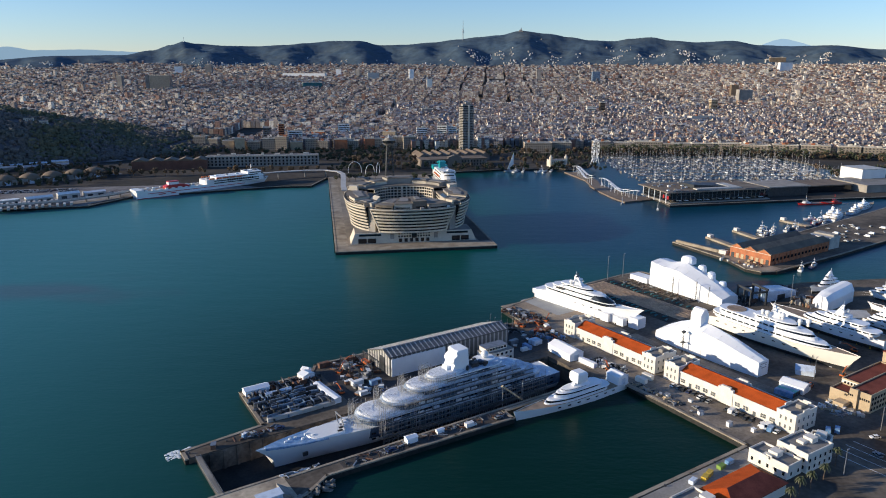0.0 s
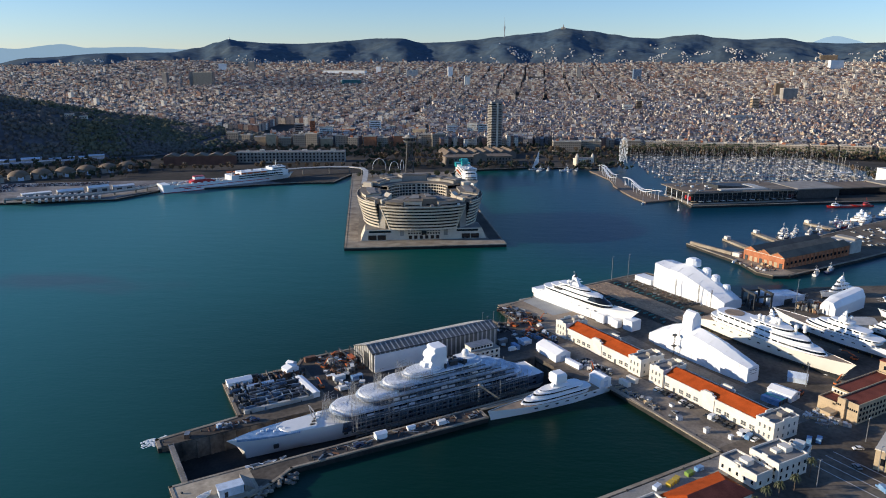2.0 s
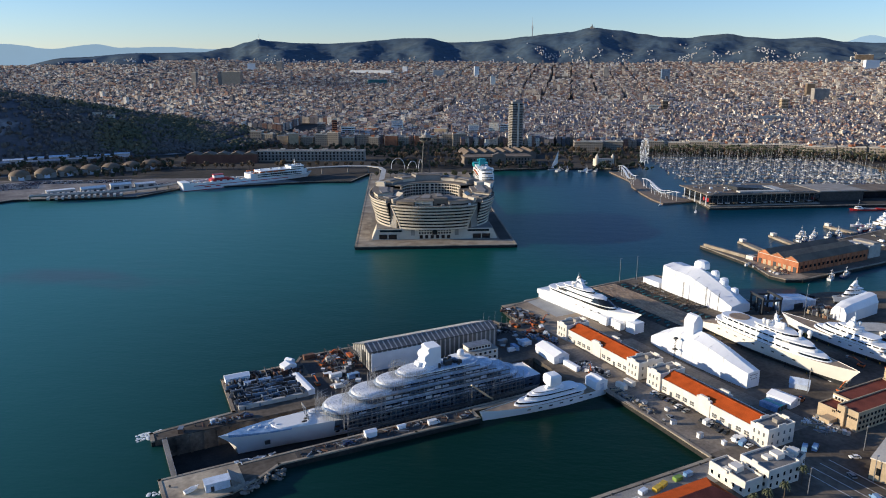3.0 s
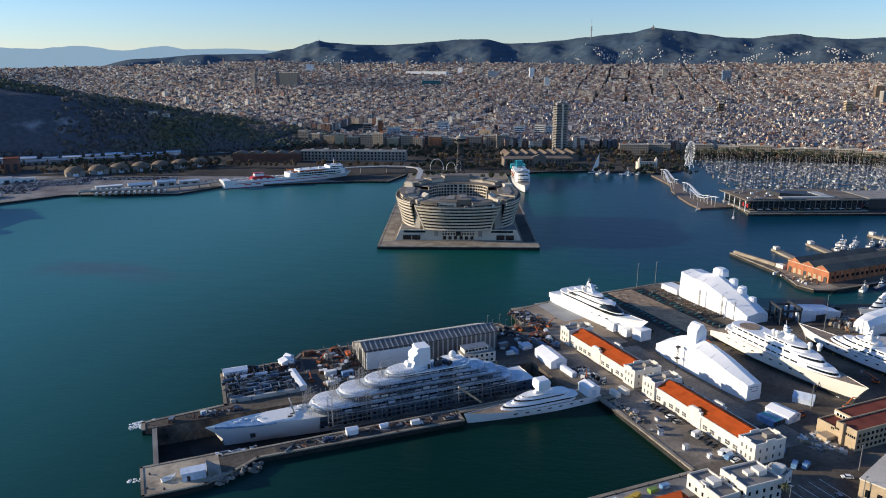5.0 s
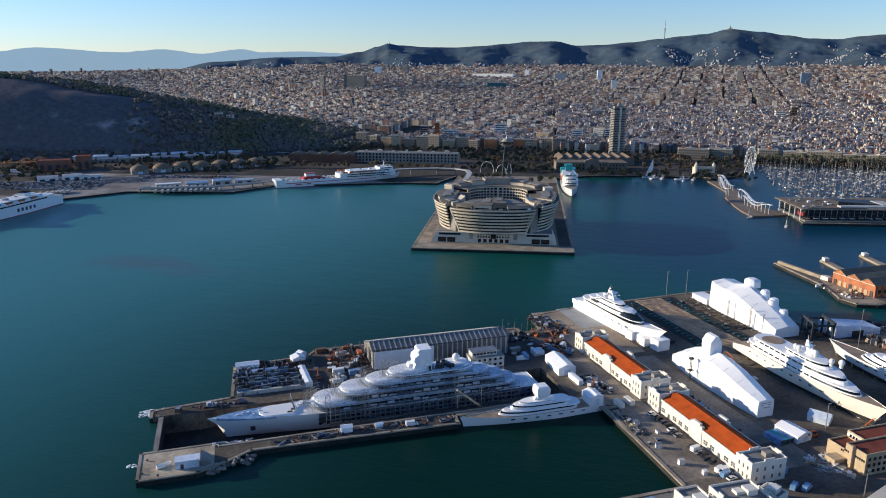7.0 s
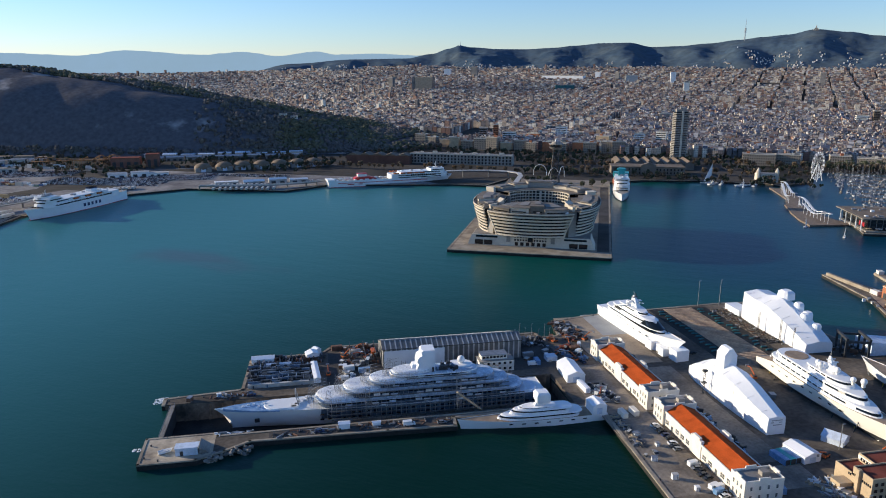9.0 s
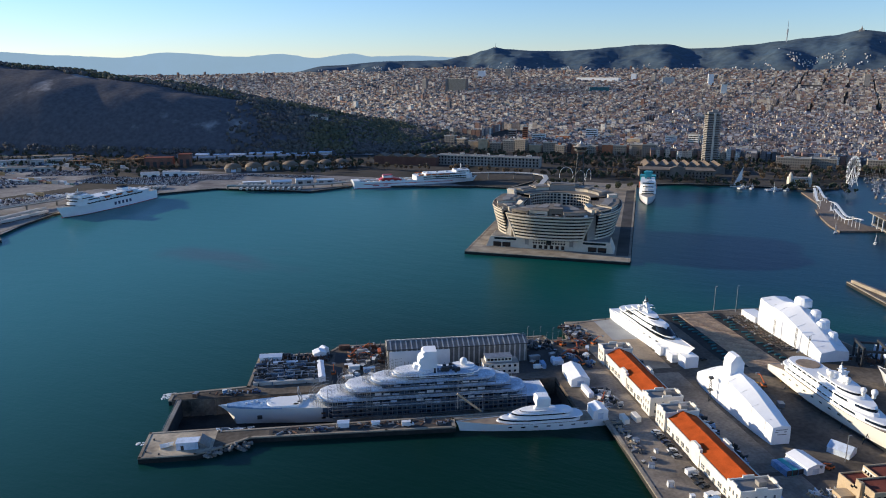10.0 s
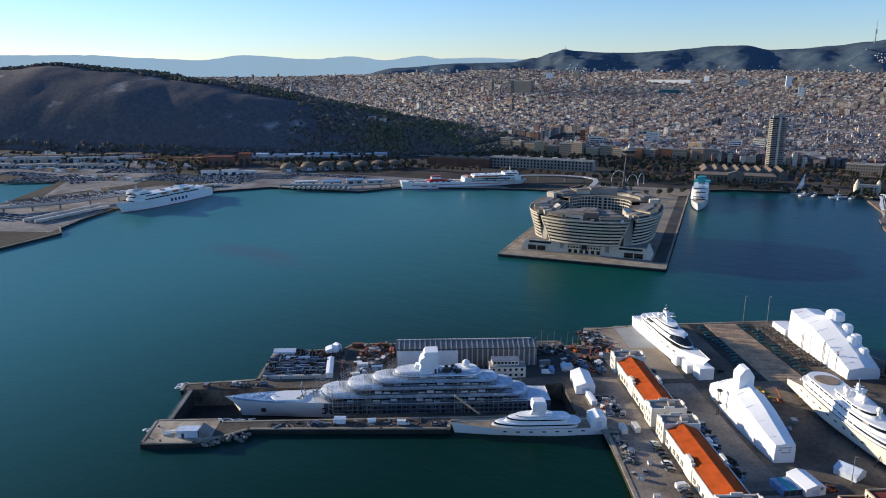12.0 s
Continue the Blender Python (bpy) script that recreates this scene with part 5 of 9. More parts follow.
loft(bm, [[(-3.2 * k, -3 * k, z), (3.2 * k, -3 * k, z), (3.2 * k, 3 * k, z), (-3.2 * k, 3 * k, z)] for k, z in ((0.85, 0), (1.0, 1.2), (1.0, 4.2), (0.8, 5.2))])
part("sheeting", bm, WRAP, wrp)


# ---- vehicles ----
def car(m, paint, label, L=4.3, W=1.8, H=1.45, van=False, name="car"):
    c = thing(name, m, label, "van" if van else "car", "vehicles parked in the yard")
    bm = bmesh.new()
    if van:
        prof = [(-L / 2, 0.35), (L / 2, 0.35), (L / 2, 1.0), (L / 2 - 0.9, 1.25), (L / 2 - 1.5, H), (-L / 2, H)]
    else:
        prof = [(-L / 2, 0.35), (L / 2, 0.35), (L / 2, 0.75), (L / 2 - 1.1, 0.92), (-L / 2, 0.95)]
    loft(bm, [[(x, y, z) for x, z in prof] for y in (-W / 2, W / 2)])
    part("body", bm, paint, c)
    bm = bmesh.new()
    if van:
        loft(bm, [[(L / 2 - 0.98, y, 1.22), (L / 2 - 0.8, y, 1.24), (L / 2 - 1.4, y, H - 0.1), (L / 2 - 1.9, y, H - 0.15)] for y in (-W / 2 - 0.02, W / 2 + 0.02)])
    else:
        loft(bm, [[(x, y * k, z) for x, z in ((-L / 2 + 0.25, 0.9), (L / 2 - 1.15, 0.9), (L / 2 - 1.8, H - 0.08), (-L / 2 + 0.7, H - 0.08))] for y, k in ((-W / 2 * 0.94, 1), (W / 2 * 0.94, 1))])
    part("cabin_glass", bm, GLASS, c)
    if not van:
        boxes("roof", [(-0.35, 0, H - 0.08, L * 0.42, W * 0.86, 0.08)], paint, c)
    for sx in (-0.31, 0.31):
        for sy in (-1, 1):
            bm = bmesh.new()
            bar(bm, (sx * L, sy * (W / 2 - 0.22), 0.32), (sx * L, sy * (W / 2 + 0.02), 0.32), 0.34, 8)
            part("wheel", bm, RUBBER, c)
    return c


CARP = [("white", WHITE), ("silver-grey", STEEL), ("black", RUBBER), ("dark blue", NAVY), ("dark grey", DARK)]
random.seed(42)
protos = [car(at(129 + 0.2 * i, -14 - i * 3.0, Q, 10), p, f"{n} hatchback car parked by the quay house") for i, (n, p) in enumerate(CARP)]
vans = [car(at(128.5, -64 - i * 3.4, Q, 14), p, f"{n} delivery van parked by the quay house", 5.6, 2.0, 2.3, True, "van") for i, (n, p) in enumerate((("white", WHITE), ("blue", BLUETARP)))]
for i in range(17):
    v = -30 - i * 2.5
    if i % 7 == 5 or -44 < v < -36:
        continue
    p = random.choice(protos if random.random() < 0.8 else vans)
    copy_thing(p, at(128.8 + random.uniform(-0.5, 0.5), v, Q, random.choice((8, 188)) + random.uniform(-6, 6)))
for u, v, a in ((118, -36, 80), (122, 12, 95), (121, 22, 85), (124, 60, 100), (122, 68, 110), (127, 74, 40), (131, 84, 70), (154, 62, 95), (152, 20, 92), (153, -14, 88), (156, -28, 95), (148, -82, 30), (152, -84, 25), (118, -82, 120), (135, -90, 70), (146, -104, 64), (139, -118, 66), (160, -96, 150), (150, -60, 90), (190, 60, 20), (206, -62, 40), (212, -66, 100),
                (118, 77, 12), (112, 84, 70), (103, 88, 20), (96, 62, 0), (60, 58, 5), (40, 57, 0), (-5, 62, 3), (6, 60, 0), (-52, 52.5, 0), (20, 8, 0), (-20, 9, 2), (35, 7, 0)):
    copy_thing(random.choice(protos + vans), at(u, v, Q, a))


# ---- loose gear ----
def crate(m, sx, sy, h, paint, label, name="storage_crate", lid=True):
    c = thing(name, m, label, "crate")
    boxes("box", [(0, 0, 0, sx, sy, h)], paint, c)
    if lid:
        boxes("lid", [(0, 0, h, sx + 0.15, sy + 0.15, 0.18)], random.choice((WHITE, STEEL, CORRL)), c)
    for k in range(2):
        boxes("rib", [((k - 0.5) * sx * 0.6, -sy / 2 - 0.03, 0, 0.15, 0.1, h)], STEEL, c)
    return c


def container(u, v, turn, paint, label, z=Q):
    c = thing("shipping_container", at(u, v, z, turn), label, "container")
    bm = bmesh.new()
    box(bm, 0, 0, 0.1, 6.05, 2.44, 2.5)
    part("box", bm, paint, c)
    boxes("door", [(3.05, 0, 0.2, 0.08, 2.3, 2.3)], DARK, c)
    return c


def boom_lift(u, v, turn, reach=7.0):
    b = thing("boom_lift", at(u, v, Q, turn), "orange boom lift with a folded arm", "lift", "boom lifts in the yard")
    boxes("chassis", [(0, 0, 0.5, 3.6, 2.2, 0.8)], ORANGE, b)
    boxes("turret", [(-0.6, 0, 1.3, 2.2, 1.8, 0.9)], DARK, b)
    bm = bmesh.new()
    bar(bm, (-1.2, 0, 1.9), (reach * 0.6, 0, 1.9 + reach * 0.28), 0.28)
    bar(bm, (reach * 0.6, 0, 1.9 + reach * 0.28), (reach, 0, 1.7 + reach * 0.22), 0.2)
    part("arm", bm, ORANGE, b)
    boxes("basket", [(reach + 0.5, 0, 1.2 + reach * 0.22, 0.9, 1.8, 1.0)], STEEL, b)
    for sx in (-1.2, 1.2):
        for sy in (-1.1, 1.1):
            bm = bmesh.new()
            bar(bm, (sx, sy - 0.2, 0.45), (sx, sy + 0.2, 0.45), 0.46, 8)
            part("wheel", bm, RUBBER, b)


random.seed(43)
for u, v, a, r in ((138, 92, 30, 7), (131, 90, 160, 8), (119, 92, 200, 7), (125, 84, 80, 6), (113, 74, 20, 7), (121, 64, 110, 6), (-4, 92, 45, 7), (8, 88, 180, 8), (2, 100, 20, 7), (-14, 70, 90, 6), (236, 32, 40, 9), (243, 26, 150, 8), (212, -54, 10, 8), (186, -52, 200, 6), (116, 18, 60, 6), (250, -40, 100, 7), (204, 24, 80, 8)):
    boom_lift(u, v, a, r)
for u, v, a, p, lb in ((108, 66, 4, BLUECOVER, "pale blue shipping container in the yard"), (108, 69, 2, BLUECOVER, "pale blue shipping container beside another"), (97, 74, 8, STEEL, "grey shipping container by the shed"), (99, 64, 88, BLUETARP, "blue shipping container by the shed"), (118, 96, 70, RUST, "rust-red shipping container on the quay"),
                       (121, 80, 12, DULLRED, "dull red skip container near the dock house"), (126, 78, 12, RUST, "dull red steel skip container"), (-3, 74, 5, WHITE, "white steel site container in the yard"), (5, 70, 4, BLUETARP, "blue steel site container in the yard"), (2, 96, 2, CORRL, "grey-white steel site container"), (12, 94, 90, ORANGE, "orange container on the quay"),
                       (-8, 104, 3, RUST, "rust-brown container at the quay edge"), (7, 103, 0, RUST, "rusty container at the quay edge"), (150, -10, 90, NAVY, "navy container behind the house"), (152, -70, 80, BLUETARP, "blue container behind the quay house"), (155, -62, 86, NAVY, "navy container behind the quay house"),
                       (150, 4, 90, WHITE, "white container between the houses"), (119, -2, 92, PLASTER, "cream site cabin on the quay"), (125, -1, 92, PLASTER, "cream site cabin beside another")):
    container(u, v, a, p, lb)
for u, v, h in ((115, -41, 2.2), (116.5, -55, 2.6), (122, -30, 1.6), (117, -20, 1.6), (121, -64, 2.0)):
    crate(at(u, v, Q, random.uniform(-20, 20)), random.uniform(1.6, 2.8), random.uniform(1.6, 2.4), h * 0.85, WHITE, "white storage box standing on the quay")
for i in range(80):
    zone = random.choice(((-8, 14, 62, 104), (-8, 14, 62, 104), (92, 124, 58, 98), (114, 124, 10, 36), (113, 116, -66, -2), (126, 140, 92, 122), (-85, -60, 51.5, 56), (180, 200, -10, 30), (148, 156, -40, 30), (190, 250, -70, -55), (270, 300, -50, 30)))
    u, v = random.uniform(*zone[:2]), random.uniform(*zone[2:])
    s = random.uniform(0.7, 1.3)
    pt, nm = random.choice(((STEEL, "grey"), (CORRL, "pale grey"), (RUST, "rusty"), (BLUETARP, "blue"), (RUST, "rusty"), (DARK, "dark"), (DARK, "dark"), (STEEL, "grey")))
    crate(at(u, v, Q, random.uniform(0, 90)), random.uniform(1.2, 3.6) * s, random.uniform(1.0, 2.4) * s, random.uniform(0.7, 2.2) * s, pt, f"{nm} equipment crate on the yard ground")


def heap(u0, u1, v0, v1, n, label, mats, zmax=1.6, name="pipe_heap", turn=None):
    """A heap of loose pipes, beams and boards lying on the ground."""
    t = thing(name, at((u0 + u1) / 2, (v0 + v1) / 2, Q), label, "gear heap")
    for m in mats:
        bm = bmesh.new()
        for _ in range(n):
            x, y = random.uniform(-0.5, 0.5) * (u1 - u0), random.uniform(-0.5, 0.5) * (v1 - v0)
            L, a = random.uniform(1.2, 4.5) * (1.6 if turn is not None else 1), random.uniform(0, 180) if turn is None else turn + random.uniform(-5, 5) + random.choice((0, 0, 0, 90))
            box(bm, x, y, -0.02, L, random.uniform(0.15, 0.7), zmax * random.uniform(0.1, 1.0) ** 1.6 + 0.1, a)
        tagged(part("loose_gear", bm, m, t), kind="stuff")
    return t


heap(-54, -16, 88, 97, 60, "tight rows of scaffold frames and beams", (STEEL, DARK, RUST), 2.4, turn=90)
heap(-54, -22, 62, 84, 130, "dense dark stacks of scaffold parts and tarpaulins", (DARK, DARK, STEEL, BLUEHULL), 3.0, turn=0)
heap(-6, 13, 80, 106, 40, "jumble of red and rusty gear at the quay", (RUST, STEEL, DARK), 1.6)
heap(126, 140, 92, 123, 70, "long heap of dark pipes and bollards at the quay corner", (DARK, STEEL, RUST), 1.4)
heap(115, 124, 12, 32, 34, "white and dark workshop gear beside the storage tent", (STEEL, WHITE, DARK), 2.2)
heap(117, 128, 62, 84, 30, "blue and black gear stacked beside the dock house", (BLUETARP, DARK, STEEL), 2.0)
heap(94, 112, 88, 100, 40, "dark scaffold gear beside the shed", (DARK, STEEL), 2.6)
CRADLE = mat("weathered_cradle_steel", (0.17, 0.14, 0.11), 0.8, 0.1, 0.4, 0.4, 2.0, 0.2)
for r in range(2):
    for i in range(12):
        cr = thing("boat_cradle", at(244 + r * 6.5, 68 + i * 5.2, Q, random.uniform(-3, 3)), "brown weathered steel boat cradle laid out on the ground", "cradle", "cradles in rows")
        bm = bmesh.new()
        for sy in (-1.6, 1.6):
            box(bm, 0, sy, 0, 5.4, 0.5, 0.7)
        for sx in (-2.2, 0, 2.2):
            box(bm, sx, 0, 0.1, 0.4, 3.2, 0.5)
        part("beam", bm, CRADLE, cr)
heap(240, 255, 62, 128, 40, "loose dark trestles between the cradles", (STEEL, RUST), 1.0)
heap(146, 157, -44, 6, 60, "dark machinery and netting behind the quay house", (DARK, DARK, BLUETARP), 2.2)
heap(113.4, 116.4, -30, 0, 30, "mooring gear and planks along the quay edge", (STEEL, OCHRE, DARK), 0.9)
heap(-72, -52, 52, 56.5, 14, "ropes and plates on the narrow dock pier", (STEEL, RUST), 0.8)
heap(-40, 40, 7.5, 12.5, 34, "tools, hoses and boards along the dock edge", (STEEL, DARK, RUST), 0.7)
heap(-66, -50, 14.8, 16.0, 10, "white and grey boards at the dock edge", (WHITE, STEEL), 0.8)
heap(270, 330, 40, 55, 50, "dark scrap and boat parts near the far quay", (DARK, RUST, STEEL), 3.0)
heap(300, 316, 14, 30, 50, "brown scaffold pile beside the covered boat", (RUST, OCHRE, STEEL), 4.5)
heap(190, 204, 26, 40, 16, "yellow and dark cradle beams under the yacht", (YELLOW, DARK), 1.2)
heap(166, 182, -78, -66, 30, "pale sacks and pallets beside the ochre building", (STEEL, OCHRE, WHITE), 1.4)
heap(149, 155, 14, 34, 16, "red and dark rails lying on the ground", (RUST, REDP, DARK), 0.8)
gable_tent("storage_tent", at(-48.5, 94, Q, 90), 5.5, 12, 2.6, 3.6, WRAP, "low white tunnel tent on the scaffold yard", frame_parts=False)
gable_tent("storage_tent", at(-22, 94.5, Q, 12), 7, 5.5, 3.2, 4.4, WRAP, "small white tarpaulin shelter", frame_parts=False)
gable_tent("storage_tent", at(-19.5, 100.5, Q, 30), 4, 4, 3.0, 4.0, WRAP, "little white peaked shelter at the quay edge", frame_parts=False)
gable_tent("storage_tent", at(-20.5, 72, Q, 4), 3.6, 22, 2.6, 3.0, WRAP, "long narrow cream-white shelter", frame_parts=False)
gable_tent("storage_tent", at(-40, 86.2, Q, 90), 2.6, 13, 1.6, 2.2, WRAP, "low white covered stack", frame_parts=False)
gable_tent("site_tent", at(-9, 11.2, Q, 88), 3.4, 5.0, 2.3, 3.0, WRAP, "white work tent on the dock edge")
gable_tent("site_tent", at(5.5, 11.0, Q, 92), 2.0, 3.6, 1.5, 1.9, WRAP, "small white work tent on the dock edge")
wl = thing("low_wall", at(-38, 61.2, Q), "pale low concrete wall along the scaffold yard", "wall")
boxes("coping", [(0, 0, 0, 33, 1.6, 1.9)], CORRL, wl)
# grey site fence and lamp posts near the shed
for i in range(9):
    lp = thing("lamp_post", at(96 + i * 3.6, 98 + 2 * math.sin(i), Q), "thin grey yard pole at the quay", "lamp post", "poles at the quay")
    bm = bmesh.new()
    cyl(bm, 0, 0, -0.1, 7 + 3 * (i % 2), 0.12, 0.08, 6)
    part("pole", bm, STEEL, lp)
    boxes("head", [(0.4, 0, 6.9 + 3 * (i % 2), 0.9, 0.25, 0.18)], STEEL, lp)
for u, v, h in ((236.8, 135.8, 18), (252, 134.7, 18), (169, -94, 11), (150, -110, 11), (120, -104, 11), (178, -104, 11), (196, -48, 12), (285, 20, 24)):
    lp = thing("lamp_post", at(u, v, Q), "tall slim grey mast with a lamp head", "lamp post")
    bm = bmesh.new()
    cyl(bm, 0, 0, -0.1, h, 0.22, 0.12, 8)
    part("pole", bm, STEEL, lp)
    boxes("head", [(0.6, 0, h - 0.1, 1.4, 0.4, 0.25)], STEEL, lp)
# two tall wind masts beside the big wrapped yachts
for u, v, z in ((168, 12, 12), (249, 66, 14), (247, 84, 13), (252, 58, 12)):
    mk = thing("mast_crane", at(u, v, Q), "dark lattice work mast beside the wrapped yacht", "mast")
    bm = bmesh.new()
    for sx in (-0.4, 0.4):
        bar(bm, (sx, 0, -0.05), (sx, 0, z), 0.13)
    for k in range(int(z / 1.5)):
        bar(bm, (-0.6, 0, k * 1.5), (0.6, 0, k * 1.5 + 1.5), 0.08)
    part("lattice", bm, DARK, mk)
    if u < 200:
        boxes("platform", [(0, 0, z * 0.5, 2.4, 2.0, 0.4), (0, 0, z, 2.0, 1.6, 0.9)], DARK, mk)

# ship-lift platform: brown planks between dark tracks with teal bundles
wood_lift = mat("lift_planks", (0.56, 0.40, 0.26), 0.85, 0, 0.4, 0.12, 0.7, 0.3, second=(0.30, 0.21, 0.145), island=0.2, spec=0.2)
for u0, u1, material, lb in ((200, 210, WETWALL, "dark wet lift track"), (210.3, 231, wood_lift, "brown timber lift platform"), (231.3, 241, WETWALL, "dark wet lift track")):
    pl = boxes("lift_platform", [((u0 + u1) / 2, 91, Q - 0.2, u1 - u0, 86, 0.26)], material)
    pl.matrix_basis = YARD
    structure(pl, lb, "platform")
planks = thing("lift_deck", at(220.6, 91, Q), "rows of raised timber bearers on the lift platform", "deck")
for i in range(43):
    for k in range(3):
        boxes("bearer", [(-6.8 + k * 6.8, -42 + i * 1.98 + 0.1 * (k % 2), 0.06, 6.5, 1.0, 0.14 + 0.06 * ((i * 7 + k) % 3))], wood_lift, planks)
for i in range(18):
    tp = thing("tarpaulin_roll", at(205.5 + random.uniform(-3, 2.5), 52 + i * 4.5, Q + 0.06, random.uniform(-20, 20)), "teal tarpaulin bundle on the lift track", "tarpaulin", "teal bundles")
    bm = bmesh.new()
    bar(bm, (-1.9, 0, 0.4), (1.9, 0, 0.4), 0.45, 6)
    bar(bm, (-1.2, 0.7, 0.35), (1.7, 0.6, 0.35), 0.4, 6)
    part("roll", bm, TEALBAG, tp)
    copy_thing(tp, at(235.5 + random.uniform(-2.6, 1.5), 52 + i * 4.5, Q + 0.06, random.uniform(-20, 20)))
slab = boxes("pavement", [(160, 115, Q - 0.3, 17, 37, 0.35)], SLABP)
slab.matrix_basis = YARD
structure(slab, "pale grey new concrete slab at the quay corner", "pavement")
QUAYPAVE = mat("quay_paving", (0.29, 0.245, 0.195), 0.9, 0, 0.35, 0.06, 0.7, 0.3, second=(0.145, 0.122, 0.10), spec=0.12)
for u_, v_, su, sv in ((120.8, -5, 22.5, 123), (159, -2, 20, 98), (160, -62, 24, 16)):
    slab = boxes("pavement", [(u_, v_, Q - 0.3, su, sv, 0.322)], QUAYPAVE)
    slab.matrix_basis = YARD
    structure(slab, "worn sandy-grey paving of the yard lanes", "pavement")
slab = boxes("pavement", [(73, -76.6, Q - 0.3, 66, 11.5, 0.335)], CONC)
slab.matrix_basis = YARD
structure(slab, "grey concrete strip along the near quay", "pavement")
slab = boxes("pavement", [(150, 92, Q - 0.3, 36, 78, 0.33)], SANDY)
slab.matrix_basis = YARD
structure(slab, "pale concrete slab at the quay corner", "pavement")

# concrete block at the dock mouth
DOCKHEAD = mat("patched_pale_concrete", (0.50, 0.42, 0.31), 0.9, 0, 0.3, 0.10, 0.6, 0.3, second=(0.27, 0.22, 0.165), spec=0.15)
blk = boxes("pavement", [(-79, 6, Q - 0.3, 28.5, 19.5, 0.34)], DOCKHEAD)
blk.matrix_basis = YARD
structure(blk, "patched pale concrete platform at the dock mouth", "pavement")
hut = thing("pump_house", at(-75, 1.8, Q), "small pale blue pump house on the dock head", "hut")
boxes("wall", [(0, 0, 0, 9, 4.5, 3.2)], BLUECOVER, hut)
boxes("roof", [(0, 0, 3.2, 9.6, 5.0, 0.3)], BLUECOVER, hut)
boxes("door", [(-2, -2.3, 0, 1.2, 0.15, 2.1)], DARK, hut)
stp = thing("pump_stair", at(-68.5, 4, Q), "slanted concrete stair block beside the pump house", "stair")
bm = bmesh.new()
loft(bm, [[(-1.5, y, 0), (2.5, y, 0), (-1.5, y, 3)] for y in (-4, 4)])
part("flight", bm, CONC, stp)
skf = thing("small_boat", at(-84, 3.5, Q, 20), "small white boat laid up on the dock head", "boat")
bm = bmesh.new()
loft(bm, hull_rings(6, 2.2, 0.9, 0.4, 0.8, n=8, sheer=0.3), close=False)
part("hull", bm, GEL, skf)
skf.matrix_basis = at(-84, 3.5, Q + 0.42, 20)
bollard = thing("bollard", at(-91, 10, Q), "squat dark mooring bollard", "bollard", "bollards")
bm = bmesh.new()
cyl(bm, 0, 0, 0, 0.5, 0.35, 0.28, 8)
cyl(bm, 0, 0, 0.5, 0.75, 0.45, 0.4, 8)
part("post", bm, DARK, bollard)
for u, v in ((-92, 0), (-86, -3), (-91, 53), (-75, 54.5), (112.4, -10), (111.7, -25), (111.0, -40), (110.3, -55), (100, -70.8), (85, -70.8), (70, -70.8), (55, -70.8), (140, 127), (160, 131.5), (126, 112), (-40, 7.8), (-20, 7.2), (0, 6.5), (20, 5.9)):
    copy_thing(bollard, at(u, v, Q))
# broken rock slope at the dock mouth
rk = thing("rock_slope", at(-60, 2, 0), "grey boulders tipped against the dock wall", "rocks")
for i in range(70):
    bm = bmesh.new()
    k = random.random()
    x, y = -9 + 20 * k, random.uniform(-5.0, 1.5) + 5.5 * k - 2
    ball(bm, x, y, random.uniform(-0.4, 2.2), random.uniform(0.7, 1.5), random.uniform(0.6, 0.9), 1)
    for vtx in bm.verts:
        vtx.co += Vector((random.uniform(-0.25, 0.25), random.uniform(-0.25, 0.25), random.uniform(-0.25, 0.25)))
    part("boulder", bm, ROCK, rk)
# pumped water foaming at the pier head and a small launch passing the dock mouth
for u, v, n, r in ((-93.5, 59.5, 90, 5.6), (-96.5, 12, 14, 2.6)):
    bm = bmesh.new()
    for i in range(n):
        ball(bm, u + random.uniform(-r, r), v + random.uniform(-r, r) * 0.6, 0.0, random.uniform(0.3, 1.0), 0.25, 1)
    ob = part("foam", bm, FOAM)
    ob.matrix_basis = YARD
    tagged(ob, "white foam on the water at the pier head", "foam", "", "stuff")

# thin steel gantry frames in front of the shed's gable
for k, (u, v0, v1) in enumerate(((-1, 76, 98), (6.5, 76, 98), (12.5, 80, 98))):
    gf = thing("gantry_frame", at(u, 0, Q), "thin dark steel gantry frame before the shed", "gantry", "gantry frames by the shed")
    for v in (v0, (v0 + v1) / 2, v1):
        bm = bmesh.new()
        bar(bm, (0, v, -0.05), (0, v, 7.0), 0.2)
        part("post", bm, DARK, gf)
    bm = bmesh.new()
    bar(bm, (0, v0, 6.9), (0, v1, 6.9), 0.22)
    bar(bm, (0, v0, 6.2), (0, v1, 6.2), 0.12)
    part("beam", bm, DARK, gf)
# dark portal frame and sheds towards the far quay
pf = thing("portal_frame", at(279, 44, Q, -20), "black steel boat-lift portal frame", "portal crane")
for sx in (-6, 6):
    for sy in (-7, 0, 7):
        bm = bmesh.new()
        box(bm, sx, sy, 0, 1.0, 1.0, 10)
        part("leg", bm, DARK, pf)
bm = bmesh.new()
for sx in (-6, 6):
    box(bm, sx, 0, 10, 1.2, 16, 1.4)
for sy in (-7, 7):
    box(bm, 0, sy, 8.6, 12, 1.0, 1.2)
part("beam", bm, DARK, pf)
sh = thing("work_shed", at(303, 44, Q, -4), "pale blue-grey lean-to work shed", "shed")
bm = bmesh.new()
loft(bm, [[(-16, y, 0), (16, y, 0), (16, y, 4), (-16, y, 8)] for y in (-7, 7)])
part("wall", bm, BLUECOVER, sh)
boxes("door", [(0, -7.05, 0, 8, 0.2, 3.6)], DARK, sh)
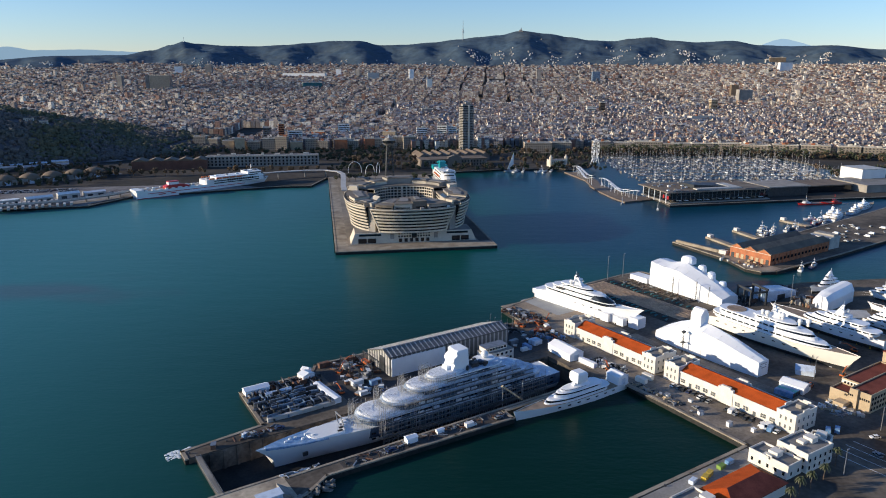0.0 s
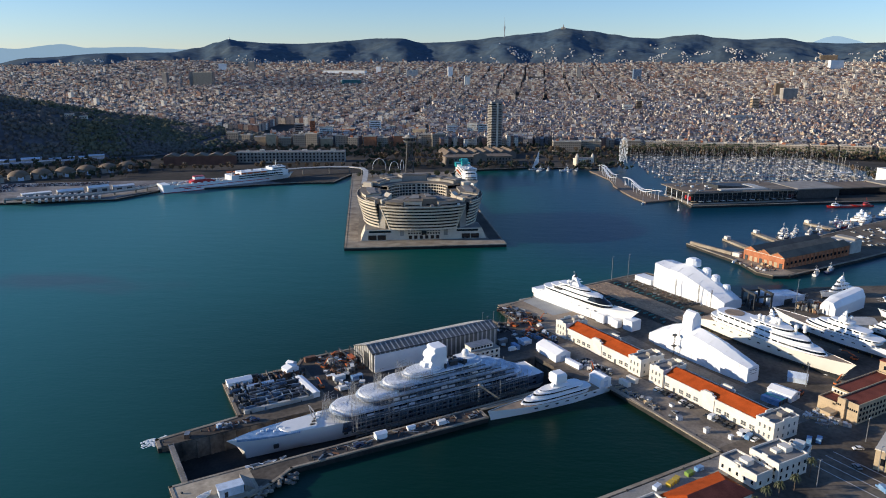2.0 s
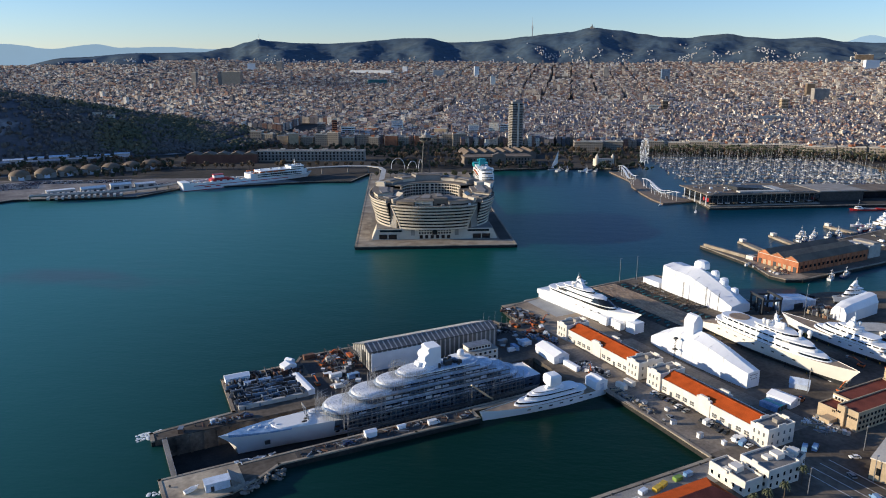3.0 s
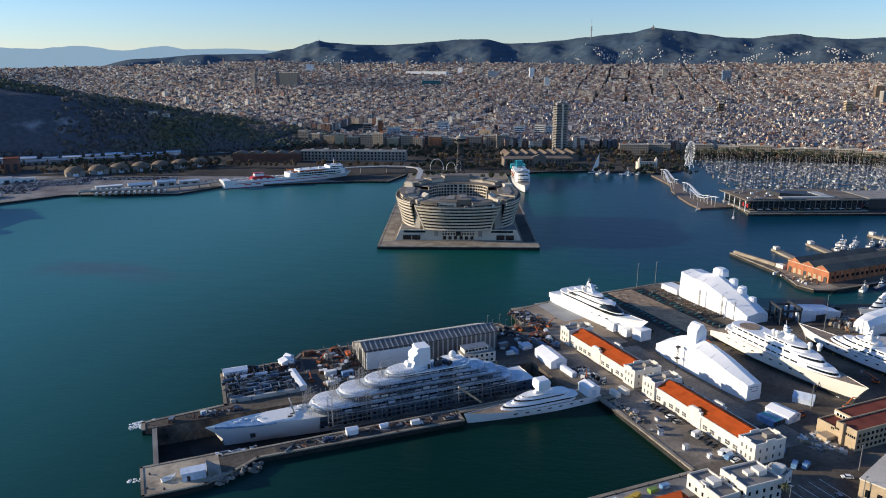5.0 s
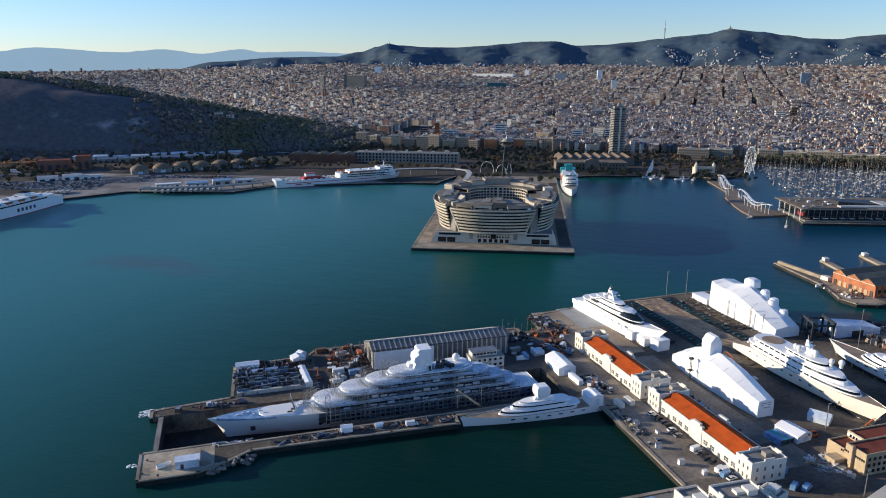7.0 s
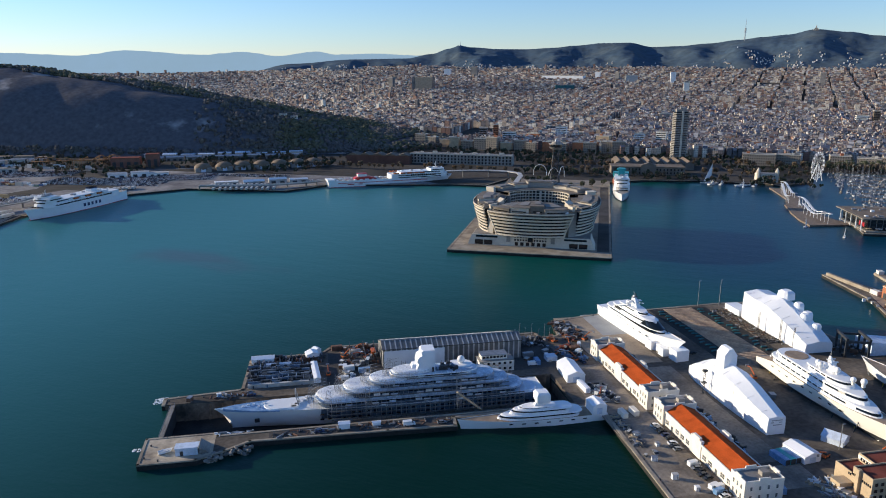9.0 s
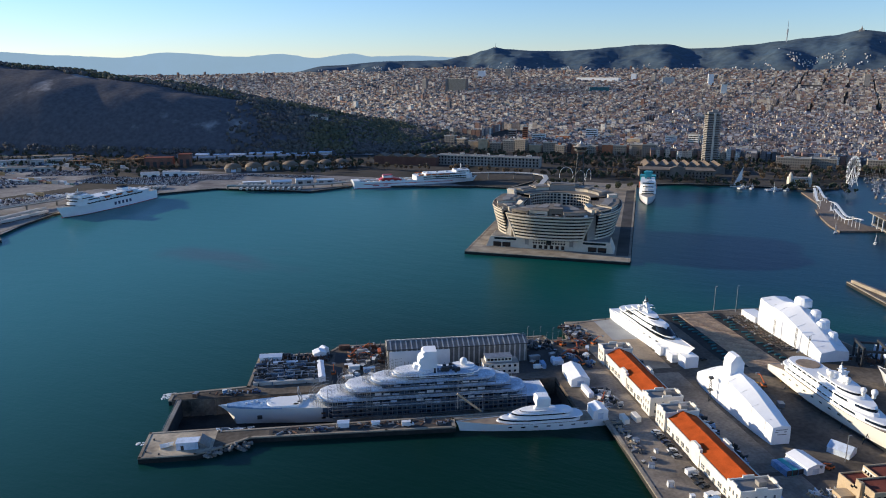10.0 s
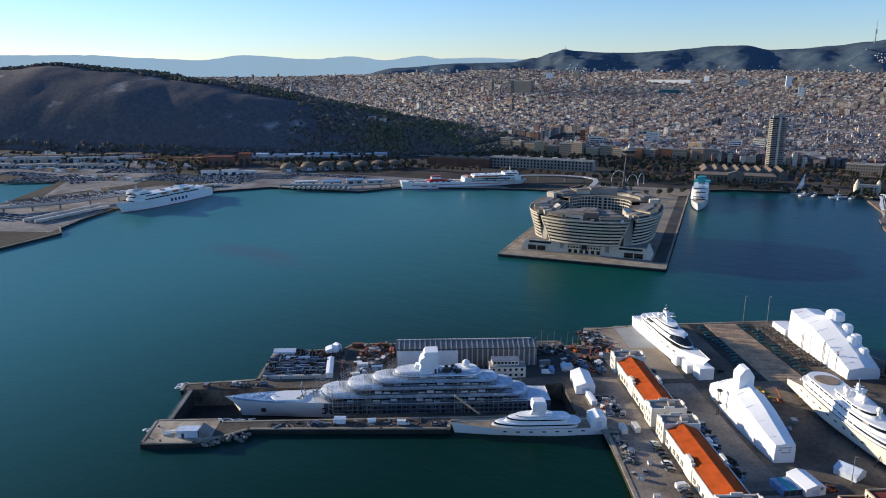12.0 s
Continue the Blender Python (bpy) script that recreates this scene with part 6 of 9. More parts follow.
ct_ = thing("covered_boat", at(322, 12, Q, 3), "boat under a rounded white plastic cover", "wrapped boat")
bm = bmesh.new()
rings = []
for x, h, w in ((-17, 9, 5), (-10, 11, 6), (5, 12, 6), (17, 13, 5.5)):
    rings.append([(x, -w, 0), (x, -w, h * 0.6), (x, -w * 0.6, h * 0.95), (x, 0, h), (x, w * 0.6, h * 0.95), (x, w, h * 0.6), (x, w, 0)])
loft(bm, rings)
part("plastic_cover", bm, WRAP, ct_)
for u, v, L, a, lb in ((345, 30, 32, 170, "white motor yacht laid up by the far quay"), (300, -30, 38, 95, "white motor yacht on cradles"), (330, -24, 34, 95, "white motor yacht with grey covers"), (358, -10, 30, 100, "small white motor yacht ashore")):
    yacht(at(u, v, 4.2, a), L, L * 0.2, TIERS3, lb, fb=2.8, rake=3, draft=1.8, domes=0, boot=DARK)
    cr = thing("boat_cradle", at(u, v, Q, a), "steel cradle under a laid-up yacht", "cradle", "boat cradles")
    boxes("beam", [(x, 0, 0, 1.0, L * 0.16, 1.2) for x in (-L * 0.25, 0, L * 0.2)], RUST, cr)
gable_tent("storage_tent", at(296, -12, Q, 60), 14, 22, 5, 7, CORRL, "pale grey flat-topped boat tent")
for m_, n_, L_ in ((at(220.5, -10, Q, -90), 9, 95), (at(266, -14, Q, 90), 7, 72), (at(174.5, 90, Q, -90), 7, 92)):
    cr = thing("keel_blocks", m_, "row of keel blocks under a yacht ashore", "keel blocks")
    for i in range(n_):
        boxes("block", [(-L_ * 0.4 + i * L_ * 0.72 / n_, 0, 0, 1.4, 2.0, 1.2)], RUST, cr)
        for sd in (-1, 1):
            boxes("prop", [(-L_ * 0.4 + i * L_ * 0.72 / n_, sd * 4.2, 0, 0.5, 0.5, 2.4)], YELLOW, cr)


# ---- houses at the near end of the quay ----
def white_house(m, sx, sy, h, label, rows=2, hutx=0.2):
    w = thing("quay_house", m, label, "building")
    boxes("wall", [(0, 0, 0, sx, sy, h)], PLASTER, w)
    boxes("flat_roof", [(0, 0, h, sx - 0.8, sy - 0.8, 0.1)], GREYROOF, w)
    bm = bmesh.new()
    for px, py, wx, wy in ((0, -sy / 2 + 0.2, sx, 0.45), (0, sy / 2 - 0.2, sx, 0.45), (-sx / 2 + 0.2, 0, 0.45, sy), (sx / 2 - 0.2, 0, 0.45, sy)):
        box(bm, px, py, h, wx, wy, 0.9)
    for px in (-sx / 2, sx / 2):
        box(bm, px * 0.96, 0, h + 0.9, 0.45, 2.6, 0.8)
    part("parapet", bm, PLASTER, w)
    boxes("roof_hut", [(sx * hutx, 0, h + 0.1, 4, 4, 2.2), (sx * hutx - 4, 1, h + 0.1, 3, 3, 1.2)], PLASTER, w)
    for r in range(rows):
        z = 1.4 + r * (h - 1.2) / rows
        n = max(2, int(sx / 3.2))
        for i in range(n):
            x = -sx / 2 + (i + 0.5) * sx / n
            for sd in (-1, 1):
                boxes("window", [(x, sd * (sy / 2 + 0.02), z, 0.9, 0.2, 1.5)], GLASS, w)
        n = max(2, int(sy / 3.2))
        for i in range(n):
            y = -sy / 2 + (i + 0.5) * sy / n
            for sd in (-1, 1):
                boxes("window", [(sd * (sx / 2 + 0.02), y, z, 0.2, 0.9, 1.5)], GLASS, w)
    return w


white_house(at(117, -89, Q, -2), 17, 13.5, 7.6, "two-storey white plaster house with a parapet roof")
white_house(at(102.5, -85.5, Q), 9.5, 17, 5.2, "low white plaster house with a roof terrace", 1, 0.0)
white_house(at(133, -87, Q, 20), 7, 8, 4.4, "small pale gatehouse with a flat roof", 1, 0.0)
lr = thing("roofed_hall", at(73, -91.5, Q), "low hall with an orange tiled hip roof", "building")
boxes("wall", [(0, 0, 0, 31, 15, 4.6)], PLASTER, lr)
for sd in (-1, 1):
    bm = bmesh.new()
    loft(bm, [[(x0, sd * 8.0, 4.6), (x1, 0, 7.4), (x1, 0, 7.7), (x0, sd * 8.0, 4.9)] for x0, x1 in ((-16.2, -10), (16.2, 10))])
    # lit slope orange, the other a dull red with its shade painted in
    part("roof", bm, REDROOF if sd > 0 else DULLRED, lr)
for sd in (-1, 1):
    bm = bmesh.new()
    loft(bm, [[(sd * 16.2, -8.0, 4.6), (sd * 16.2, 8.0, 4.6)], [(sd * 10, -0.05, 7.5), (sd * 10, 0.05, 7.5)], [(sd * 16.0, -8.0, 4.4), (sd * 16.0, 8.0, 4.4)]], close=False, caps=False)
    part("hip", bm, REDROOF, lr)
white_house(at(50, -90, Q), 13, 16, 5.0, "low white store with a dark flat roof", 1, 0.3)
for u, v, p in ((84, -74.5, GREEN), (76, -75, YELLOW), (90, -74, BLUETARP), (66, -75, BLUECOVER), (72, -76, YELLOW)):
    crate(at(u, v, Q, random.uniform(-10, 30)), 3.6, 2.0, 1.6, p, "brightly painted waste skip on the quay", "waste_skip", False)
# ochre buildings by the gate road
ob1 = thing("ochre_building", at(180, -64.5, Q), "ochre plaster workshop with dull red flat roofs", "building")
for x0, x1, y0, y1, h in ((0, 46, -18.8, -9.0, 8.8), (0, 10.0, -9.0, 0, 5.8), (10.0, 46, -9.0, 0, 8.2)):
    cx, cy, sx, sy = (x0 + x1) / 2, (y0 + y1) / 2, x1 - x0, y1 - y0
    boxes("wall", [(cx, cy, 0, sx - 0.01, sy - 0.01, h)], PLASTER if x0 and y1 == 0 else OCHRE, ob1)
    boxes("roof", [(cx, cy, h, sx - 0.9, sy - 0.9, 0.15)], DULLRED, ob1)
    bm = bmesh.new()
    for px, py, wx, wy in ((cx, y0 + 0.2, sx - 0.02, 0.4), (cx, y1 - 0.2, sx - 0.02, 0.4), (x0 + 0.2, cy, 0.4, sy - 0.8), (x1 - 0.2, cy, 0.4, sy - 0.8)):
        box(bm, px, py, h, wx, wy, 0.7)
    part("parapet", bm, OCHRE, ob1)
boxes("stair_tower", [(-0.6, -12.6, 0, 1.4, 1.5, 10.2)], OCHRE, ob1)
for i in range(5):
    boxes("upper_window", [(9.95, -7.8 + i * 1.5, 6.3, 0.2, 0.9, 1.3)], GLASS, ob1)
    boxes("window", [(-0.05, -18.0 + i * 0.95, 5.6, 0.2, 0.6, 1.0)], GLASS, ob1)
    boxes("window", [(-0.05, -10.5 + i * 0.8, 5.0 if i > 2 else 5.8, 0.2, 0.5, 0.9)], GLASS, ob1)
for r in range(3):
    for i in range(17):
        boxes("window", [(1.8 + i * 2.6, -18.85, 1.2 + r * 2.6, 1.2, 0.2, 1.3)], GLASS, ob1)
boxes("lean_to", [(-3.0, -7.5, 0, 5.6, 5.0, 3.0)], OCHRE, ob1, "low yellowish lean-to store")
for i in range(9):
    crate(at(174.5 + 0.5 * (i % 3), -70 - i * 1.6, Q, 5 * i), 2.2, 1.4, 1.2 + 0.3 * (i % 2), CORRL if i % 3 else OCHRE, "pale stacked pallets beside the ochre workshop")
ob2 = thing("ochre_building", at(240, -76, Q), "taller ochre plaster building beside the workshop", "building")
boxes("wall", [(0, 0, 0, 26, 22, 14)], OCHRE, ob2)
boxes("roof", [(0, 0, 14, 26.6, 22.6, 0.4)], DULLRED, ob2)
for r in range(3):
    for i in range(5):
        boxes("window", [(-13.05, -8 + i * 4, 2 + r * 4.0, 0.2, 1.4, 2.0)], GLASS, ob2)
ob3 = thing("ochre_building", at(166, -112, Q, 18), "low ochre gate building with an arched door", "building")
boxes("wall", [(0, 0, 0, 26, 18, 8.5)], OCHRE, ob3)
boxes("roof", [(0, 0, 8.5, 26.6, 18.6, 0.5)], STONE, ob3)
for i in range(4):
    boxes("window", [(-13.05, -6 + i * 4, 2.4, 0.2, 1.6, 3.0)], GLASS, ob3)
# gate road with lane lines
rd = boxes("road", [(142, -118, Q - 0.3, 26, 74, 0.34), (165, -93, Q - 0.3, 30, 12, 0.345)], ASPH)
rd.matrix_basis = YARD
structure(rd, "dark asphalt gate road", "road")
for k in range(4):
    ln = boxes("trim", [(133 + k * 5.5, -122, Q + 0.04, 0.25, 60, 0.012)], WHITE)
    ln.matrix_basis = YARD
    structure(ln, "white painted lane line", "road marking")
random.seed(44)
for u, v in ((100, -102), (92.5, -102), (123.5, -98.7), (110, -101.5), (84, -103.5)):
    m = at(u, v, Q) @ Matrix.Diagonal((0.6, 0.6, 0.95, 1))
    palm(m, random.uniform(6, 8), "short palm tree beside the white quay house")
random.seed(45)

# ---- round office building on its pier ----
bm = bmesh.new()
prism(bm, [(-71.5, 0), (71.5, 0), (71.5, 440), (-71.5, 440)], -6, Q + 0.1)
ob = part("pier", bm, TAN)
ob.matrix_basis = PIER
structure(ob, "broad concrete pier", "pier")
kerb_line("quay_edge", [(-71, 425), (-71, 0.5), (71, 0.5), (71, 425)], PIER, z=Q + 0.1)
office = thing("office_building", PIER @ pose(0, 82, Q), "round sand-coloured office building with white bands over dark window rows", "building")


def ring_at(a, z, inner=False):
    """A place on the round building's outline at an angle from its front, leaning outwards with height."""
    k = 0.92 + 0.085 * smooth01((z - 9) / 25)
    A, B = (43, 47) if inner else (60 * k, 68 * k)
    sa, ca = math.sin(radians(a)), math.cos(radians(a))
    return (A * math.copysign(abs(sa) ** 0.82, sa), -B * math.copysign(abs(ca) ** 0.82, ca))


def ring_piece(bm, a0, a1, z0, z1, depth, shrink=0.0, n=None, plumb=None):
    n = n or max(2, int((a1 - a0) / 5))
    rings = []
    for i in range(n + 1):
        a = a0 + (a1 - a0) * i / n
        lo, hi = Vector((*ring_at(a, plumb or z0), 0)), Vector((*ring_at(a, plumb or z1), 0))
        nl, nh = lo.normalized(), hi.normalized()
        lo, hi = lo - nl * shrink, hi - nh * shrink
        il, ih = lo - nl * depth, hi - nh * depth
        rings.append([(lo.x, lo.y, z0), (hi.x, hi.y, z1), (ih.x, ih.y, z1), (il.x, il.y, z0)])
    loft(bm, rings)


WINGS = (("front_wing", -37, 35, 31.5), ("side_wing", -112, -43, 33.5), ("side_wing", 42, 112, 33.5), ("rear_wing", 116, 244, 37.0))
for name, a0, a1, top in WINGS:
    # the front wing widens upwards between two slanted slits
    lean = 6.5 if name == "front_wing" else 0.0
    deep_ = {"front_wing": 47.0, "rear_wing": 29.0}.get(name, 27.0)
    bm = bmesh.new()
    ring_piece(bm, a0 + 0.4 + lean, a1 - 0.4 - lean, 9.5, top - 0.6, deep_ - 7.0, 0.9)
    wing = part(name, bm, GLASS, office, "dark glazed storeys of the round building")
    zz = 10.0
    while zz < top - 1.0:
        cut_ = lean * (1 - (zz - 10) / (top - 11))
        bm = bmesh.new()
        ring_piece(bm, a0 + cut_, a1 - cut_, zz, zz + 1.5, 1.6)
        part("stone_band", bm, OFFICESTONE, wing, "sand-coloured stone band")
        bm = bmesh.new()
        ring_piece(bm, a0 + cut_ + 0.3, a1 - cut_ - 0.3, zz - 0.25, zz, 2.2, 0.2)
        part("band_soffit", bm, STONE2, wing)
        zz += 3.02
    if lean:
        for e, sg in ((a0, 1), (a1, -1)):
            bm = bmesh.new()
            n = 8
            rings = []
            for k in range(n + 1):
                z = 9.6 + (top - 10.2) * k / n
                a = e + sg * lean * (1 - k / n)
                p, q = Vector((*ring_at(a, z), 0)) * 1.004, Vector((*ring_at(a + sg * 1.3, z), 0)) * 1.004
                rings.append([(p.x, p.y, z), (q.x, q.y, z), (q.x * 0.93, q.y * 0.93, z), (p.x * 0.93, p.y * 0.93, z)])
            loft(bm, rings)
            part("slanted_pier", bm, OFFICESTONE, wing, "slanted stone edge of the front wing")
    bm = bmesh.new()
    ring_piece(bm, a0 - 0.3, a1 + 0.3, top - 0.9, top, deep_ + 1.7, -0.5)
    part("roof_slab", bm, ROOFSTONE, wing, "grey-brown roof with a stone rim")
    bm = bmesh.new()
    ring_piece(bm, a0, a1, top, top + 0.9, 0.5, -0.4)
    part("parapet", bm, OFFICESTONE, wing)
    # inner court front with its rows of windows
    bm = bmesh.new()
    ring_piece(bm, a0, a1, 9.5, top - 0.9, 0.8, deep_ + 0.6, plumb=34)
    part("court_wall", bm, OFFICESTONE, wing)
    for k in range(7):
        n = int((a1 - a0) / 5.2)
        for i in range(n):
            a = a0 + (i + 0.5) * (a1 - a0) / n
            bm = bmesh.new()
            z0 = top - 3.4 - k * 3.0
            ring_piece(bm, a - 1.75, a + 1.75, z0, z0 + 1.9, 0.6, deep_ + 1.1, 1, plumb=34)
            part("court_window", bm, GLASS, wing)
bm = bmesh.new()
prism(bm, [(33 * math.sin(math.pi * i / 20), 36 * math.cos(math.pi * i / 20)) for i in range(40)], 8, 24)
part("court_roof", bm, ROOFSTONE, office, "grey roof over the inner court")
for name, a0, a1, z0, z1, ins, dep, m in (("roof_house", -34, -16, 31.5, 35.2, 5, 34, ROOFSTONE), ("roof_house", -15.5, -1, 31.5, 36.2, 7, 36, OFFICESTONE), ("roof_house", -0.5, 9, 31.5, 37.8, 10, 26, ROOFSTONE), ("roof_house", 9.5, 31, 31.5, 35.6, 5, 34, STONE2), ("roof_house", -104, -84, 33.5, 36.0, 3, 19, STONE2), ("roof_house", -83, -64, 33.5, 37.6, 4, 17, OFFICESTONE), ("roof_house", -63, -46, 33.5, 35.4, 3, 18, STONE2),
                                ("roof_house", 46, 62, 33.5, 35.8, 3, 18, STONE2), ("roof_house", 63, 84, 33.5, 37.4, 3, 18, OFFICESTONE), ("roof_house", 85, 106, 33.5, 36.0, 3, 18, STONE2), ("roof_house", 121, 148, 37, 39.4, 3, 17, STONE2), ("roof_house", 149, 168, 37, 40.0, 2, 17, OFFICESTONE), ("roof_house", 169, 194, 37, 42.6, 3, 15, STONE2), ("roof_house", 195, 214, 37, 40.0, 2, 17, OFFICESTONE),
                                ("roof_house", 215, 241, 37, 39.2, 3, 17, STONE2), ("lift_tower", -40.8, -38.4, 9, 36.5, 5, 9, OFFICESTONE), ("lift_tower", 36.8, 40.5, 9, 37, 6, 8, OFFICESTONE), ("lift_tower", -116, -110, 20, 40, 3, 9, OFFICESTONE), ("lift_tower", 108, 117, 20, 39, 3, 9, OFFICESTONE)):
    bm = bmesh.new()
    ring_piece(bm, a0, a1, z0, z1, dep, ins)
    h = part(name, bm, m, office)
    if name == "roof_house":
        bm = bmesh.new()
        ring_piece(bm, a0 + 1.5, a1 - 1.5, z0 + 0.8, z0 + 1.7, 0.3, ins - 0.2)
        part("window_strip", bm, GLASS, h)
        bm = bmesh.new()
        ring_piece(bm, a0 - 0.6, a1 + 0.6, z1, z1 + 0.35, dep + 1.2, ins - 0.6)
        part("roof_plate", bm, ROOFSTONE, h)
        bm = bmesh.new()
        ring_piece(bm, a0 + 2.0, a1 - 2.0, z1 + 0.35, z1 + 1.0, dep * 0.45, ins + dep * 0.3)
        part("roof_step", bm, GREYROOF, h)
# recessed blocks that join the wings behind the slits
for a0, a1, top in ((-45, -35, 32.2), (33, 44, 32.2), (-118, -110, 33.0), (110, 118, 33.0)):
    bm = bmesh.new()
    ring_piece(bm, a0, a1, 9.5, top, 26, 6.0, plumb=34)
    lk = part("link_block", bm, STONE2, office)
    bm = bmesh.new()
    ring_piece(bm, a0, a1, top, top + 0.4, 26.5, 5.8, plumb=34)
    part("roof_plate", bm, ROOFSTONE, lk)
# sloping glazed roofs beside the front wing
for a0, a1 in ((-62, -47), (47, 60)):
    bm = bmesh.new()
    rings = []
    for i in range(5):
        a = a0 + (a1 - a0) * i / 4
        p = Vector((*ring_at(a, 33), 0))
        o, q = p * 0.72, p * 0.60
        rings.append([(o.x, o.y, 33.4), (o.x, o.y, 34.2), (q.x, q.y, 38.5), (q.x, q.y, 33.4)])
    loft(bm, rings)
    part("sloped_roof", bm, OFFICESTONE, office, "sloping stone roof light")
random.seed(11)
for i in range(26):
    a = random.choice((random.uniform(-34, 33), random.uniform(-108, -48), random.uniform(50, 108), random.uniform(120, 240)))
    x, y = ring_at(a, 34)
    d = random.uniform(4, 13) / 64
    top = next(t for n, a0, a1, t in WINGS if a0 <= a <= a1 or n == "rear_wing")
    part("roof_unit", (lambda b: (box(b, x * (1 - d), y * (1 - d), top - 0.05, random.uniform(1.5, 4), random.uniform(1.5, 3), random.uniform(1.0, 2.0), a), b)[1])(bmesh.new()), random.choice((STEEL, WHITE, STONE2)), office)
# low front building on the quay
low = thing("low_office_wing", PIER @ pose(0, 25, Q), "low stone-clad quay building with slanted ends and square openings", "building")
for sgn in (-1, 1):
    bm = bmesh.new()
    loft(bm, [[(sgn * 17, 0, 0), (sgn * 57.5, 0, 0), (sgn * 53.5, 0.8, 9.6), (sgn * 17, 0.8, 9.6)], [(sgn * 17, 26, 0), (sgn * 57.5, 26, 0), (sgn * 53.5, 26, 9.6), (sgn * 17, 26, 9.6)]])
    w = part("wing_wall", bm, OFFICESTONE, low)
    bm = bmesh.new()
    box(bm, sgn * 35, 13.5, 9.6, 36, 22, 0.3)
    part("terrace", bm, GREYROOF, low)
    for u in (-47, -38.5):
        boxes("gate_opening", [(u * -sgn if sgn > 0 else u, 0.1, 0.6, 7.4, 0.8, 4.2)], GLASS, w, "large dark glazed opening")
    boxes("roof_glazing", [(sgn * 40, 1.0, 7.0, 20, 1.2, 1.8)], GLASS, w)
    boxes("stair_block", [(sgn * 20, 1.8, 0, 3.5, 3.0, 9.0)], STONE2, low)
bm = bmesh.new()
box(bm, 0, 14, 0, 34.2, 28, 10.5)
mid = part("centre_wall", bm, OFFICESTONE, low)
for r, (z, h, w, n) in enumerate(((0.8, 3.2, 2.9, 6), (5.2, 1.5, 1.5, 12), (7.9, 1.3, 1.3, 12))):
    for i in range(n):
        u = -15 + 30 * (i + 0.5) / n
        if r > 0 and abs(u) < 2.6:
            continue
        boxes("window", [(u, -0.05, z, w, 0.4, h)], GLASS, mid)
boxes("entrance_glass", [(0, -0.2, 4.4, 4.6, 0.8, 5.6)], GLASS, mid, "tall dark entrance glazing")
# pier furniture: fenders and lamps along the edge
bm = bmesh.new()
for i in range(14):
    box(bm, -66 + i * 10.1, -0.5, -1.0, 1.0, 0.8, 2.2)
for i in range(34):
    box(bm, 72.0, 8 + i * 10, -1.0, 0.8, 1.4, 2.4)
    box(bm, -72.0, 8 + i * 10, -1.0, 0.8, 1.4, 2.4)
ob = part("quay_fenders", bm, RUBBER)
ob.matrix_basis = PIER
tagged(ob, "black rubber fenders along the pier edge", "fenders", "", "stuff")
bm = bmesh.new()
box(bm, 0, 9.5, Q + 0.1, 140, 16, 0.06)
box(bm, -65, 205, Q + 0.1, 10, 370, 0.05)
ob = part("pavement", bm, QUAY)
ob.matrix_basis = PIER
structure(ob, "pale paved promenade along the pier edge", "pavement")
bm = bmesh.new()
box(bm, 64.5, 200, Q + 0.1, 10.5, 360, 0.07)
ob = part("road", bm, FORECOURT)
ob.matrix_basis = PIER
structure(ob, "dark service road on the pier", "road")

# cable-car tower on the pier
tower = thing("cable_car_tower", PIER @ pose(3.4, 287, Q), "tall lattice steel cable-car tower with a round top", "tower")
bm = bmesh.new()
for sx in (-1, 1):
    for sy in (-1, 1):
        bar(bm, (sx * 6.5, sy * 6.5, 0), (sx * 2.8, sy * 2.8, 62), 0.42)
part("leg", bm, DARK, tower)
bm = bmesh.new()
for k in range(14):
    z0, z1 = k * 62 / 14, (k + 1) * 62 / 14
    r0, r1 = 6.5 - 3.7 * z0 / 62, 6.5 - 3.7 * z1 / 62
    for (ax, ay), (bx, by) in (((-1, -1), (1, -1)), ((1, -1), (1, 1)), ((1, 1), (-1, 1)), ((-1, 1), (-1, -1))):
        bar(bm, (ax * r0, ay * r0, z0), (bx * r1, by * r1, z1), 0.17)
        bar(bm, (bx * r0, by * r0, z0), (ax * r1, ay * r1, z1), 0.17)
        bar(bm, (ax * r1, ay * r1, z1), (bx * r1, by * r1, z1), 0.16)
part("bracing", bm, DARK, tower)
bm = bmesh.new()
cyl(bm, 0, 0, 60.5, 63.0, 5.5, 8.5, 20)
cyl(bm, 0, 0, 66.5, 67.3, 9.0, 9.0, 20)
cyl(bm, 0, 0, 67.3, 70.0, 6.0, 4.5, 20)
part("platform", bm, STONE2, tower)
bm = bmesh.new()
cyl(bm, 0, 0, 63.0, 66.5, 7.2, 7.2, 20)
part("gallery_windows", bm, GLASS, tower)
bm = bmesh.new()
cyl(bm, 0, 0, 70, 74.5, 2.2, 0.3, 10)
part("spire", bm, STEEL, tower)

# white elevated bridge that curves along the pier
bm = bmesh.new()
pts = [Vector(p) for p in ((-270, 985), (-235, 1010), (-200, 1026), (-170, 1027), (-150, 1015), (-140, 990), (-134, 950), (-128, 905), (-123, 880))]
rings = []
for i, p in enumerate(pts):
    d = (pts[min(i + 1, len(pts) - 1)] - pts[max(i - 1, 0)]).normalized()
    nrm = Vector((-d.y, d.x))
    z = 11.5 - (1.5 * (i - 5) if i > 5 else 0)
    a, b = p + nrm * 3.4, p - nrm * 3.4
    rings.append([(a.x, a.y, z + 0.2), (a.x, a.y, z + 1.1), (b.x, b.y, z + 1.1), (b.x, b.y, z + 0.2)])
br = thing("elevated_bridge", pose(0, 0, 0), "white curved elevated bridge on slim piers", "bridge")
loft(bm, rings)
part("bridge_deck", bm, CORRL, br)
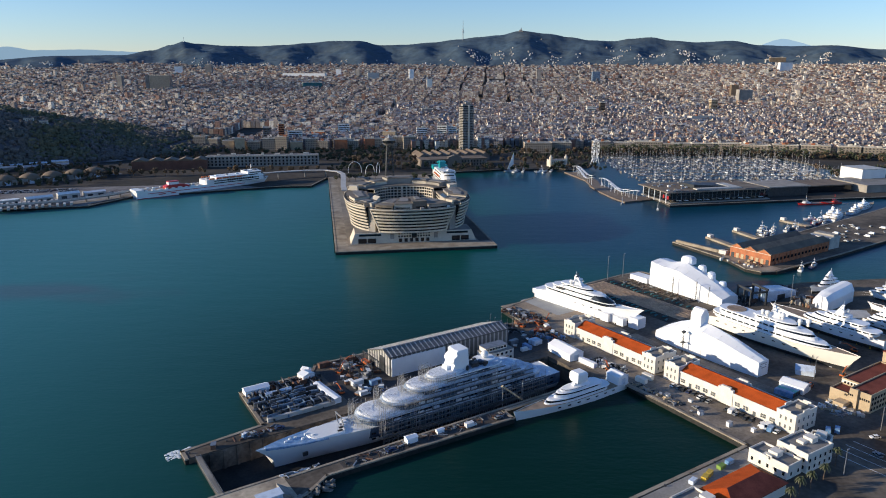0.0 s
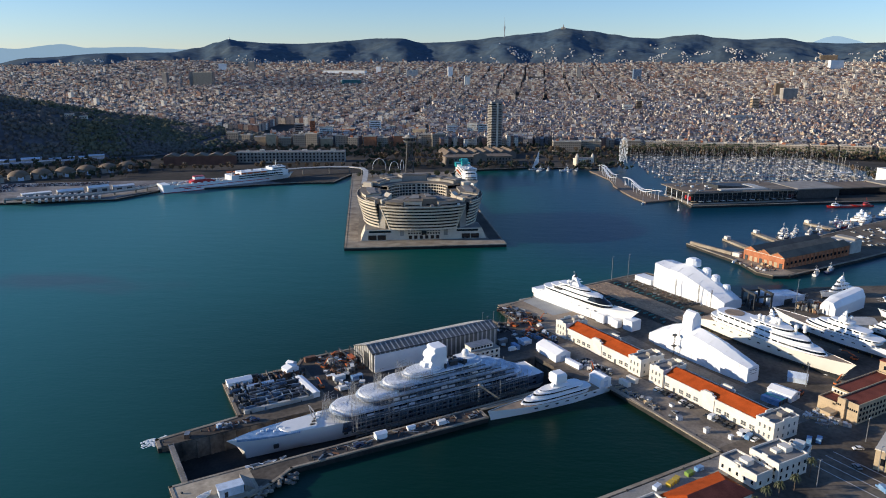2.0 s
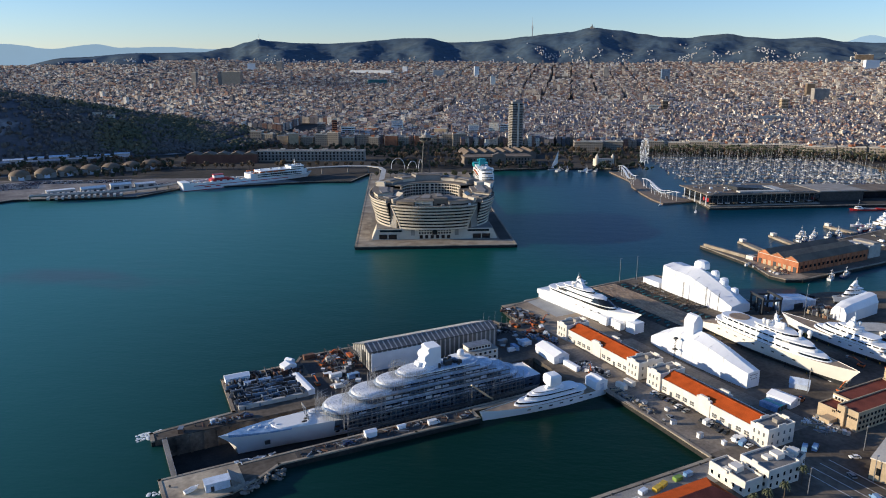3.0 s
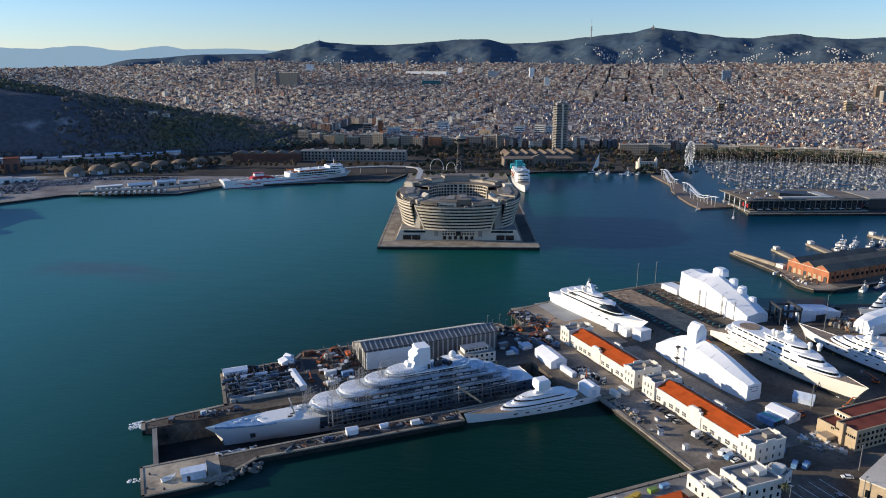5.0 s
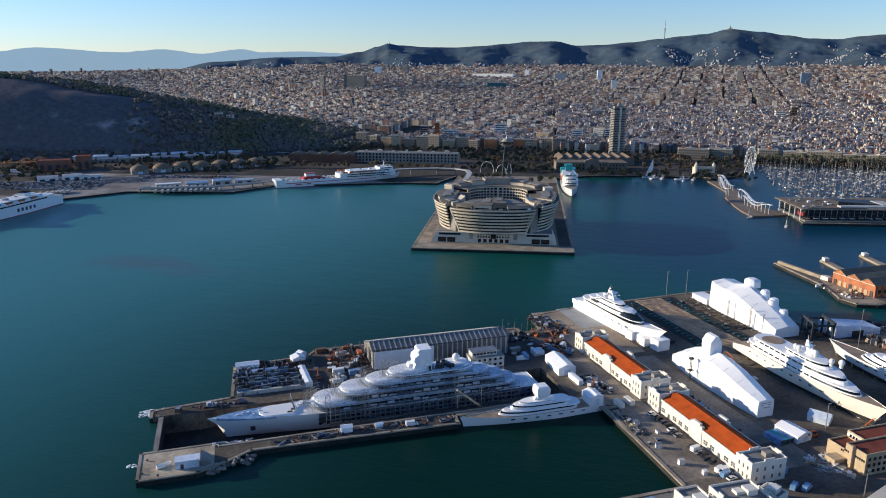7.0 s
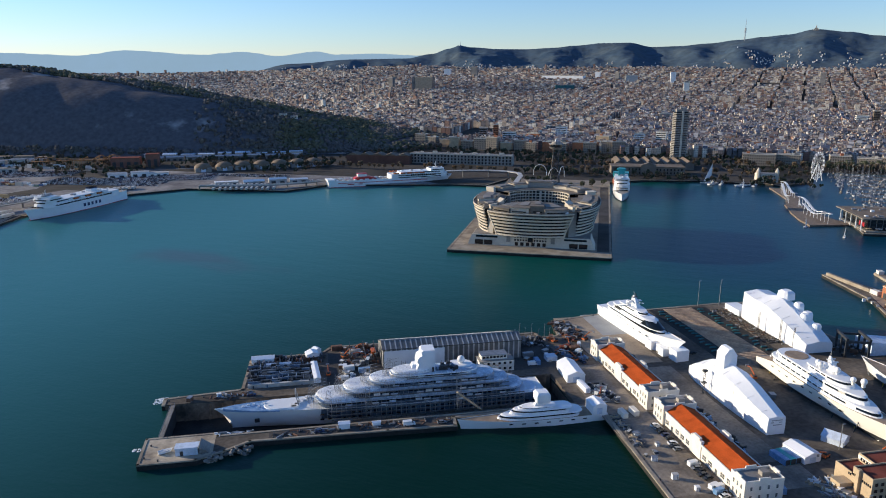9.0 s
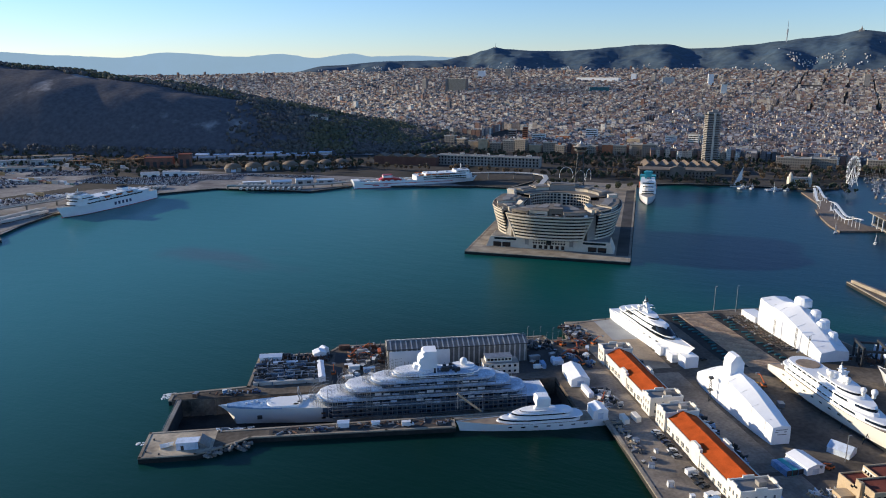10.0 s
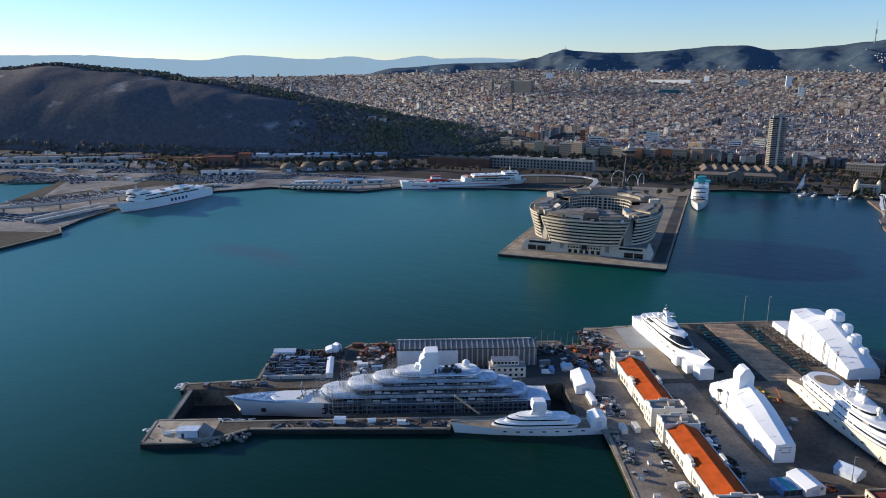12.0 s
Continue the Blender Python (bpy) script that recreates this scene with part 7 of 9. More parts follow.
for i, p in enumerate(pts):
    bm = bmesh.new()
    cyl(bm, p.x, p.y, -2 if i < 4 else 2, 10.5 - (1.5 * (i - 5) if i > 5 else 0) + 1.1, 1.0, 0.8, 8)
    part("bridge_pier", bm, CONC, br)

def spread(proto, places, group, lo=0.8, hi=1.2):
    proto["group"] = group
    for i, (x, y, z) in enumerate(places):
        k = random.uniform(lo, hi)
        m = pose(x, y, z, 0, 0, random.uniform(0, 360)) @ Matrix.Diagonal((k, k, k * random.uniform(0.9, 1.1), 1))
        if i == 0:
            proto.matrix_basis = m
        else:
            c = copy_thing(proto, m)
            c.matrix_basis = m


def line(a, b, n, jitter=0.0):
    return [(a[0] + (b[0] - a[0]) * (i + 0.5) / n + random.uniform(-jitter, jitter), a[1] + (b[1] - a[1]) * (i + 0.5) / n + random.uniform(-jitter, jitter), Q) for i in range(n)]


random.seed(21)
spread(palm(pose(0, 0, 0), 13), line((265, 1300), (526, 1276), 46, 4) + line((526, 1276), (695, 1216), 26, 4) + line((300, 1318), (526, 1294), 40, 4) + line((526, 1294), (695, 1234), 26, 4) + line((695, 1216), (950, 1130), 26, 4), "palms along the promenade", 0.85, 1.3)
spread(tree(pose(0, 0, 0), 11, LEAFBR, "leafless brownish plane tree"), line((-150, 1110), (-40, 1125), 10, 10) + line((95, 1165), (190, 1180), 9, 9) + line((-170, 1180), (-40, 1215), 16, 16) + line((60, 1290), (250, 1300), 14, 12)
       + line((-330, 1060), (-190, 1075), 14, 5) + line((-520, 1010), (-345, 1050), 18, 5) + line((280, 1330), (526, 1308), 16, 5) + line((526, 1308), (900, 1180), 22, 5), "plane trees by the port")
spread(tree(pose(0, 0, 0), 10, LEAF, "dark green park tree"), line((-160, 1085), (-50, 1105), 9, 12) + line((-150, 1240), (-20, 1290), 14, 20) + line((560, 1020), (760, 1060), 14, 14) + line((640, 1060), (900, 1110), 12, 20) + line((-60, 960), (-20, 1025), 9, 8)
       + line((-145, 975), (-100, 1020), 8, 8), "green trees by the port")
spread(tree(pose(0, 0, 0), 9, LEAFBR, "brown tree beside the terminal road"), line((-690, 905), (-520, 1035), 26, 5) + line((-900, 800), (-700, 890), 14, 8), "trees by the terminal")

# woods over the near hill
# their grey-brown is lifted to stand in for haze
WOODLEAF = mat("hazed_hill_woods", (0.120, 0.108, 0.104), 0.9, 0, 0.35, 0.02, 0.3, 0.0, second=(0.125, 0.118, 0.095), island=0.14, spec=0.1)
PINELEAF = mat("pine_crowns", (0.085, 0.092, 0.058), 0.9, 0, 0.35, 0.02, 0.3, 0.0, second=(0.135, 0.120, 0.075), island=0.12, spec=0.1)
random.seed(22)
vs, fs, ix = [], [], []
for _ in range(24000):
    s, w = random.uniform(0.12, 0.97), random.uniform(0.02, 1.45)
    p = hill_point(s, w)
    bare = noise.noise(Vector((p.x * 0.012, p.z * 0.03, 2)))
    if p.z < 4 or (0.635 < s < 0.685 and 0.52 < w < 0.68) or (0.05 < w < 0.80 and random.random() > smooth01((s - 0.54) / 0.14)) or (0.15 < w < 0.85 and bare > 0.26):
        continue
    r = random.uniform(2.0, 3.8) if random.random() < 0.75 else random.uniform(3.8, 5.6)
    tall = random.uniform(1.1, 1.7)
    n = len(vs)
    for q, zz in ((0.55, -0.35), (1.0, 0.45), (0.72, 0.86)):
        for k in range(6):
            a = k * 1.0472 + random.uniform(-0.3, 0.3)
            rr = r * q * random.uniform(0.8, 1.15)
            vs.append((p.x + rr * math.cos(a), p.y + rr * math.sin(a), p.z + r * tall * (zz + random.uniform(-0.1, 0.1))))
    vs.append((p.x + random.uniform(-1, 1), p.y + random.uniform(-1, 1), p.z + r * tall))
    kind = 1 if (w > 0.82 or s > 0.66) and noise.noise(Vector((p.x * 0.01, p.y * 0.01, 9))) + random.uniform(-0.25, 0.25) > 0.02 else 0
    for b in (n, n + 6):
        for k in range(6):
            fs.append((b + k, b + (k + 1) % 6, b + 6 + (k + 1) % 6, b + 6 + k))
            ix.append(kind)
    for k in range(6):
        fs.append((n + 12 + k, n + 12 + (k + 1) % 6, n + 18))
        ix.append(kind)
scatter_mesh("hillside_trees", vs, fs, ix, [WOODLEAF, PINELEAF], "dense dark pine wood over the hill", "trees")

# old fortress on the hill's crest
fort = thing("hill_fortress", pose(-1536, 1070, 162, 0, 0, 22), "low tan stone fortress on the hill's crest", "fortress")
boxes("rampart", [(0, 0, -8, 50, 30, 22)], OCHRE, fort)
boxes("rampart_top", [(0, 0, 14, 51, 31, 0.8)], STONE2, fort)
boxes("keep", [(10, 3, 14.8, 22, 14, 3)], OCHRE, fort)
boxes("watch_tower", [(15, 5, 17.8, 4.5, 4.5, 3)], OCHRE, fort)
bm = bmesh.new()
cyl(bm, 24, -13, -8, 14.4, 3.6, 3.0, 10)
part("bastion", bm, OCHRE, fort)
for s_, w_, sx, a, lb in ((0.655, 0.66, 15, 24, "pale flat-roofed villa among the hill's trees"), (0.671, 0.64, 13, 20, "pale hotel wing among the hill's trees")):
    p = hill_point(s_, w_)
    vl = thing("hill_villa", pose(p.x, p.y, p.z, 0, 0, a), lb, "villa")
    boxes("wall", [(0, 0, -6, sx, 10, 11)], STONE, vl)
    boxes("roof", [(0, 0, 5, sx + 1.0, 11, 0.5)], STONE2, vl)
    for k in range(int(sx / 3)):
        boxes("window", [(-sx / 2 + 1.5 + k * 3, -5.05, 1.6, 1.5, 0.3, 1.6)], GLASS, vl)

# planted squares and avenues behind the waterfront
random.seed(24)
vs, fs, ix = [], [], []
for x0, x1, y0, y1, n in ((-175, 250, 1075, 1120, 110), (-180, 255, 1175, 1395, 380), (-500, -180, 1185, 1345, 240), (255, 1000, 1318, 1385, 520), (560, 900, 985, 1090, 130), (-720, -480, 930, 1130, 220), (-1250, -700, 780, 960, 260)):
    for _ in range(n):
        x, y = random.uniform(x0, x1), random.uniform(y0, y1)
        if y0 == 1318:
            y = front(x) - 14 - (1385 - y) * 0.75
        if -45 < x < 120 and 1120 < y < 1250:
            continue
        r, h = random.uniform(2.6, 4.6), random.uniform(6, 11)
        for _k in range(9):
            cx, cy, cz, q = x + random.uniform(-0.6, 0.6) * r, y + random.uniform(-0.6, 0.6) * r, Q + h * random.uniform(0.45, 0.95), r * random.uniform(0.35, 0.6)
            k0 = len(vs)
            vs += [(cx + q, cy, cz), (cx - q * 0.5, cy + q * 0.8, cz + q * 0.2), (cx - q * 0.5, cy - q * 0.8, cz - q * 0.1), (cx, cy, cz + q), (cx, cy, cz - q)]
            fs += [(k0, k0 + 1, k0 + 3), (k0 + 1, k0 + 2, k0 + 3), (k0 + 2, k0, k0 + 3), (k0 + 1, k0, k0 + 4), (k0 + 2, k0 + 1, k0 + 4), (k0, k0 + 2, k0 + 4)]
            ix += [int(x * 7 + y) % 5 // 3] * 6
        k0 = len(vs)
        vs += [(x - 0.25, y, Q - 0.2), (x + 0.25, y, Q - 0.2), (x, y + 0.3, Q - 0.2), (x, y, Q + h * 0.6)]
        fs += [(k0, k0 + 1, k0 + 3), (k0 + 1, k0 + 2, k0 + 3), (k0 + 2, k0, k0 + 3)]
        ix += [2] * 3
scatter_mesh("park_trees", vs, fs, ix, [LEAF, LEAFBR, BARK], "dark green and winter-brown trees of the port park", "trees")

# ---- front row of the city ----
STREETWALL = palette("street_fronts", [(0.36, 0.30, 0.22), (0.30, 0.25, 0.19), (0.42, 0.34, 0.24), (0.34, 0.25, 0.17), (0.26, 0.22, 0.18)], 0.85, (3.6, 4.2, 0.85))


def block(m, sx, sy, h, label, wall=None, roof=None, cornice=True, huts=2, name="apartment_block", floors=0):
    b = thing(name, m, label, "building", "buildings along the waterfront" if name == "apartment_block" else "")
    boxes("wall", [(0, 0, 0, sx, sy, h)], wall or STREETWALL, b)
    boxes("roof", [(0, 0, h, sx - 0.8, sy - 0.8, 0.25)], roof or GREYROOF, b)
    if cornice:
        bm = bmesh.new()
        for px, py, wx, wy in ((0, -sy / 2, sx + 0.8, 0.7), (0, sy / 2, sx + 0.8, 0.7), (-sx / 2, 0, 0.7, sy), (sx / 2, 0, 0.7, sy)):
            box(bm, px, py, h - 0.4, wx, wy, 1.2)
        part("cornice", bm, STONE, b)
    for k in range(huts):
        boxes("roof_hut", [(random.uniform(-0.35, 0.35) * sx, random.uniform(-0.2, 0.2) * sy, h + 0.2, random.uniform(3, 7), random.uniform(3, 6), random.uniform(2.2, 4))], random.choice((STONE, BRICK, STONE2)), b)
    for k in range(floors):
        boxes("window_band", [(0, -sy / 2 - 0.05, 2.0 + k * (h - 2) / floors, sx * 0.92, 0.3, 1.5)], GLASS, b)
        boxes("window_band", [(-sx / 2 - 0.05, 0, 2.0 + k * (h - 2) / floors, 0.3, sy * 0.9, 1.5)], GLASS, b)
    return b


random.seed(23)
x = 150.0
while x < 980:
    w = random.uniform(26, 52)
    if not 236 < x < 262:
        y = front(x + w / 2) - max(0, 240 - x) * 0.3
        block(pose(x + w / 2, y, Q - 0.5, 0, 0, math.degrees(math.atan2(front(x + w) - front(x), w)) + random.uniform(-1, 2)), w, 20, random.uniform(16, 20), random.choice(("grey-brown stone waterfront apartment block", "sandstone waterfront block with rows of tall windows", "dark stone harbour-front building")))
    x += w + random.choice((1.5, 1.5, 9))
for i in range(16):
    xx = -470 + i * 27 + random.uniform(-4, 4)
    block(pose(xx, 1372 + random.uniform(-8, 14) + max(0, xx + 200) * 0.15, Q - 0.5, 0, 0, random.uniform(-4, 10)), random.uniform(18, 25), 17, random.uniform(14, 26), random.choice(("beige apartment block by the old shipyard", "brick-red apartment block with flat roof", "ochre apartment block with flat roof")),
          random.choice((STREETWALL, STREETWALL, BRICK, OCHRE)))
for xx, yy, sx, sy, h, wl, lb in ((-352, 1440, 16, 16, 38, GREYROOF, "dark grey slab tower"), (-322, 1432, 10, 12, 46, BRICK, "slim brown tower"), (-300, 1455, 28, 16, 30, WHITE, "white apartment slab"), (-215, 1560, 24, 16, 34, WHITE, "white apartment slab"), (-45, 1516, 22, 16, 30, WHITE, "white-grey apartment slab"),
                               (-2, 1522, 20, 18, 34, CREAM, "cream apartment slab"), (20, 1530, 18, 16, 32, WHITE, "white apartment slab"), (86, 1440, 42, 16, 22, WHITE, "long white apartment block"), (-110, 1480, 26, 16, 26, OCHRE, "ochre apartment slab"), (-260, 1500, 26, 18, 24, BRICK, "brick apartment slab"),
                               (-1259, 3496, 34, 20, 40, WHITE, "white slab tower"), (-1117, 3506, 30, 20, 52, GREYROOF, "dark slab tower"), (-1241, 2813, 20, 18, 50, GREYROOF, "dark glass tower"), (-1126, 2792, 17, 18, 58, GREYROOF, "dark glass tower"), (-1076, 2790, 78, 26, 58, PANE, "wide grey glass tower"),
                               (-655, 3478, 205, 40, 22, WHITE, "long white stadium stand"), (-528, 2952, 76, 30, 27, TEALBAG, "broad dark teal hall"), (-321, 3372, 52, 20, 36, CORRL, "pale grey slab"), (-146, 3380, 22, 18, 52, WHITE, "white tower"), (-502, 3532, 22, 18, 38, WHITE, "white tower"), (-407, 3512, 19, 18, 40, STONE2, "grey tower"),
                               (-54, 2890, 20, 18, 48, CREAM, "cream tower"), (-45, 2035, 31, 20, 25, STONE2, "squat grey-brown block"), (666, 3190, 34, 20, 52, BLUEHULL, "blue-grey tower"), (439, 3359, 21, 18, 52, STONE2, "grey tower"), (975, 2442, 24, 18, 52, BROWNROOF, "brown tower"), (952, 2300, 48, 18, 47, STONE2, "grey slab"),
                               (1639, 3521, 66, 20, 46, WHITE, "white slab"), (1778, 3915, 80, 24, 40, BROWNROOF, "brown stepped block"), (754, 2024, 18, 16, 45, OCHRE, "ochre stone tower"), (639, 1796, 56, 20, 25, CORRL, "broad pale blue-white block"), (442, 2016, 14, 14, 42, BROWNROOF, "slim brown tower"),
                               (412, 2018, 25, 18, 31, CREAM, "cream civic block"), (301, 1646, 66, 18, 16, DULLRED, "long low red-roofed hall"), (110, 2302, 108, 30, 16, WHITE, "long white market roof")):
    R, az = polar(xx, yy)
    block(pose(xx, yy, rise(R, az) - 1, 0, 0, random.uniform(-10, 20)), sx, sy, h, lb + " rising among the city roofs", wl, None, True, 1, "tower_block" if h > 40 else "apartment_block", floors=int(h / 4) if h > 28 and wl is not GLASS and yy < 2200 else 0)

# the tall slim office tower
tw = thing("office_tower", pose(44, 1352, Q, 0, 0, 12), "tall slim dark office tower with pale floor bands", "tower")
bm = bmesh.new()
prism(bm, [(-9, -12), (9, -12), (13, -4), (13, 8), (9, 12), (-9, 12), (-13, 6), (-13, -6)], 0, 84)
core = part("core", bm, GLASS, tw)
for k in range(27):
    bm = bmesh.new()
    prism(bm, [(-9.4, -12.4), (9.4, -12.4), (13.4, -4.2), (13.4, 8.2), (9.4, 12.4), (-9.4, 12.4), (-13.4, 6.2), (-13.4, -6.2)], 2.2 + k * 3.0, 4.0 + k * 3.0)
    part("floor_band", bm, STONE2, tw)
boxes("service_core", [(1.5, -12.6, 0, 3.2, 1.4, 86)], STONE, tw)
boxes("roof_plant", [(0, 0, 84, 18, 16, 4.0), (2, 0, 88, 9, 9, 3.0)], STONE2, tw)

# grey customs-like hall by the water, with saw-tooth brown roofs behind
# stone darkened: the hall's shaded front is put into its colour
HALLSTONE = mat("shade_darkened_hall_stone", (0.23, 0.185, 0.145), 0.85, 0, 0.2, 0.08, 1.0, 0.2)
hall = thing("customs_hall", pose(14, 1150, Q, 0, 0, 15), "long grey stone harbour hall with a central gable", "building")
boxes("wall", [(0, 0, 0, 108, 34, 12)], HALLSTONE, hall)
boxes("roof", [(0, 0, 12, 110, 36, 0.8)], BROWNROOF, hall)
boxes("central_gable", [(0, -17.5, 0, 22, 3, 15.5)], HALLSTONE, hall)
bm = bmesh.new()
loft(bm, [[(-11.5, y, 15.5), (11.5, y, 15.5), (0, y, 19)] for y in (-19.2, -12)])
part("pediment", bm, HALLSTONE, hall)
for r in range(2):
    for i in range(20):
        if abs(i - 9.5) > 2:
            boxes("window", [(-49 + i * 5.16, -17.05, 2.0 + r * 5.0, 1.8, 0.3, 3.0)], GLASS, hall)
for i in range(8):
    sh = thing("brown_shed", pose(-40 + i * 15, 1215 + i * 4, Q, 0, 0, 15), "old shipyard hall with a brown tiled ridge roof", "building", "old shipyard halls")
    bm = bmesh.new()
    loft(bm, [[(-7, y, 0), (7, y, 0), (7, y, 9), (0, y, 14), (-7, y, 9)] for y in (-30, 30)])
    part("wall", bm, HALLSTONE, sh)
    for sg in (-1, 1):
        bm = bmesh.new()
        loft(bm, [[(sg * 7.3, y, 9.05), (0, y, 14.1), (0, y, 14.5), (sg * 7.3, y, 9.4)] for y in (-30.5, 30.5)])
        part("roof", bm, BROWNROOF, sh)
# long arcaded stone building on the left of the pier root
arc = thing("arcaded_building", pose(-290, 1150, Q, 0, 0, 8), "long pale stone building with two rows of arches", "building")
boxes("wall", [(0, 0, 0, 176, 22, 17)], STONE2, arc)
boxes("roof", [(0, 0, 17, 174, 20, 0.4)], GREYROOF, arc)
boxes("cornice", [(0, -11.2, 16.2, 177, 0.9, 1.0)], STONE, arc)
for r in range(3):
    for i in range(30):
        boxes("window", [(-84.5 + i * 5.83, -11.02, 2.2 + r * 5.0, 2.6, 0.3, 3.0)], GLASS, arc)
for i in range(7):
    boxes("roof_unit", [(-70 + i * 23, 2, 17.3, random.uniform(4, 9), 5, random.uniform(1.5, 3))], STONE, arc)
brk = thing("brick_warehouse", pose(-425, 1110, Q, 0, 0, 12), "long dark red brick warehouse under the hill", "building")
boxes("wall", [(0, 0, 0, 110, 26, 14)], mat("dark_red_brick", (0.17, 0.075, 0.05), 0.85, 0, 0.2, 0.1, 1.5, 0.2), brk)
for i in range(5):
    bm = bmesh.new()
    loft(bm, [[(-44 + i * 22 - 11, y, 14), (-44 + i * 22 + 11, y, 14), (-44 + i * 22, y, 18)] for y in (-13.4, 13.4)])
    part("roof", bm, BROWNROOF, brk)

# small ornate harbour house
hh = thing("harbour_house", pose(182, 1138, Q, 0, 0, 10), "ornate pale harbour house with corner turrets", "building")
boxes("wall", [(0, 0, 0, 28, 16, 11)], STONE, hh)
boxes("roof", [(0, 0, 11, 27, 15, 0.5)], GREYROOF, hh)
for sx in (-1, 1):
    bm = bmesh.new()
    cyl(bm, sx * 12.5, -7, 0, 15, 2.6, 2.6, 8)
    cyl(bm, sx * 12.5, -7, 15, 20, 2.9, 0.2, 8)
    part("turret", bm, STONE, hh)
for r in range(2):
    for i in range(7):
        boxes("window", [(-9 + i * 3, -8.05, 2 + r * 4.6, 1.3, 0.3, 2.6)], GLASS, hh)

# ferris wheel
wheel = thing("ferris_wheel", pose(249, 1165, Q, 0, 0, 62), "white ferris wheel with hanging cabins", "ferris wheel")
bm = bmesh.new()
for sy in (-1.2, 1.2):
    for rr in (18.5, 15.5):
        for i in range(36):
            a, b = 2 * math.pi * i / 36, 2 * math.pi * (i + 1) / 36
            bar(bm, (rr * math.cos(a), sy, 23 + rr * math.sin(a)), (rr * math.cos(b), sy, 23 + rr * math.sin(b)), 0.17)
part("rim", bm, WHITE, wheel)
bm = bmesh.new()
for i in range(18):
    a = 2 * math.pi * i / 18
    for sy in (-1.2, 1.2):
        bar(bm, (0, sy, 23), (18.5 * math.cos(a), sy, 23 + 18.5 * math.sin(a)), 0.07)
part("spokes", bm, WHITE, wheel)
for sy in (-4.5, 4.5):
    for sx in (-9, 9):
        bm = bmesh.new()
        bar(bm, (sx, sy, 0), (0, sy * 0.35, 23), 0.5)
        part("leg", bm, WHITE, wheel)
for i in range(18):
    a = 2 * math.pi * i / 18
    bm = bmesh.new()
    cyl(bm, 19.2 * math.cos(a), 0, 23 + 19.2 * math.sin(a) - 2.4, 23 + 19.2 * math.sin(a) - 0.4, 1.1, 0.9, 8)
    part("cabin", bm, WHITE, wheel)

# hoops in the plaza by the pier
for i, (x, y, r) in enumerate(((-133, 1070, 10), (-109, 1058, 8.5), (-97, 1060, 10))):
    hp = thing("steel_hoop", pose(x, y, Q, 0, 0, 12 + i * 35), "slim white steel hoop sculpture in the plaza", "sculpture", "hoops in the plaza")
    bm = bmesh.new()
    for k in range(20):
        a, b = -0.35 + 3.84 * k / 20, -0.35 + 3.84 * (k + 1) / 20
        bar(bm, (r * math.cos(a), 0, r * 0.34 + 1.3 * r * math.sin(a)), (r * math.cos(b), 0, r * 0.34 + 1.3 * r * math.sin(b)), 0.35, 5)
    part("hoop", bm, WHITE, hp)

# ---- leisure quay: dark glass mall, footbridge, marina ----
MALL = pose(262, 812, Q, 0, 0, 14)
mall = thing("harbour_mall", MALL, "low dark glass shopping mall with a flat brown roof terrace", "building")
boxes("glass_wall", [(70, 38, 0, 128, 62, 12.5)], GLASS, mall)
boxes("roof_slab", [(68, 37, 12.5, 138, 70, 1.0)], ROOFSTONE, mall)
boxes("roof_deck", [(30, 35, 13.5, 56, 58, 0.15), (105, 52, 13.5, 50, 30, 0.15)], BROWNROOF, mall)
bm = bmesh.new()
loft(bm, [[(44, y, 13.5), (104, y, 13.5), (104, y, 14.2), (44, y, h)] for y, h in ((20, 18.5), (50, 17.0))])
part("roof_lantern", bm, DARK, mall, "raised dark glass roof lantern")
boxes("roof_step", [(72, 14, 13.5, 60, 8, 1.6), (95, 30, 13.5, 12, 26, 2.0)], CORRL, mall)
random.seed(31)
for i in range(26):
    boxes("roof_unit", [(random.uniform(5, 130), random.uniform(8, 66), 13.5, random.uniform(1.5, 5), random.uniform(1.5, 4), random.uniform(1, 2.2))], random.choice((WHITE, STEEL, STONE2)), mall)
for i in range(22):
    boxes("mullion", [(8 + i * 5.9, 6.85, 0, 0.4, 0.4, 12.5)], STEEL, mall)
boxes("plinth", [(70, 36, -0.3, 134, 68, 1.5)], STONE2, mall)
for z in (4.4, 8.4):
    boxes("floor_edge", [(70, 37.8, z, 129.5, 62.6, 0.4)], DARK, mall)
boxes("terrace_screen", [(36, 4.2, 13.5, 60, 0.3, 1.2), (118, 4.2, 13.5, 30, 0.3, 1.2)], PANE, mall)
for i in range(14):
    boxes("awning", [(6 + i * 9.2, 4.5, 3.2, 5.0, 3.6, 0.3)], WHITE if i % 3 else OCHRE, mall)
boxes("red_banner", [(2, 8, 5, 0.4, 6, 4), (2, 16, 5, 0.4, 3, 4)], REDP, mall)
for i in range(5):
    boxes("column", [(0.5, 8 + i * 13, 0, 0.9, 0.9, 12.5)], WHITE, mall)
ci = thing("cinema_hall", MALL @ pose(205, 20, 0), "flat-roofed cinema hall with slatted glass front", "building")
boxes("wall", [(-30, 20, 0, 56, 46, 11)], DARK, ci)
boxes("roof", [(-30, 20, 11, 60, 50, 1.2)], STONE2, ci)
for k in range(6):
    boxes("slat", [(-59, 20, 2 + k * 1.6, 0.6, 46, 0.5)], CORRL, ci)
boxes("wall", [(36, 28, 0, 74, 40, 8)], GLASS, ci)
boxes("roof", [(36, 28, 8, 78, 44, 1.2)], BROWNROOF, ci)
boxes("wall", [(140, 20, 0, 120, 60, 9)], STONE2, ci)
boxes("roof", [(140, 20, 9, 122, 62, 1.0)], GREYROOF, ci)
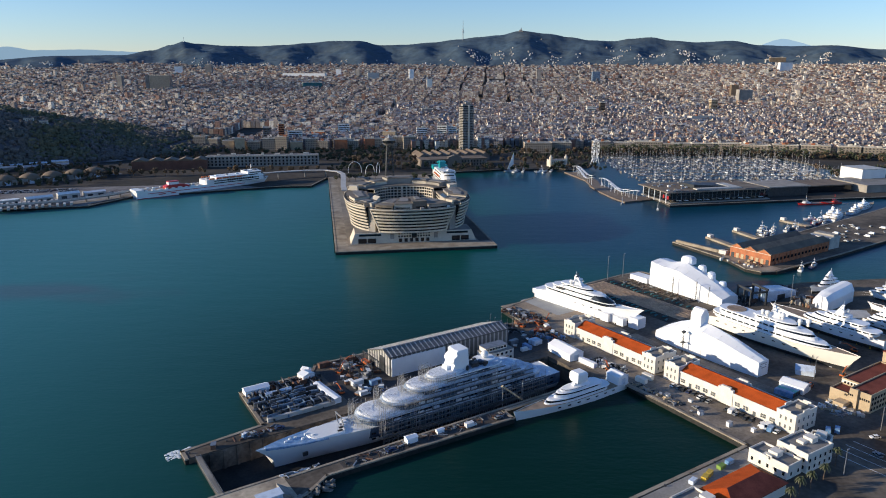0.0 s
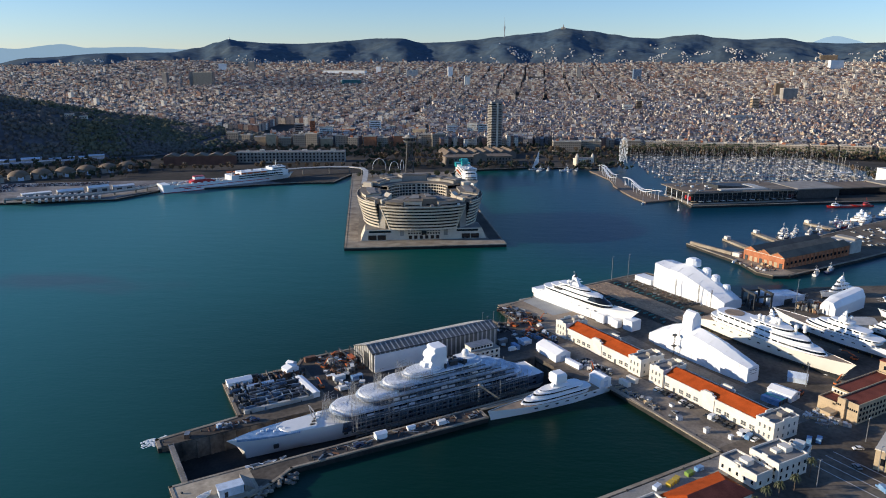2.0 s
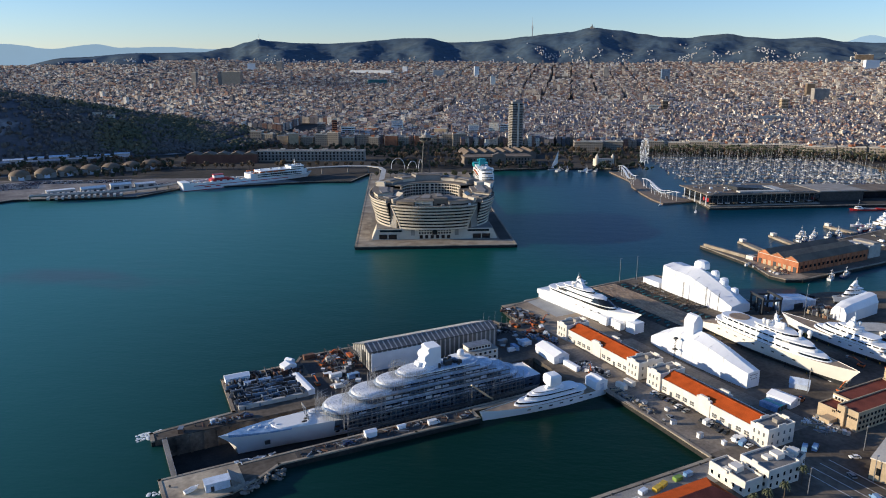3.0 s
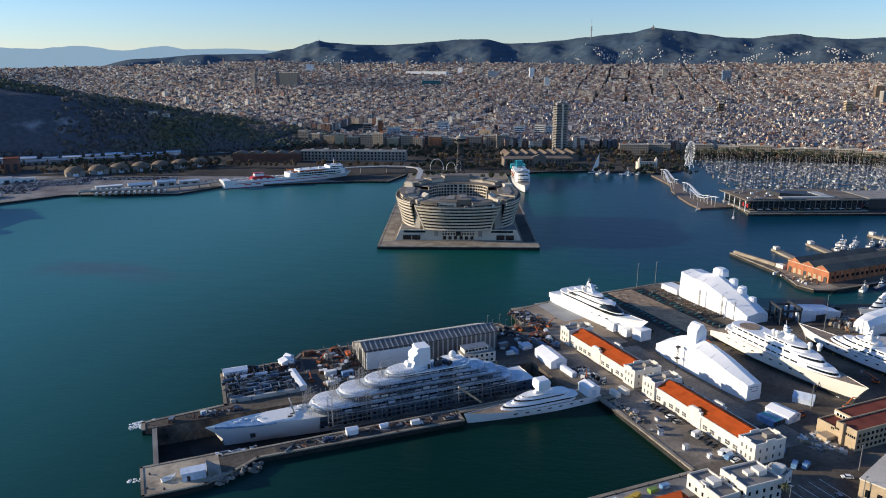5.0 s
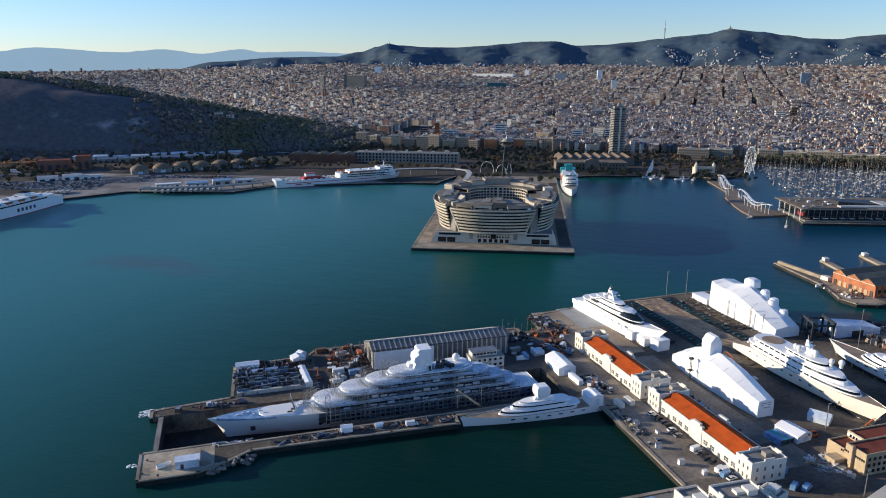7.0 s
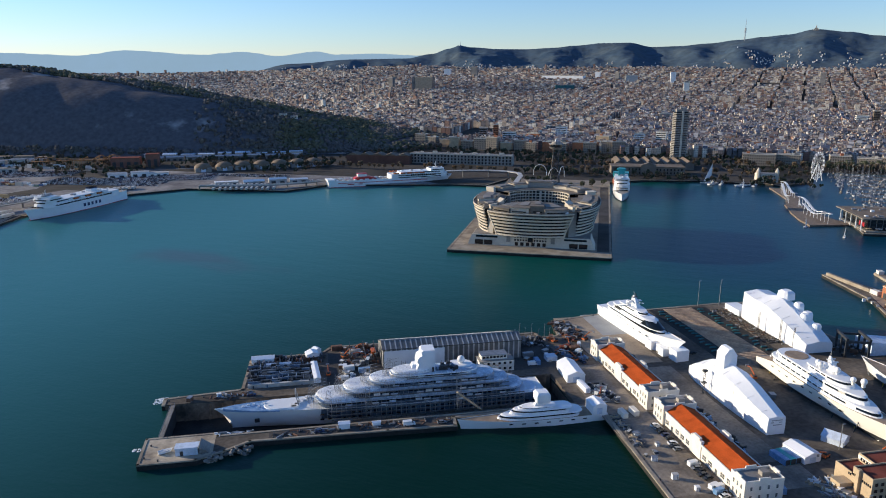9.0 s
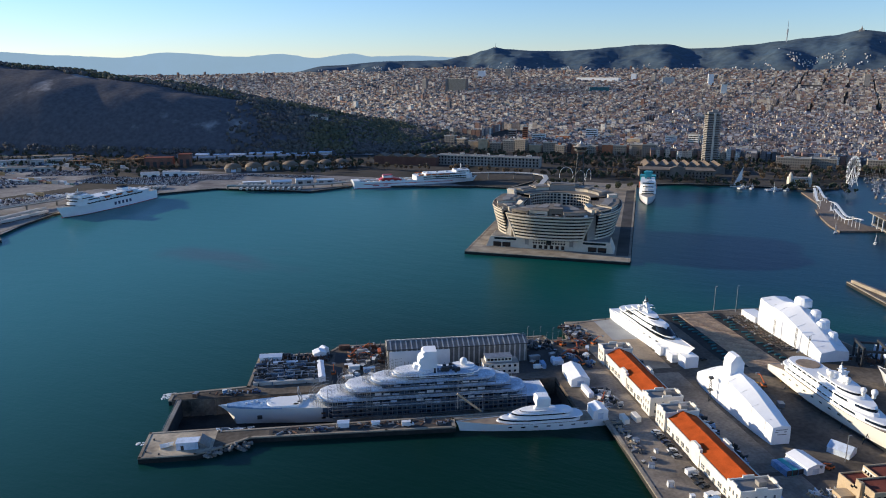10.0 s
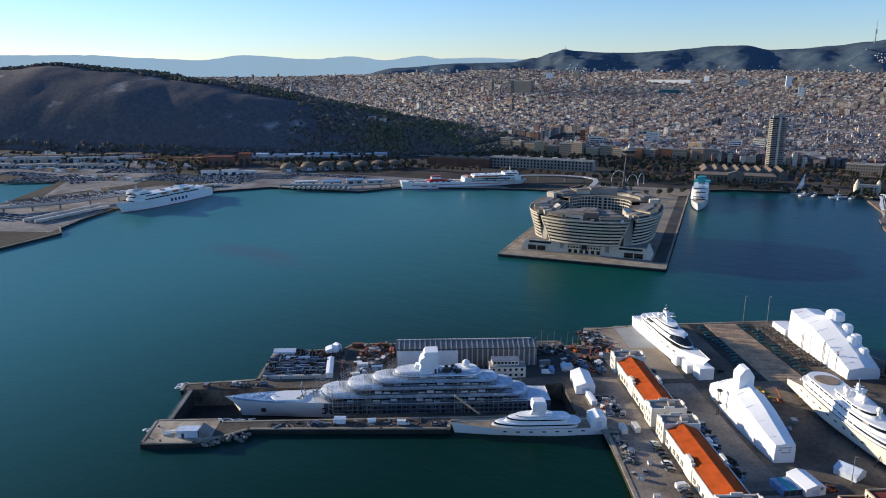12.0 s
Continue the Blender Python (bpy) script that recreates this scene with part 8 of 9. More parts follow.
im = thing("white_theatre", pose(570, 965, Q, 0, 0, 14), "big white box-shaped theatre hall", "building")
boxes("wall", [(2, 0, 0, 38, 38, 22)], WHITE, im)
boxes("roof", [(2, 0, 22, 38.8, 38.8, 0.6)], CORRL, im)
boxes("door", [(-8, -19.1, 0, 5, 0.4, 5)], GLASS, im)
bm = bmesh.new()
cyl(bm, -10, -32, 5.0, 6.6, 24, 24, 28)
cyl(bm, -10, -32, 0, 5.0, 20, 20, 28)
part("round_foyer", bm, WHITE, im)

# wavy wooden footbridge island
wood = mat("bridge_wood", (0.22, 0.165, 0.12), 0.8, 0, 0.25, 0.3, 2.0, 0.2)
foot = thing("footbridge", pose(0, 0, 0), "curving wooden footbridge quay with white wave-shaped canopies", "footbridge")
WAY = [(196, 1085), (202, 1050), (210, 1000), (207, 955), (216, 905), (226, 870), (238, 845)]


def strip(pts, w0, w1, z0, z1):
    bm = bmesh.new()
    rings = []
    for i, p in enumerate(pts):
        p = Vector(p)
        d = (Vector(pts[min(i + 1, len(pts) - 1)]) - Vector(pts[max(i - 1, 0)])).normalized()
        n = Vector((-d.y, d.x))
        w = w0 + (w1 - w0) * i / (len(pts) - 1)
        a, b = p + n * w, p - n * w
        rings.append([(a.x, a.y, z0), (b.x, b.y, z0), (b.x, b.y, z1), (a.x, a.y, z1)])
    loft(bm, rings)
    return bm


part("boardwalk", strip(WAY[:4], 11, 7, -1.5, 1.6), wood, foot)
part("boardwalk", strip(WAY[3:], 9, 24, -1.5, 1.7), wood, foot)
for a, b, off, ph in ((WAY[0], WAY[2], 3, 0.0), (WAY[1], WAY[3], -4, 1.2), (WAY[3], WAY[5], 6, 0.6), (WAY[4], WAY[6], -2, 2.2)):
    a, b = Vector(a), Vector(b)
    d = (b - a).normalized()
    n = Vector((-d.y, d.x))
    bm = bmesh.new()
    rings = []
    for i in range(25):
        p = a + (b - a) * i / 24 + n * off
        z = 9.5 + 3.2 * math.sin(ph + i / 24 * 6.0)
        rings.append([(p.x + n.x * 1.4, p.y + n.y * 1.4, z), (p.x - n.x * 1.4, p.y - n.y * 1.4, z), (p.x - n.x * 1.4, p.y - n.y * 1.4, z + 0.5), (p.x + n.x * 1.4, p.y + n.y * 1.4, z + 0.5)])
    loft(bm, rings)
    c = part("wave_canopy", bm, WHITE, foot, "white wave-shaped canopy")
    for i in range(1, 25, 3):
        p = a + (b - a) * i / 24 + n * off
        z = 9.5 + 3.2 * math.sin(ph + i / 24 * 6.0)
        bm = bmesh.new()
        bar(bm, (p.x, p.y, 1.5), (p.x, p.y, z + 0.2), 0.25, 5)
        part("canopy_post", bm, WHITE, c)


def sailboat(m, L=11.0, mast=15.0, label="moored white sailing boat with a bare mast", name="sailing_boat", group="boats in the marina", sail=False, paint=WHITE, top=WHITE):
    b = thing(name, m, label, "sailing boat", group)
    bm = bmesh.new()
    loft(bm, hull_rings(L, L * 0.3, 1.1, 0.6, L * 0.08, n=8, sheer=0.25), close=False)
    part("hull", bm, paint, b)
    bm = bmesh.new()
    prism(bm, outline(-L * 0.2, L * 0.22, L * 0.17, 0.5, 0.1, 3), 1.0, 1.75, 0.85)
    part("cabin", bm, top, b)
    bm = bmesh.new()
    bar(bm, (L * 0.08, 0, 1.0), (L * 0.08, 0, 1.0 + mast), 0.13)
    bar(bm, (L * 0.08, 0, 2.6), (-L * 0.35, 0, 2.6), 0.14)
    bar(bm, (L * 0.08, -1, 1 + mast * 0.6), (L * 0.08, 1, 1 + mast * 0.6), 0.06)
    part("mast", bm, CORRL, b)
    if sail:
        bm = bmesh.new()
        loft(bm, [[(L * 0.06, -0.05, 2.7), (-L * 0.33, -0.05, 2.7), (L * 0.06, -0.05, mast * 0.95)], [(L * 0.06, 0.05, 2.7), (-L * 0.33, 0.3, 2.7), (L * 0.06, 0.05, mast * 0.95)]])
        part("sail", bm, WHITE, b)
    return b


random.seed(32)
GREYHULL = mat("grey_hull", (0.13, 0.13, 0.13), 0.5, 0, 0.15, 0.3, 1.0, 0.0)
pros = [sailboat(pose(0, 0, 0), paint=p, top=q, label=lb) for p, q, lb in ((WHITE, GREYHULL, "moored white sailing boat with a bare mast"), (NAVY, GREYHULL, "moored navy-hulled sailing boat with a bare mast"), (GREYHULL, BLUECOVER, "moored grey sailing boat under a pale cover"), (GREYHULL, OCHRE, "moored grey sailing boat with a wooden cabin"))]
spots = []
for r in range(9):
    y = 985 + r * 34
    x0, x1 = 268 + max(0, 1010 - y) * 0.9, 575
    for k in range(35):
        x = x0 + (x1 - x0) * (k + random.uniform(0.2, 0.8)) / 35
        if x < 262 + (1000 - y) * 0.6 or (y < 1010 and x > 540) or random.random() < 0.12:
            continue
        spots.append((x, y + random.uniform(-3, 3) + (6 if k % 2 else -6)))
for i, (x, y) in enumerate(spots):
    k = random.uniform(0.55, 0.95)
    m = pose(x, y, 0, 0, 0, random.choice((86, 94, 268)) + random.uniform(-4, 4)) @ Matrix.Diagonal((k, k, k * random.uniform(1.2, 1.9), 1))
    if i < 4:
        pros[i].matrix_basis = m
    else:
        copy_thing(random.choice(pros), m).matrix_basis = m
bm = bmesh.new()
hulls = bmesh.new()
for i in range(620):
    x, y, h = random.uniform(272, 585), random.uniform(968, 1275), random.uniform(9, 21)
    bar(bm, (x, y, 0.8), (x, y, h), 0.1)
    L = random.uniform(6, 11)
    box(hulls, x, y, -0.2, L * 0.3, L, 1.1, random.uniform(-8, 8), 0.8)
    box(hulls, x, y - 0.5, 0.8, L * 0.2, L * 0.45, 0.9, random.uniform(-8, 8), 0.8)
tagged(part("far_masts", bm, CORRL), "dense bare masts of small moored boats", "boats", "", "stuff")
HULLS = palette("hull_paints", [(0.30, 0.30, 0.29), (0.12, 0.12, 0.13), (0.55, 0.55, 0.53), (0.05, 0.07, 0.12), (0.22, 0.20, 0.17), (0.40, 0.40, 0.39)], 0.4)
tagged(part("far_hulls", hulls, HULLS), "small grey hulls of boats packed in the marina", "boats", "", "stuff")
for r in range(9):
    p = thing("floating_jetty", pose(425, 985 + r * 34, 0), "floating wooden marina jetty", "jetty", "marina jetties")
    boxes("planking", [(0, 0, -0.3, 270 if r else 200, 2.2, 1.0)], wood, p)
big = sailboat(pose(560, 1095, 0, 0, 0, 20), 42, 38, "large white two-masted sailing yacht", "sailing_yacht", "")
bm = bmesh.new()
bar(bm, (-9, 0, 1.5), (-9, 0, 33), 0.3)
part("mizzen_mast", bm, STEEL, big)
for x, y, lb in ((212, 838, 0), (244, 803, 0), (213, 948, 1), (152, 1080, 1)):
    sailboat(pose(x, y - 8 if lb == 0 else y, 0, 0, 0, random.uniform(0, 360)), 8, 10, "small white sailing dinghy under way", "sailing_dinghy", "", True)


def workboat(m, L, paint, label, house=0.0, name="tug_boat", top=WHITE):
    b = thing(name, m, label, "boat")
    hull_part("hull", L, L * 0.26, 1.9, 1.2, L * 0.06, paint, b, STONE2, sheer=0.9, n=12)
    bm = bmesh.new()
    prism(bm, outline((house - 0.16) * L, (house + 0.14) * L, L * 0.17, 0.3, 0.1, 4), 1.6, 3.3, 0.95)
    part("deckhouse", bm, top, b)
    bm = bmesh.new()
    prism(bm, outline((house - 0.06) * L, (house + 0.11) * L, L * 0.13, 0.3, 0.1, 4), 3.3, 4.1, 0.98)
    part("bridge_windows", bm, GLASS, b)
    bm = bmesh.new()
    prism(bm, outline((house - 0.08) * L, (house + 0.12) * L, L * 0.145, 0.3, 0.1, 4), 4.1, 4.5)
    part("bridge_roof", bm, top, b)
    bm = bmesh.new()
    bar(bm, (house * L, 0, 4.4), (house * L, 0, 4.4 + L * 0.26), 0.12)
    bar(bm, (house * L, -1, 4.4 + L * 0.16), (house * L, 1, 4.4 + L * 0.16), 0.09)
    part("mast", bm, top, b)
    bm = bmesh.new()
    cyl(bm, (house - 0.22) * L, 0, 1.6, 3.6, 0.6, 0.5, 8)
    part("winch", bm, STEEL, b)
    return b


workboat(pose(432, 826, 0, 0, 0, 190), 32, REDP, "red tug with a white deckhouse alongside the quay", 0.15)
workboat(pose(460, 832, 0, 0, 0, 190), 26, REDP, "red workboat with a low deckhouse", -0.2, top=REDP)
for x, y, L, a in ((112, 1098, 20, 60), (124, 1100, 16, 75), (152, 1098, 24, 30), (168, 1104, 18, 70)):
    workboat(pose(x, y - 4, 0, 0, 0, a), L, GEL, "white harbour excursion boat", 0.0, "excursion_boat")
tall = sailboat(pose(108, 1103, 0, 0, 0, 10), 26, 30, "old sailing ship at the quay with a tall pale sail", "sailing_ship", "", True)

# ---- fishing quay with the orange brick warehouse ----
FISH = pose(252, 534, 0, 0, 0, 33.5)
bm = bmesh.new()
JETTY = [(-3, 2), (8, -4), (104, -3), (190, 0), (420, -10), (600, -20), (600, 90), (420, 84), (300, 74), (190, 66), (100, 60), (54, 58), (30, 62), (26, 104), (19, 104), (8, 40), (-5, 14)]
prism(bm, JETTY, -6, Q)
ob = part("ground", bm, ASPH)
ob.matrix_basis = FISH
structure(ob, "fishing quay of worn asphalt and stone", "ground")
kerb_line("quay_edge", JETTY + JETTY[:1], FISH)
SUNNYROOF = mat("sunlit_roof_sheet", (0.36, 0.25, 0.155), 0.85, 0, 0.25, 0.12, 1.0, 0.2, second=(0.24, 0.165, 0.11), spec=0.15)
wh = thing("brick_warehouse", FISH @ pose(62, 27, Q), "orange brick warehouse with three brown ridge roofs", "building")
boxes("wall", [(0, 0, 0, 86, 37, 8.5)], BRICK, wh)
for i in range(3):
    y = -12.3 + i * 12.3
    bm = bmesh.new()
    loft(bm, [[(x, y - 6.2, 8.4), (x, y + 6.2, 8.4), (x, y, 11.8)] for x in (-43.2, 43.2)])
    part("gable", bm, BRICK, wh)
    for sg in (-1, 1):
        bm = bmesh.new()
        loft(bm, [[(x, y + sg * 6.2, 8.6), (x, y, 12.0), (x, y, 12.35), (x, y + sg * 6.2, 8.95)] for x in (-43.6, 43.6)])
        # sunlit slopes painted tan, shaded ones dark brown
        part("roof", bm, SUNNYROOF if sg > 0 or i == 1 else BROWNROOF, wh)
    boxes("gable_trim", [(-43.3, y, 8.3, 0.4, 12.2, 0.4)], STONE, wh)
for i in range(8):
    boxes("door", [(-43.1, -15.8 + i * 4.5, 0, 0.4, 2.6, 4.0)], random.choice((STONE, DARK, OCHRE)), wh)
for i in range(16):
    boxes("window", [(-39 + i * 5.2, -18.55, 3.0, 2.4, 0.3, 2.2)], GLASS, wh)
    boxes("pilaster", [(-41.6 + i * 5.2, -18.7, 0, 0.7, 0.6, 8.4)], BRICK, wh)
wc = thing("white_shed", FISH @ pose(117, 20, Q), "square white industrial shed at the warehouse end", "building")
boxes("wall", [(0, 0, 0, 16, 20, 10)], CORRL, wc)
boxes("roof", [(0, 0, 10, 16.5, 20.5, 0.6)], CORRL, wc)
boxes("roof_step", [(3, 0, 10.6, 8, 18, 1.4)], STONE2, wc)
boxes("door", [(-9.1, 0, 0, 0.4, 8, 8)], STEEL, wc)
bm = bmesh.new()
prism(bm, [(-1, 4), (9, -2), (19, -1.5), (18, 56), (9, 38), (-3, 14)], Q - 0.2, Q + 0.02)
ob = part("pavement", bm, SANDY)
ob.matrix_basis = FISH
structure(ob, "sandy worn paving before the brick warehouse", "pavement")
random.seed(46)
for i in range(26):
    copy_thing(random.choice(protos[:2] + vans[:1]), FISH @ pose(145 + random.uniform(0, 120), random.uniform(14, 56), Q, 0, 0, random.choice((0, 90)) + random.uniform(-8, 8)))
for i in range(22):
    u, v = random.uniform(0, 17), random.uniform(4, 44)
    c = crate(FISH @ pose(u, v, Q, 0, 0, random.uniform(0, 90)), random.uniform(1, 2.6), random.uniform(1, 2), random.uniform(0.8, 2), random.choice((STEEL, RUST, WHITE, OCHRE)), "fishing gear crate on the quay", lid=False)
bw = thing("breakwater", FISH @ pose(21, 80, Q), "low pale harbour wall along the quay end", "wall")
boxes("coping", [(0, 0, 0, 2.5, 44, 2.4)], QUAY, bw)
boxes("hut", [(0, -27, 0, 4, 7, 3)], PLASTER, bw)
for u, v, L, a in ((61, 82, 44, 72), (106, 86, 42, 71), (195, 92, 34, 84)):
    p = thing("stone_jetty", FISH @ pose(u, v, 0, 0, 0, a), "narrow stone jetty for fishing boats", "jetty")
    boxes("slab", [(0, 0, -4, L, 6, 5.8)], QUAY, p)
    boxes("hut", [(L * 0.42, 0, 1.8, 5, 4, 2.6)], PLASTER, p)
random.seed(33)
for u, v, L, a in ((112, 76, 20, 74), (125, 80, 22, 20), (122, 72, 18, 15), (143, 96, 24, 20), (150, 88, 20, 18), (136, 80, 22, 25), (160, 80, 20, 20), (176, 82, 22, 20), (168, 74, 18, 25), (36, -8, 16, 20), (52, -9, 18, 12), (208, 80, 20, 24), (216, 74, 18, 20), (228, 96, 20, 160)):
    workboat(FISH @ pose(u, v, 0, 0, 0, a), L * 0.85, random.choice((GEL, GREYHULL, NAVY, WHITE)), random.choice(("white fishing boat moored at the jetty", "small trawler with a white deckhouse")), random.uniform(-0.1, 0.1), "fishing_boat")
workboat(FISH @ pose(224, 84, 0, 0, 0, 14), 30, REDP, "red-hulled fishing boat with white deckhouse", 0.2, "fishing_boat")
for u, v, L, a in ((262, 84, 48, 12), (275, 96, 44, 10), (310, 90, 40, 8), (345, 98, 52, 6)):
    yacht(FISH @ pose(u, v, 0, 0, 0, a), L, L * 0.19, [(-0.38, 0.24, 0.9, 2.3), (-0.28, 0.12, 0.74, 2.1)], "white motor yacht moored behind the fishing quay", fb=2.6, rake=4, domes=0)

# ---- ferries and passenger ships ----
def ferry(m, L, B, label, stripe=None, blocks=(), name="ferry", boot=REDP, fb=8.5):
    f = thing(name, m, label, "ship")
    hull_part("hull", L, B, fb, 3.0, L * 0.05, GEL, f, STONE2, full=3.6, sheer=1.6)
    bm = bmesh.new()
    loft(bm, [[(x, y * 1.004, z * 0.28) for x, y, z in (r[1], r[2], r[3], r[4], r[5], r[6], r[7])] for r in hull_rings(L, B, 5.0, 2.6, L * 0.05, full=3.6, sheer=0)], close=False, caps=False)
    part("boot_top", bm, boot, f)
    if stripe:
        for sd in (-1, 1):
            boxes("stripe", [(-L * 0.08, sd * B * 0.502, 5.6, L * 0.7, 0.3, 0.7)], stripe, f)
    for x0, x1, z0, z1, w in blocks:
        bm = bmesh.new()
        prism(bm, outline(x0 * L, x1 * L, w * B, 0.12, 0.05, 4), z0, z1, 0.99)
        blk = part("deckhouse", bm, WHITE, f)
        n = int((z1 - z0) / 2.7)
        for k in range(n):
            for sd in (-1, 1):
                boxes("window_band", [((x0 + x1) / 2 * L, sd * w * B * 0.498, z0 + 1.0 + k * 2.7, (x1 - x0) * L * 0.72, 0.3, 1.0)], GLASS, blk)
            boxes("front_window", [(x1 * L - 0.2, 0, z0 + 1.0 + k * 2.7, 0.8, w * B * 0.7, 1.0)], GLASS, blk)
        for i in range(5):
            boxes("deck_unit", [((x0 + (x1 - x0) * (i + 0.5) / 5) * L, random.uniform(-3, 3), z1, random.uniform(2, 5), random.uniform(2, 5), random.uniform(0.8, 2))], random.choice((WHITE, STEEL)), blk)
    return f


random.seed(34)
A, B_ = Vector((-373.7, 854.5, 0)), Vector((-234.0, 980.6, 0))
# red and white ferry
mid_ = (A + B_) / 2 + Vector((-8, 9, 0))
fer = ferry(pose(mid_.x, mid_.y, 0, 0, 0, math.degrees(math.atan2(126, 140))), 184, 25, "white car ferry with red stripes and a red funnel", REDP, blocks=((-0.03, 0.45, 8.3, 14.6, 0.99), (0.05, 0.43, 14.6, 17.4, 0.92), (0.30, 0.42, 17.4, 20.2, 0.9)))
bm = bmesh.new()
loft(bm, [[(-54, y, 8.3), (-24, y, 8.3), (-24, y, 10.4), (-33, y, 12.8), (-50, y, 12.8), (-54, y, 11)] for y in (-6, 6)])
part("funnel_casing", bm, REDP, fer, "red funnel casing")
boxes("funnel", [(-43, 0, 12.8, 13, 8, 3.2)], WHITE, fer)
boxes("funnel_band", [(-43, 0, 16.0, 13.2, 8.2, 1.0)], REDP, fer)
for sd in (-1, 1):
    for i in range(9):
        boxes("deck_vent", [(-80 + i * 8.4, sd * 9.5, 8.3, 3.0 + i % 3, 2.0, 1.6 + 0.5 * (i % 2))], WHITE, fer)
    boxes("bulwark", [(-46, sd * 12.2, 8.2, 84, 0.4, 1.2)], GEL, fer)
    boxes("red_mark", [(-62, sd * 12.55, 3.4, 9, 0.25, 1.1), (-48, sd * 12.55, 3.4, 6, 0.25, 1.1)], REDP, fer)
for i in range(5):
    boxes("lifeboat", [(4 + i * 9.5, -12.4, 15.0, 7.0, 1.8, 1.7)], ORANGE, fer)
    boxes("lifeboat", [(4 + i * 9.5, 12.4, 15.0, 7.0, 1.8, 1.7)], ORANGE, fer)
boxes("stern_ramp", [(-88, 0, 8.3, 10, 22, 2.5)], WHITE, fer)
for i in range(12):
    for sd in (-1, 1):
        boxes("side_window", [(26 + i * 3.2, sd * 12.7, 11.5, 1.7, 0.4, 2.2)], GLASS, fer)
bm = bmesh.new()
bar(bm, (66, 0, 20), (66, 0, 29), 0.4)
bar(bm, (66, -3, 25), (66, 3, 25), 0.25)
part("mast", bm, WHITE, fer)
# white ferry at the container quay, with five plain blue marks on its side
arm = ferry(pose(-566, 615, 0, 0, 0, 276), 146, 24, "white passenger ferry with plain blue side marks alongside the quay", None, boot=REDP, fb=11.0,
            blocks=((-0.42, 0.38, 10.8, 14.8, 0.985), (-0.30, 0.355, 14.8, 17.6, 0.9), (0.20, 0.345, 17.6, 20.4, 0.95), (0.24, 0.33, 20.4, 22.8, 0.98)))
for i in range(5):
    boxes("side_mark", [(-24 + i * 6.0, 12.0, 4.4, 3.0, 0.5, 3.6)], NAVY, arm)
boxes("funnel", [(-26, 0, 17.6, 10, 8, 4.6)], WHITE, arm)
boxes("funnel_band", [(-26, 0, 21.0, 10.2, 8.2, 1.2)], NAVY, arm)
for i in range(7):
    boxes("lifeboat", [(-34 + i * 9, 11.7, 14.9, 6.5, 1.8, 1.7)], ORANGE if i % 2 else WHITE, arm)
for i in range(16):
    boxes("side_window", [(-44 + i * 5.6, 11.85, 12.2, 2.8, 0.3, 1.1)], GLASS, arm)
bm = bmesh.new()
bar(bm, (42, 0, 22.6), (42, 0, 29), 0.35)
bar(bm, (42, -3, 26), (42, 3, 26), 0.2)
part("mast", bm, WHITE, arm)
# ship behind the pier, bow towards the open harbour
shp = ferry(PIER @ pose(86, 352, 0, 0, 0, -90), 132, 21, "white passenger ship with teal funnel and markings", None, boot=NAVY, blocks=((-0.42, 0.26, 8.3, 16, 0.97), (-0.34, 0.22, 16, 20, 0.88), (0.10, 0.2, 20, 23, 0.9)))
boxes("funnel", [(-30, 0, 20, 11, 8, 9.5)], TEAL, shp, "teal funnel")
boxes("funnel_fin", [(-34, 0, 26, 7, 12, 2.2)], TEAL, shp)
boxes("stern_panel", [(-50, 0, 16, 16, 20.6, 5.5)], TEAL, shp)
for sd in (-1, 1):
    for i in range(4):
        boxes("lifeboat", [(-26 + i * 11, sd * 10.2, 13.2, 7, 2.0, 1.8)], ORANGE, shp)

# ---- terminal on the left shore ----
random.seed(35)


def carton(name, x, y, turn, sx, sy, h, wall, roof, label, group="", gable=0.0):
    b = thing(name, pose(x, y, Q, 0, 0, turn), label, "building", group)
    boxes("wall", [(0, 0, 0, sx, sy, h)], wall, b)
    if gable:
        bm = bmesh.new()
        loft(bm, [[(xx, -sy / 2 - 0.4, h), (xx, sy / 2 + 0.4, h), (xx, 0, h + gable)] for xx in (-sx / 2 - 0.4, sx / 2 + 0.4)])
        part("roof", bm, roof, b)
    else:
        boxes("roof", [(0, 0, h, sx + 0.6, sy + 0.6, 0.4)], roof, b)
    n = max(2, int(sx / 9))
    for i in range(n):
        boxes("door", [(-sx / 2 + (i + 0.5) * sx / n, -sy / 2 - 0.05, 0, sx / n * 0.5, 0.3, h * 0.6)], DARK, b)
    return b


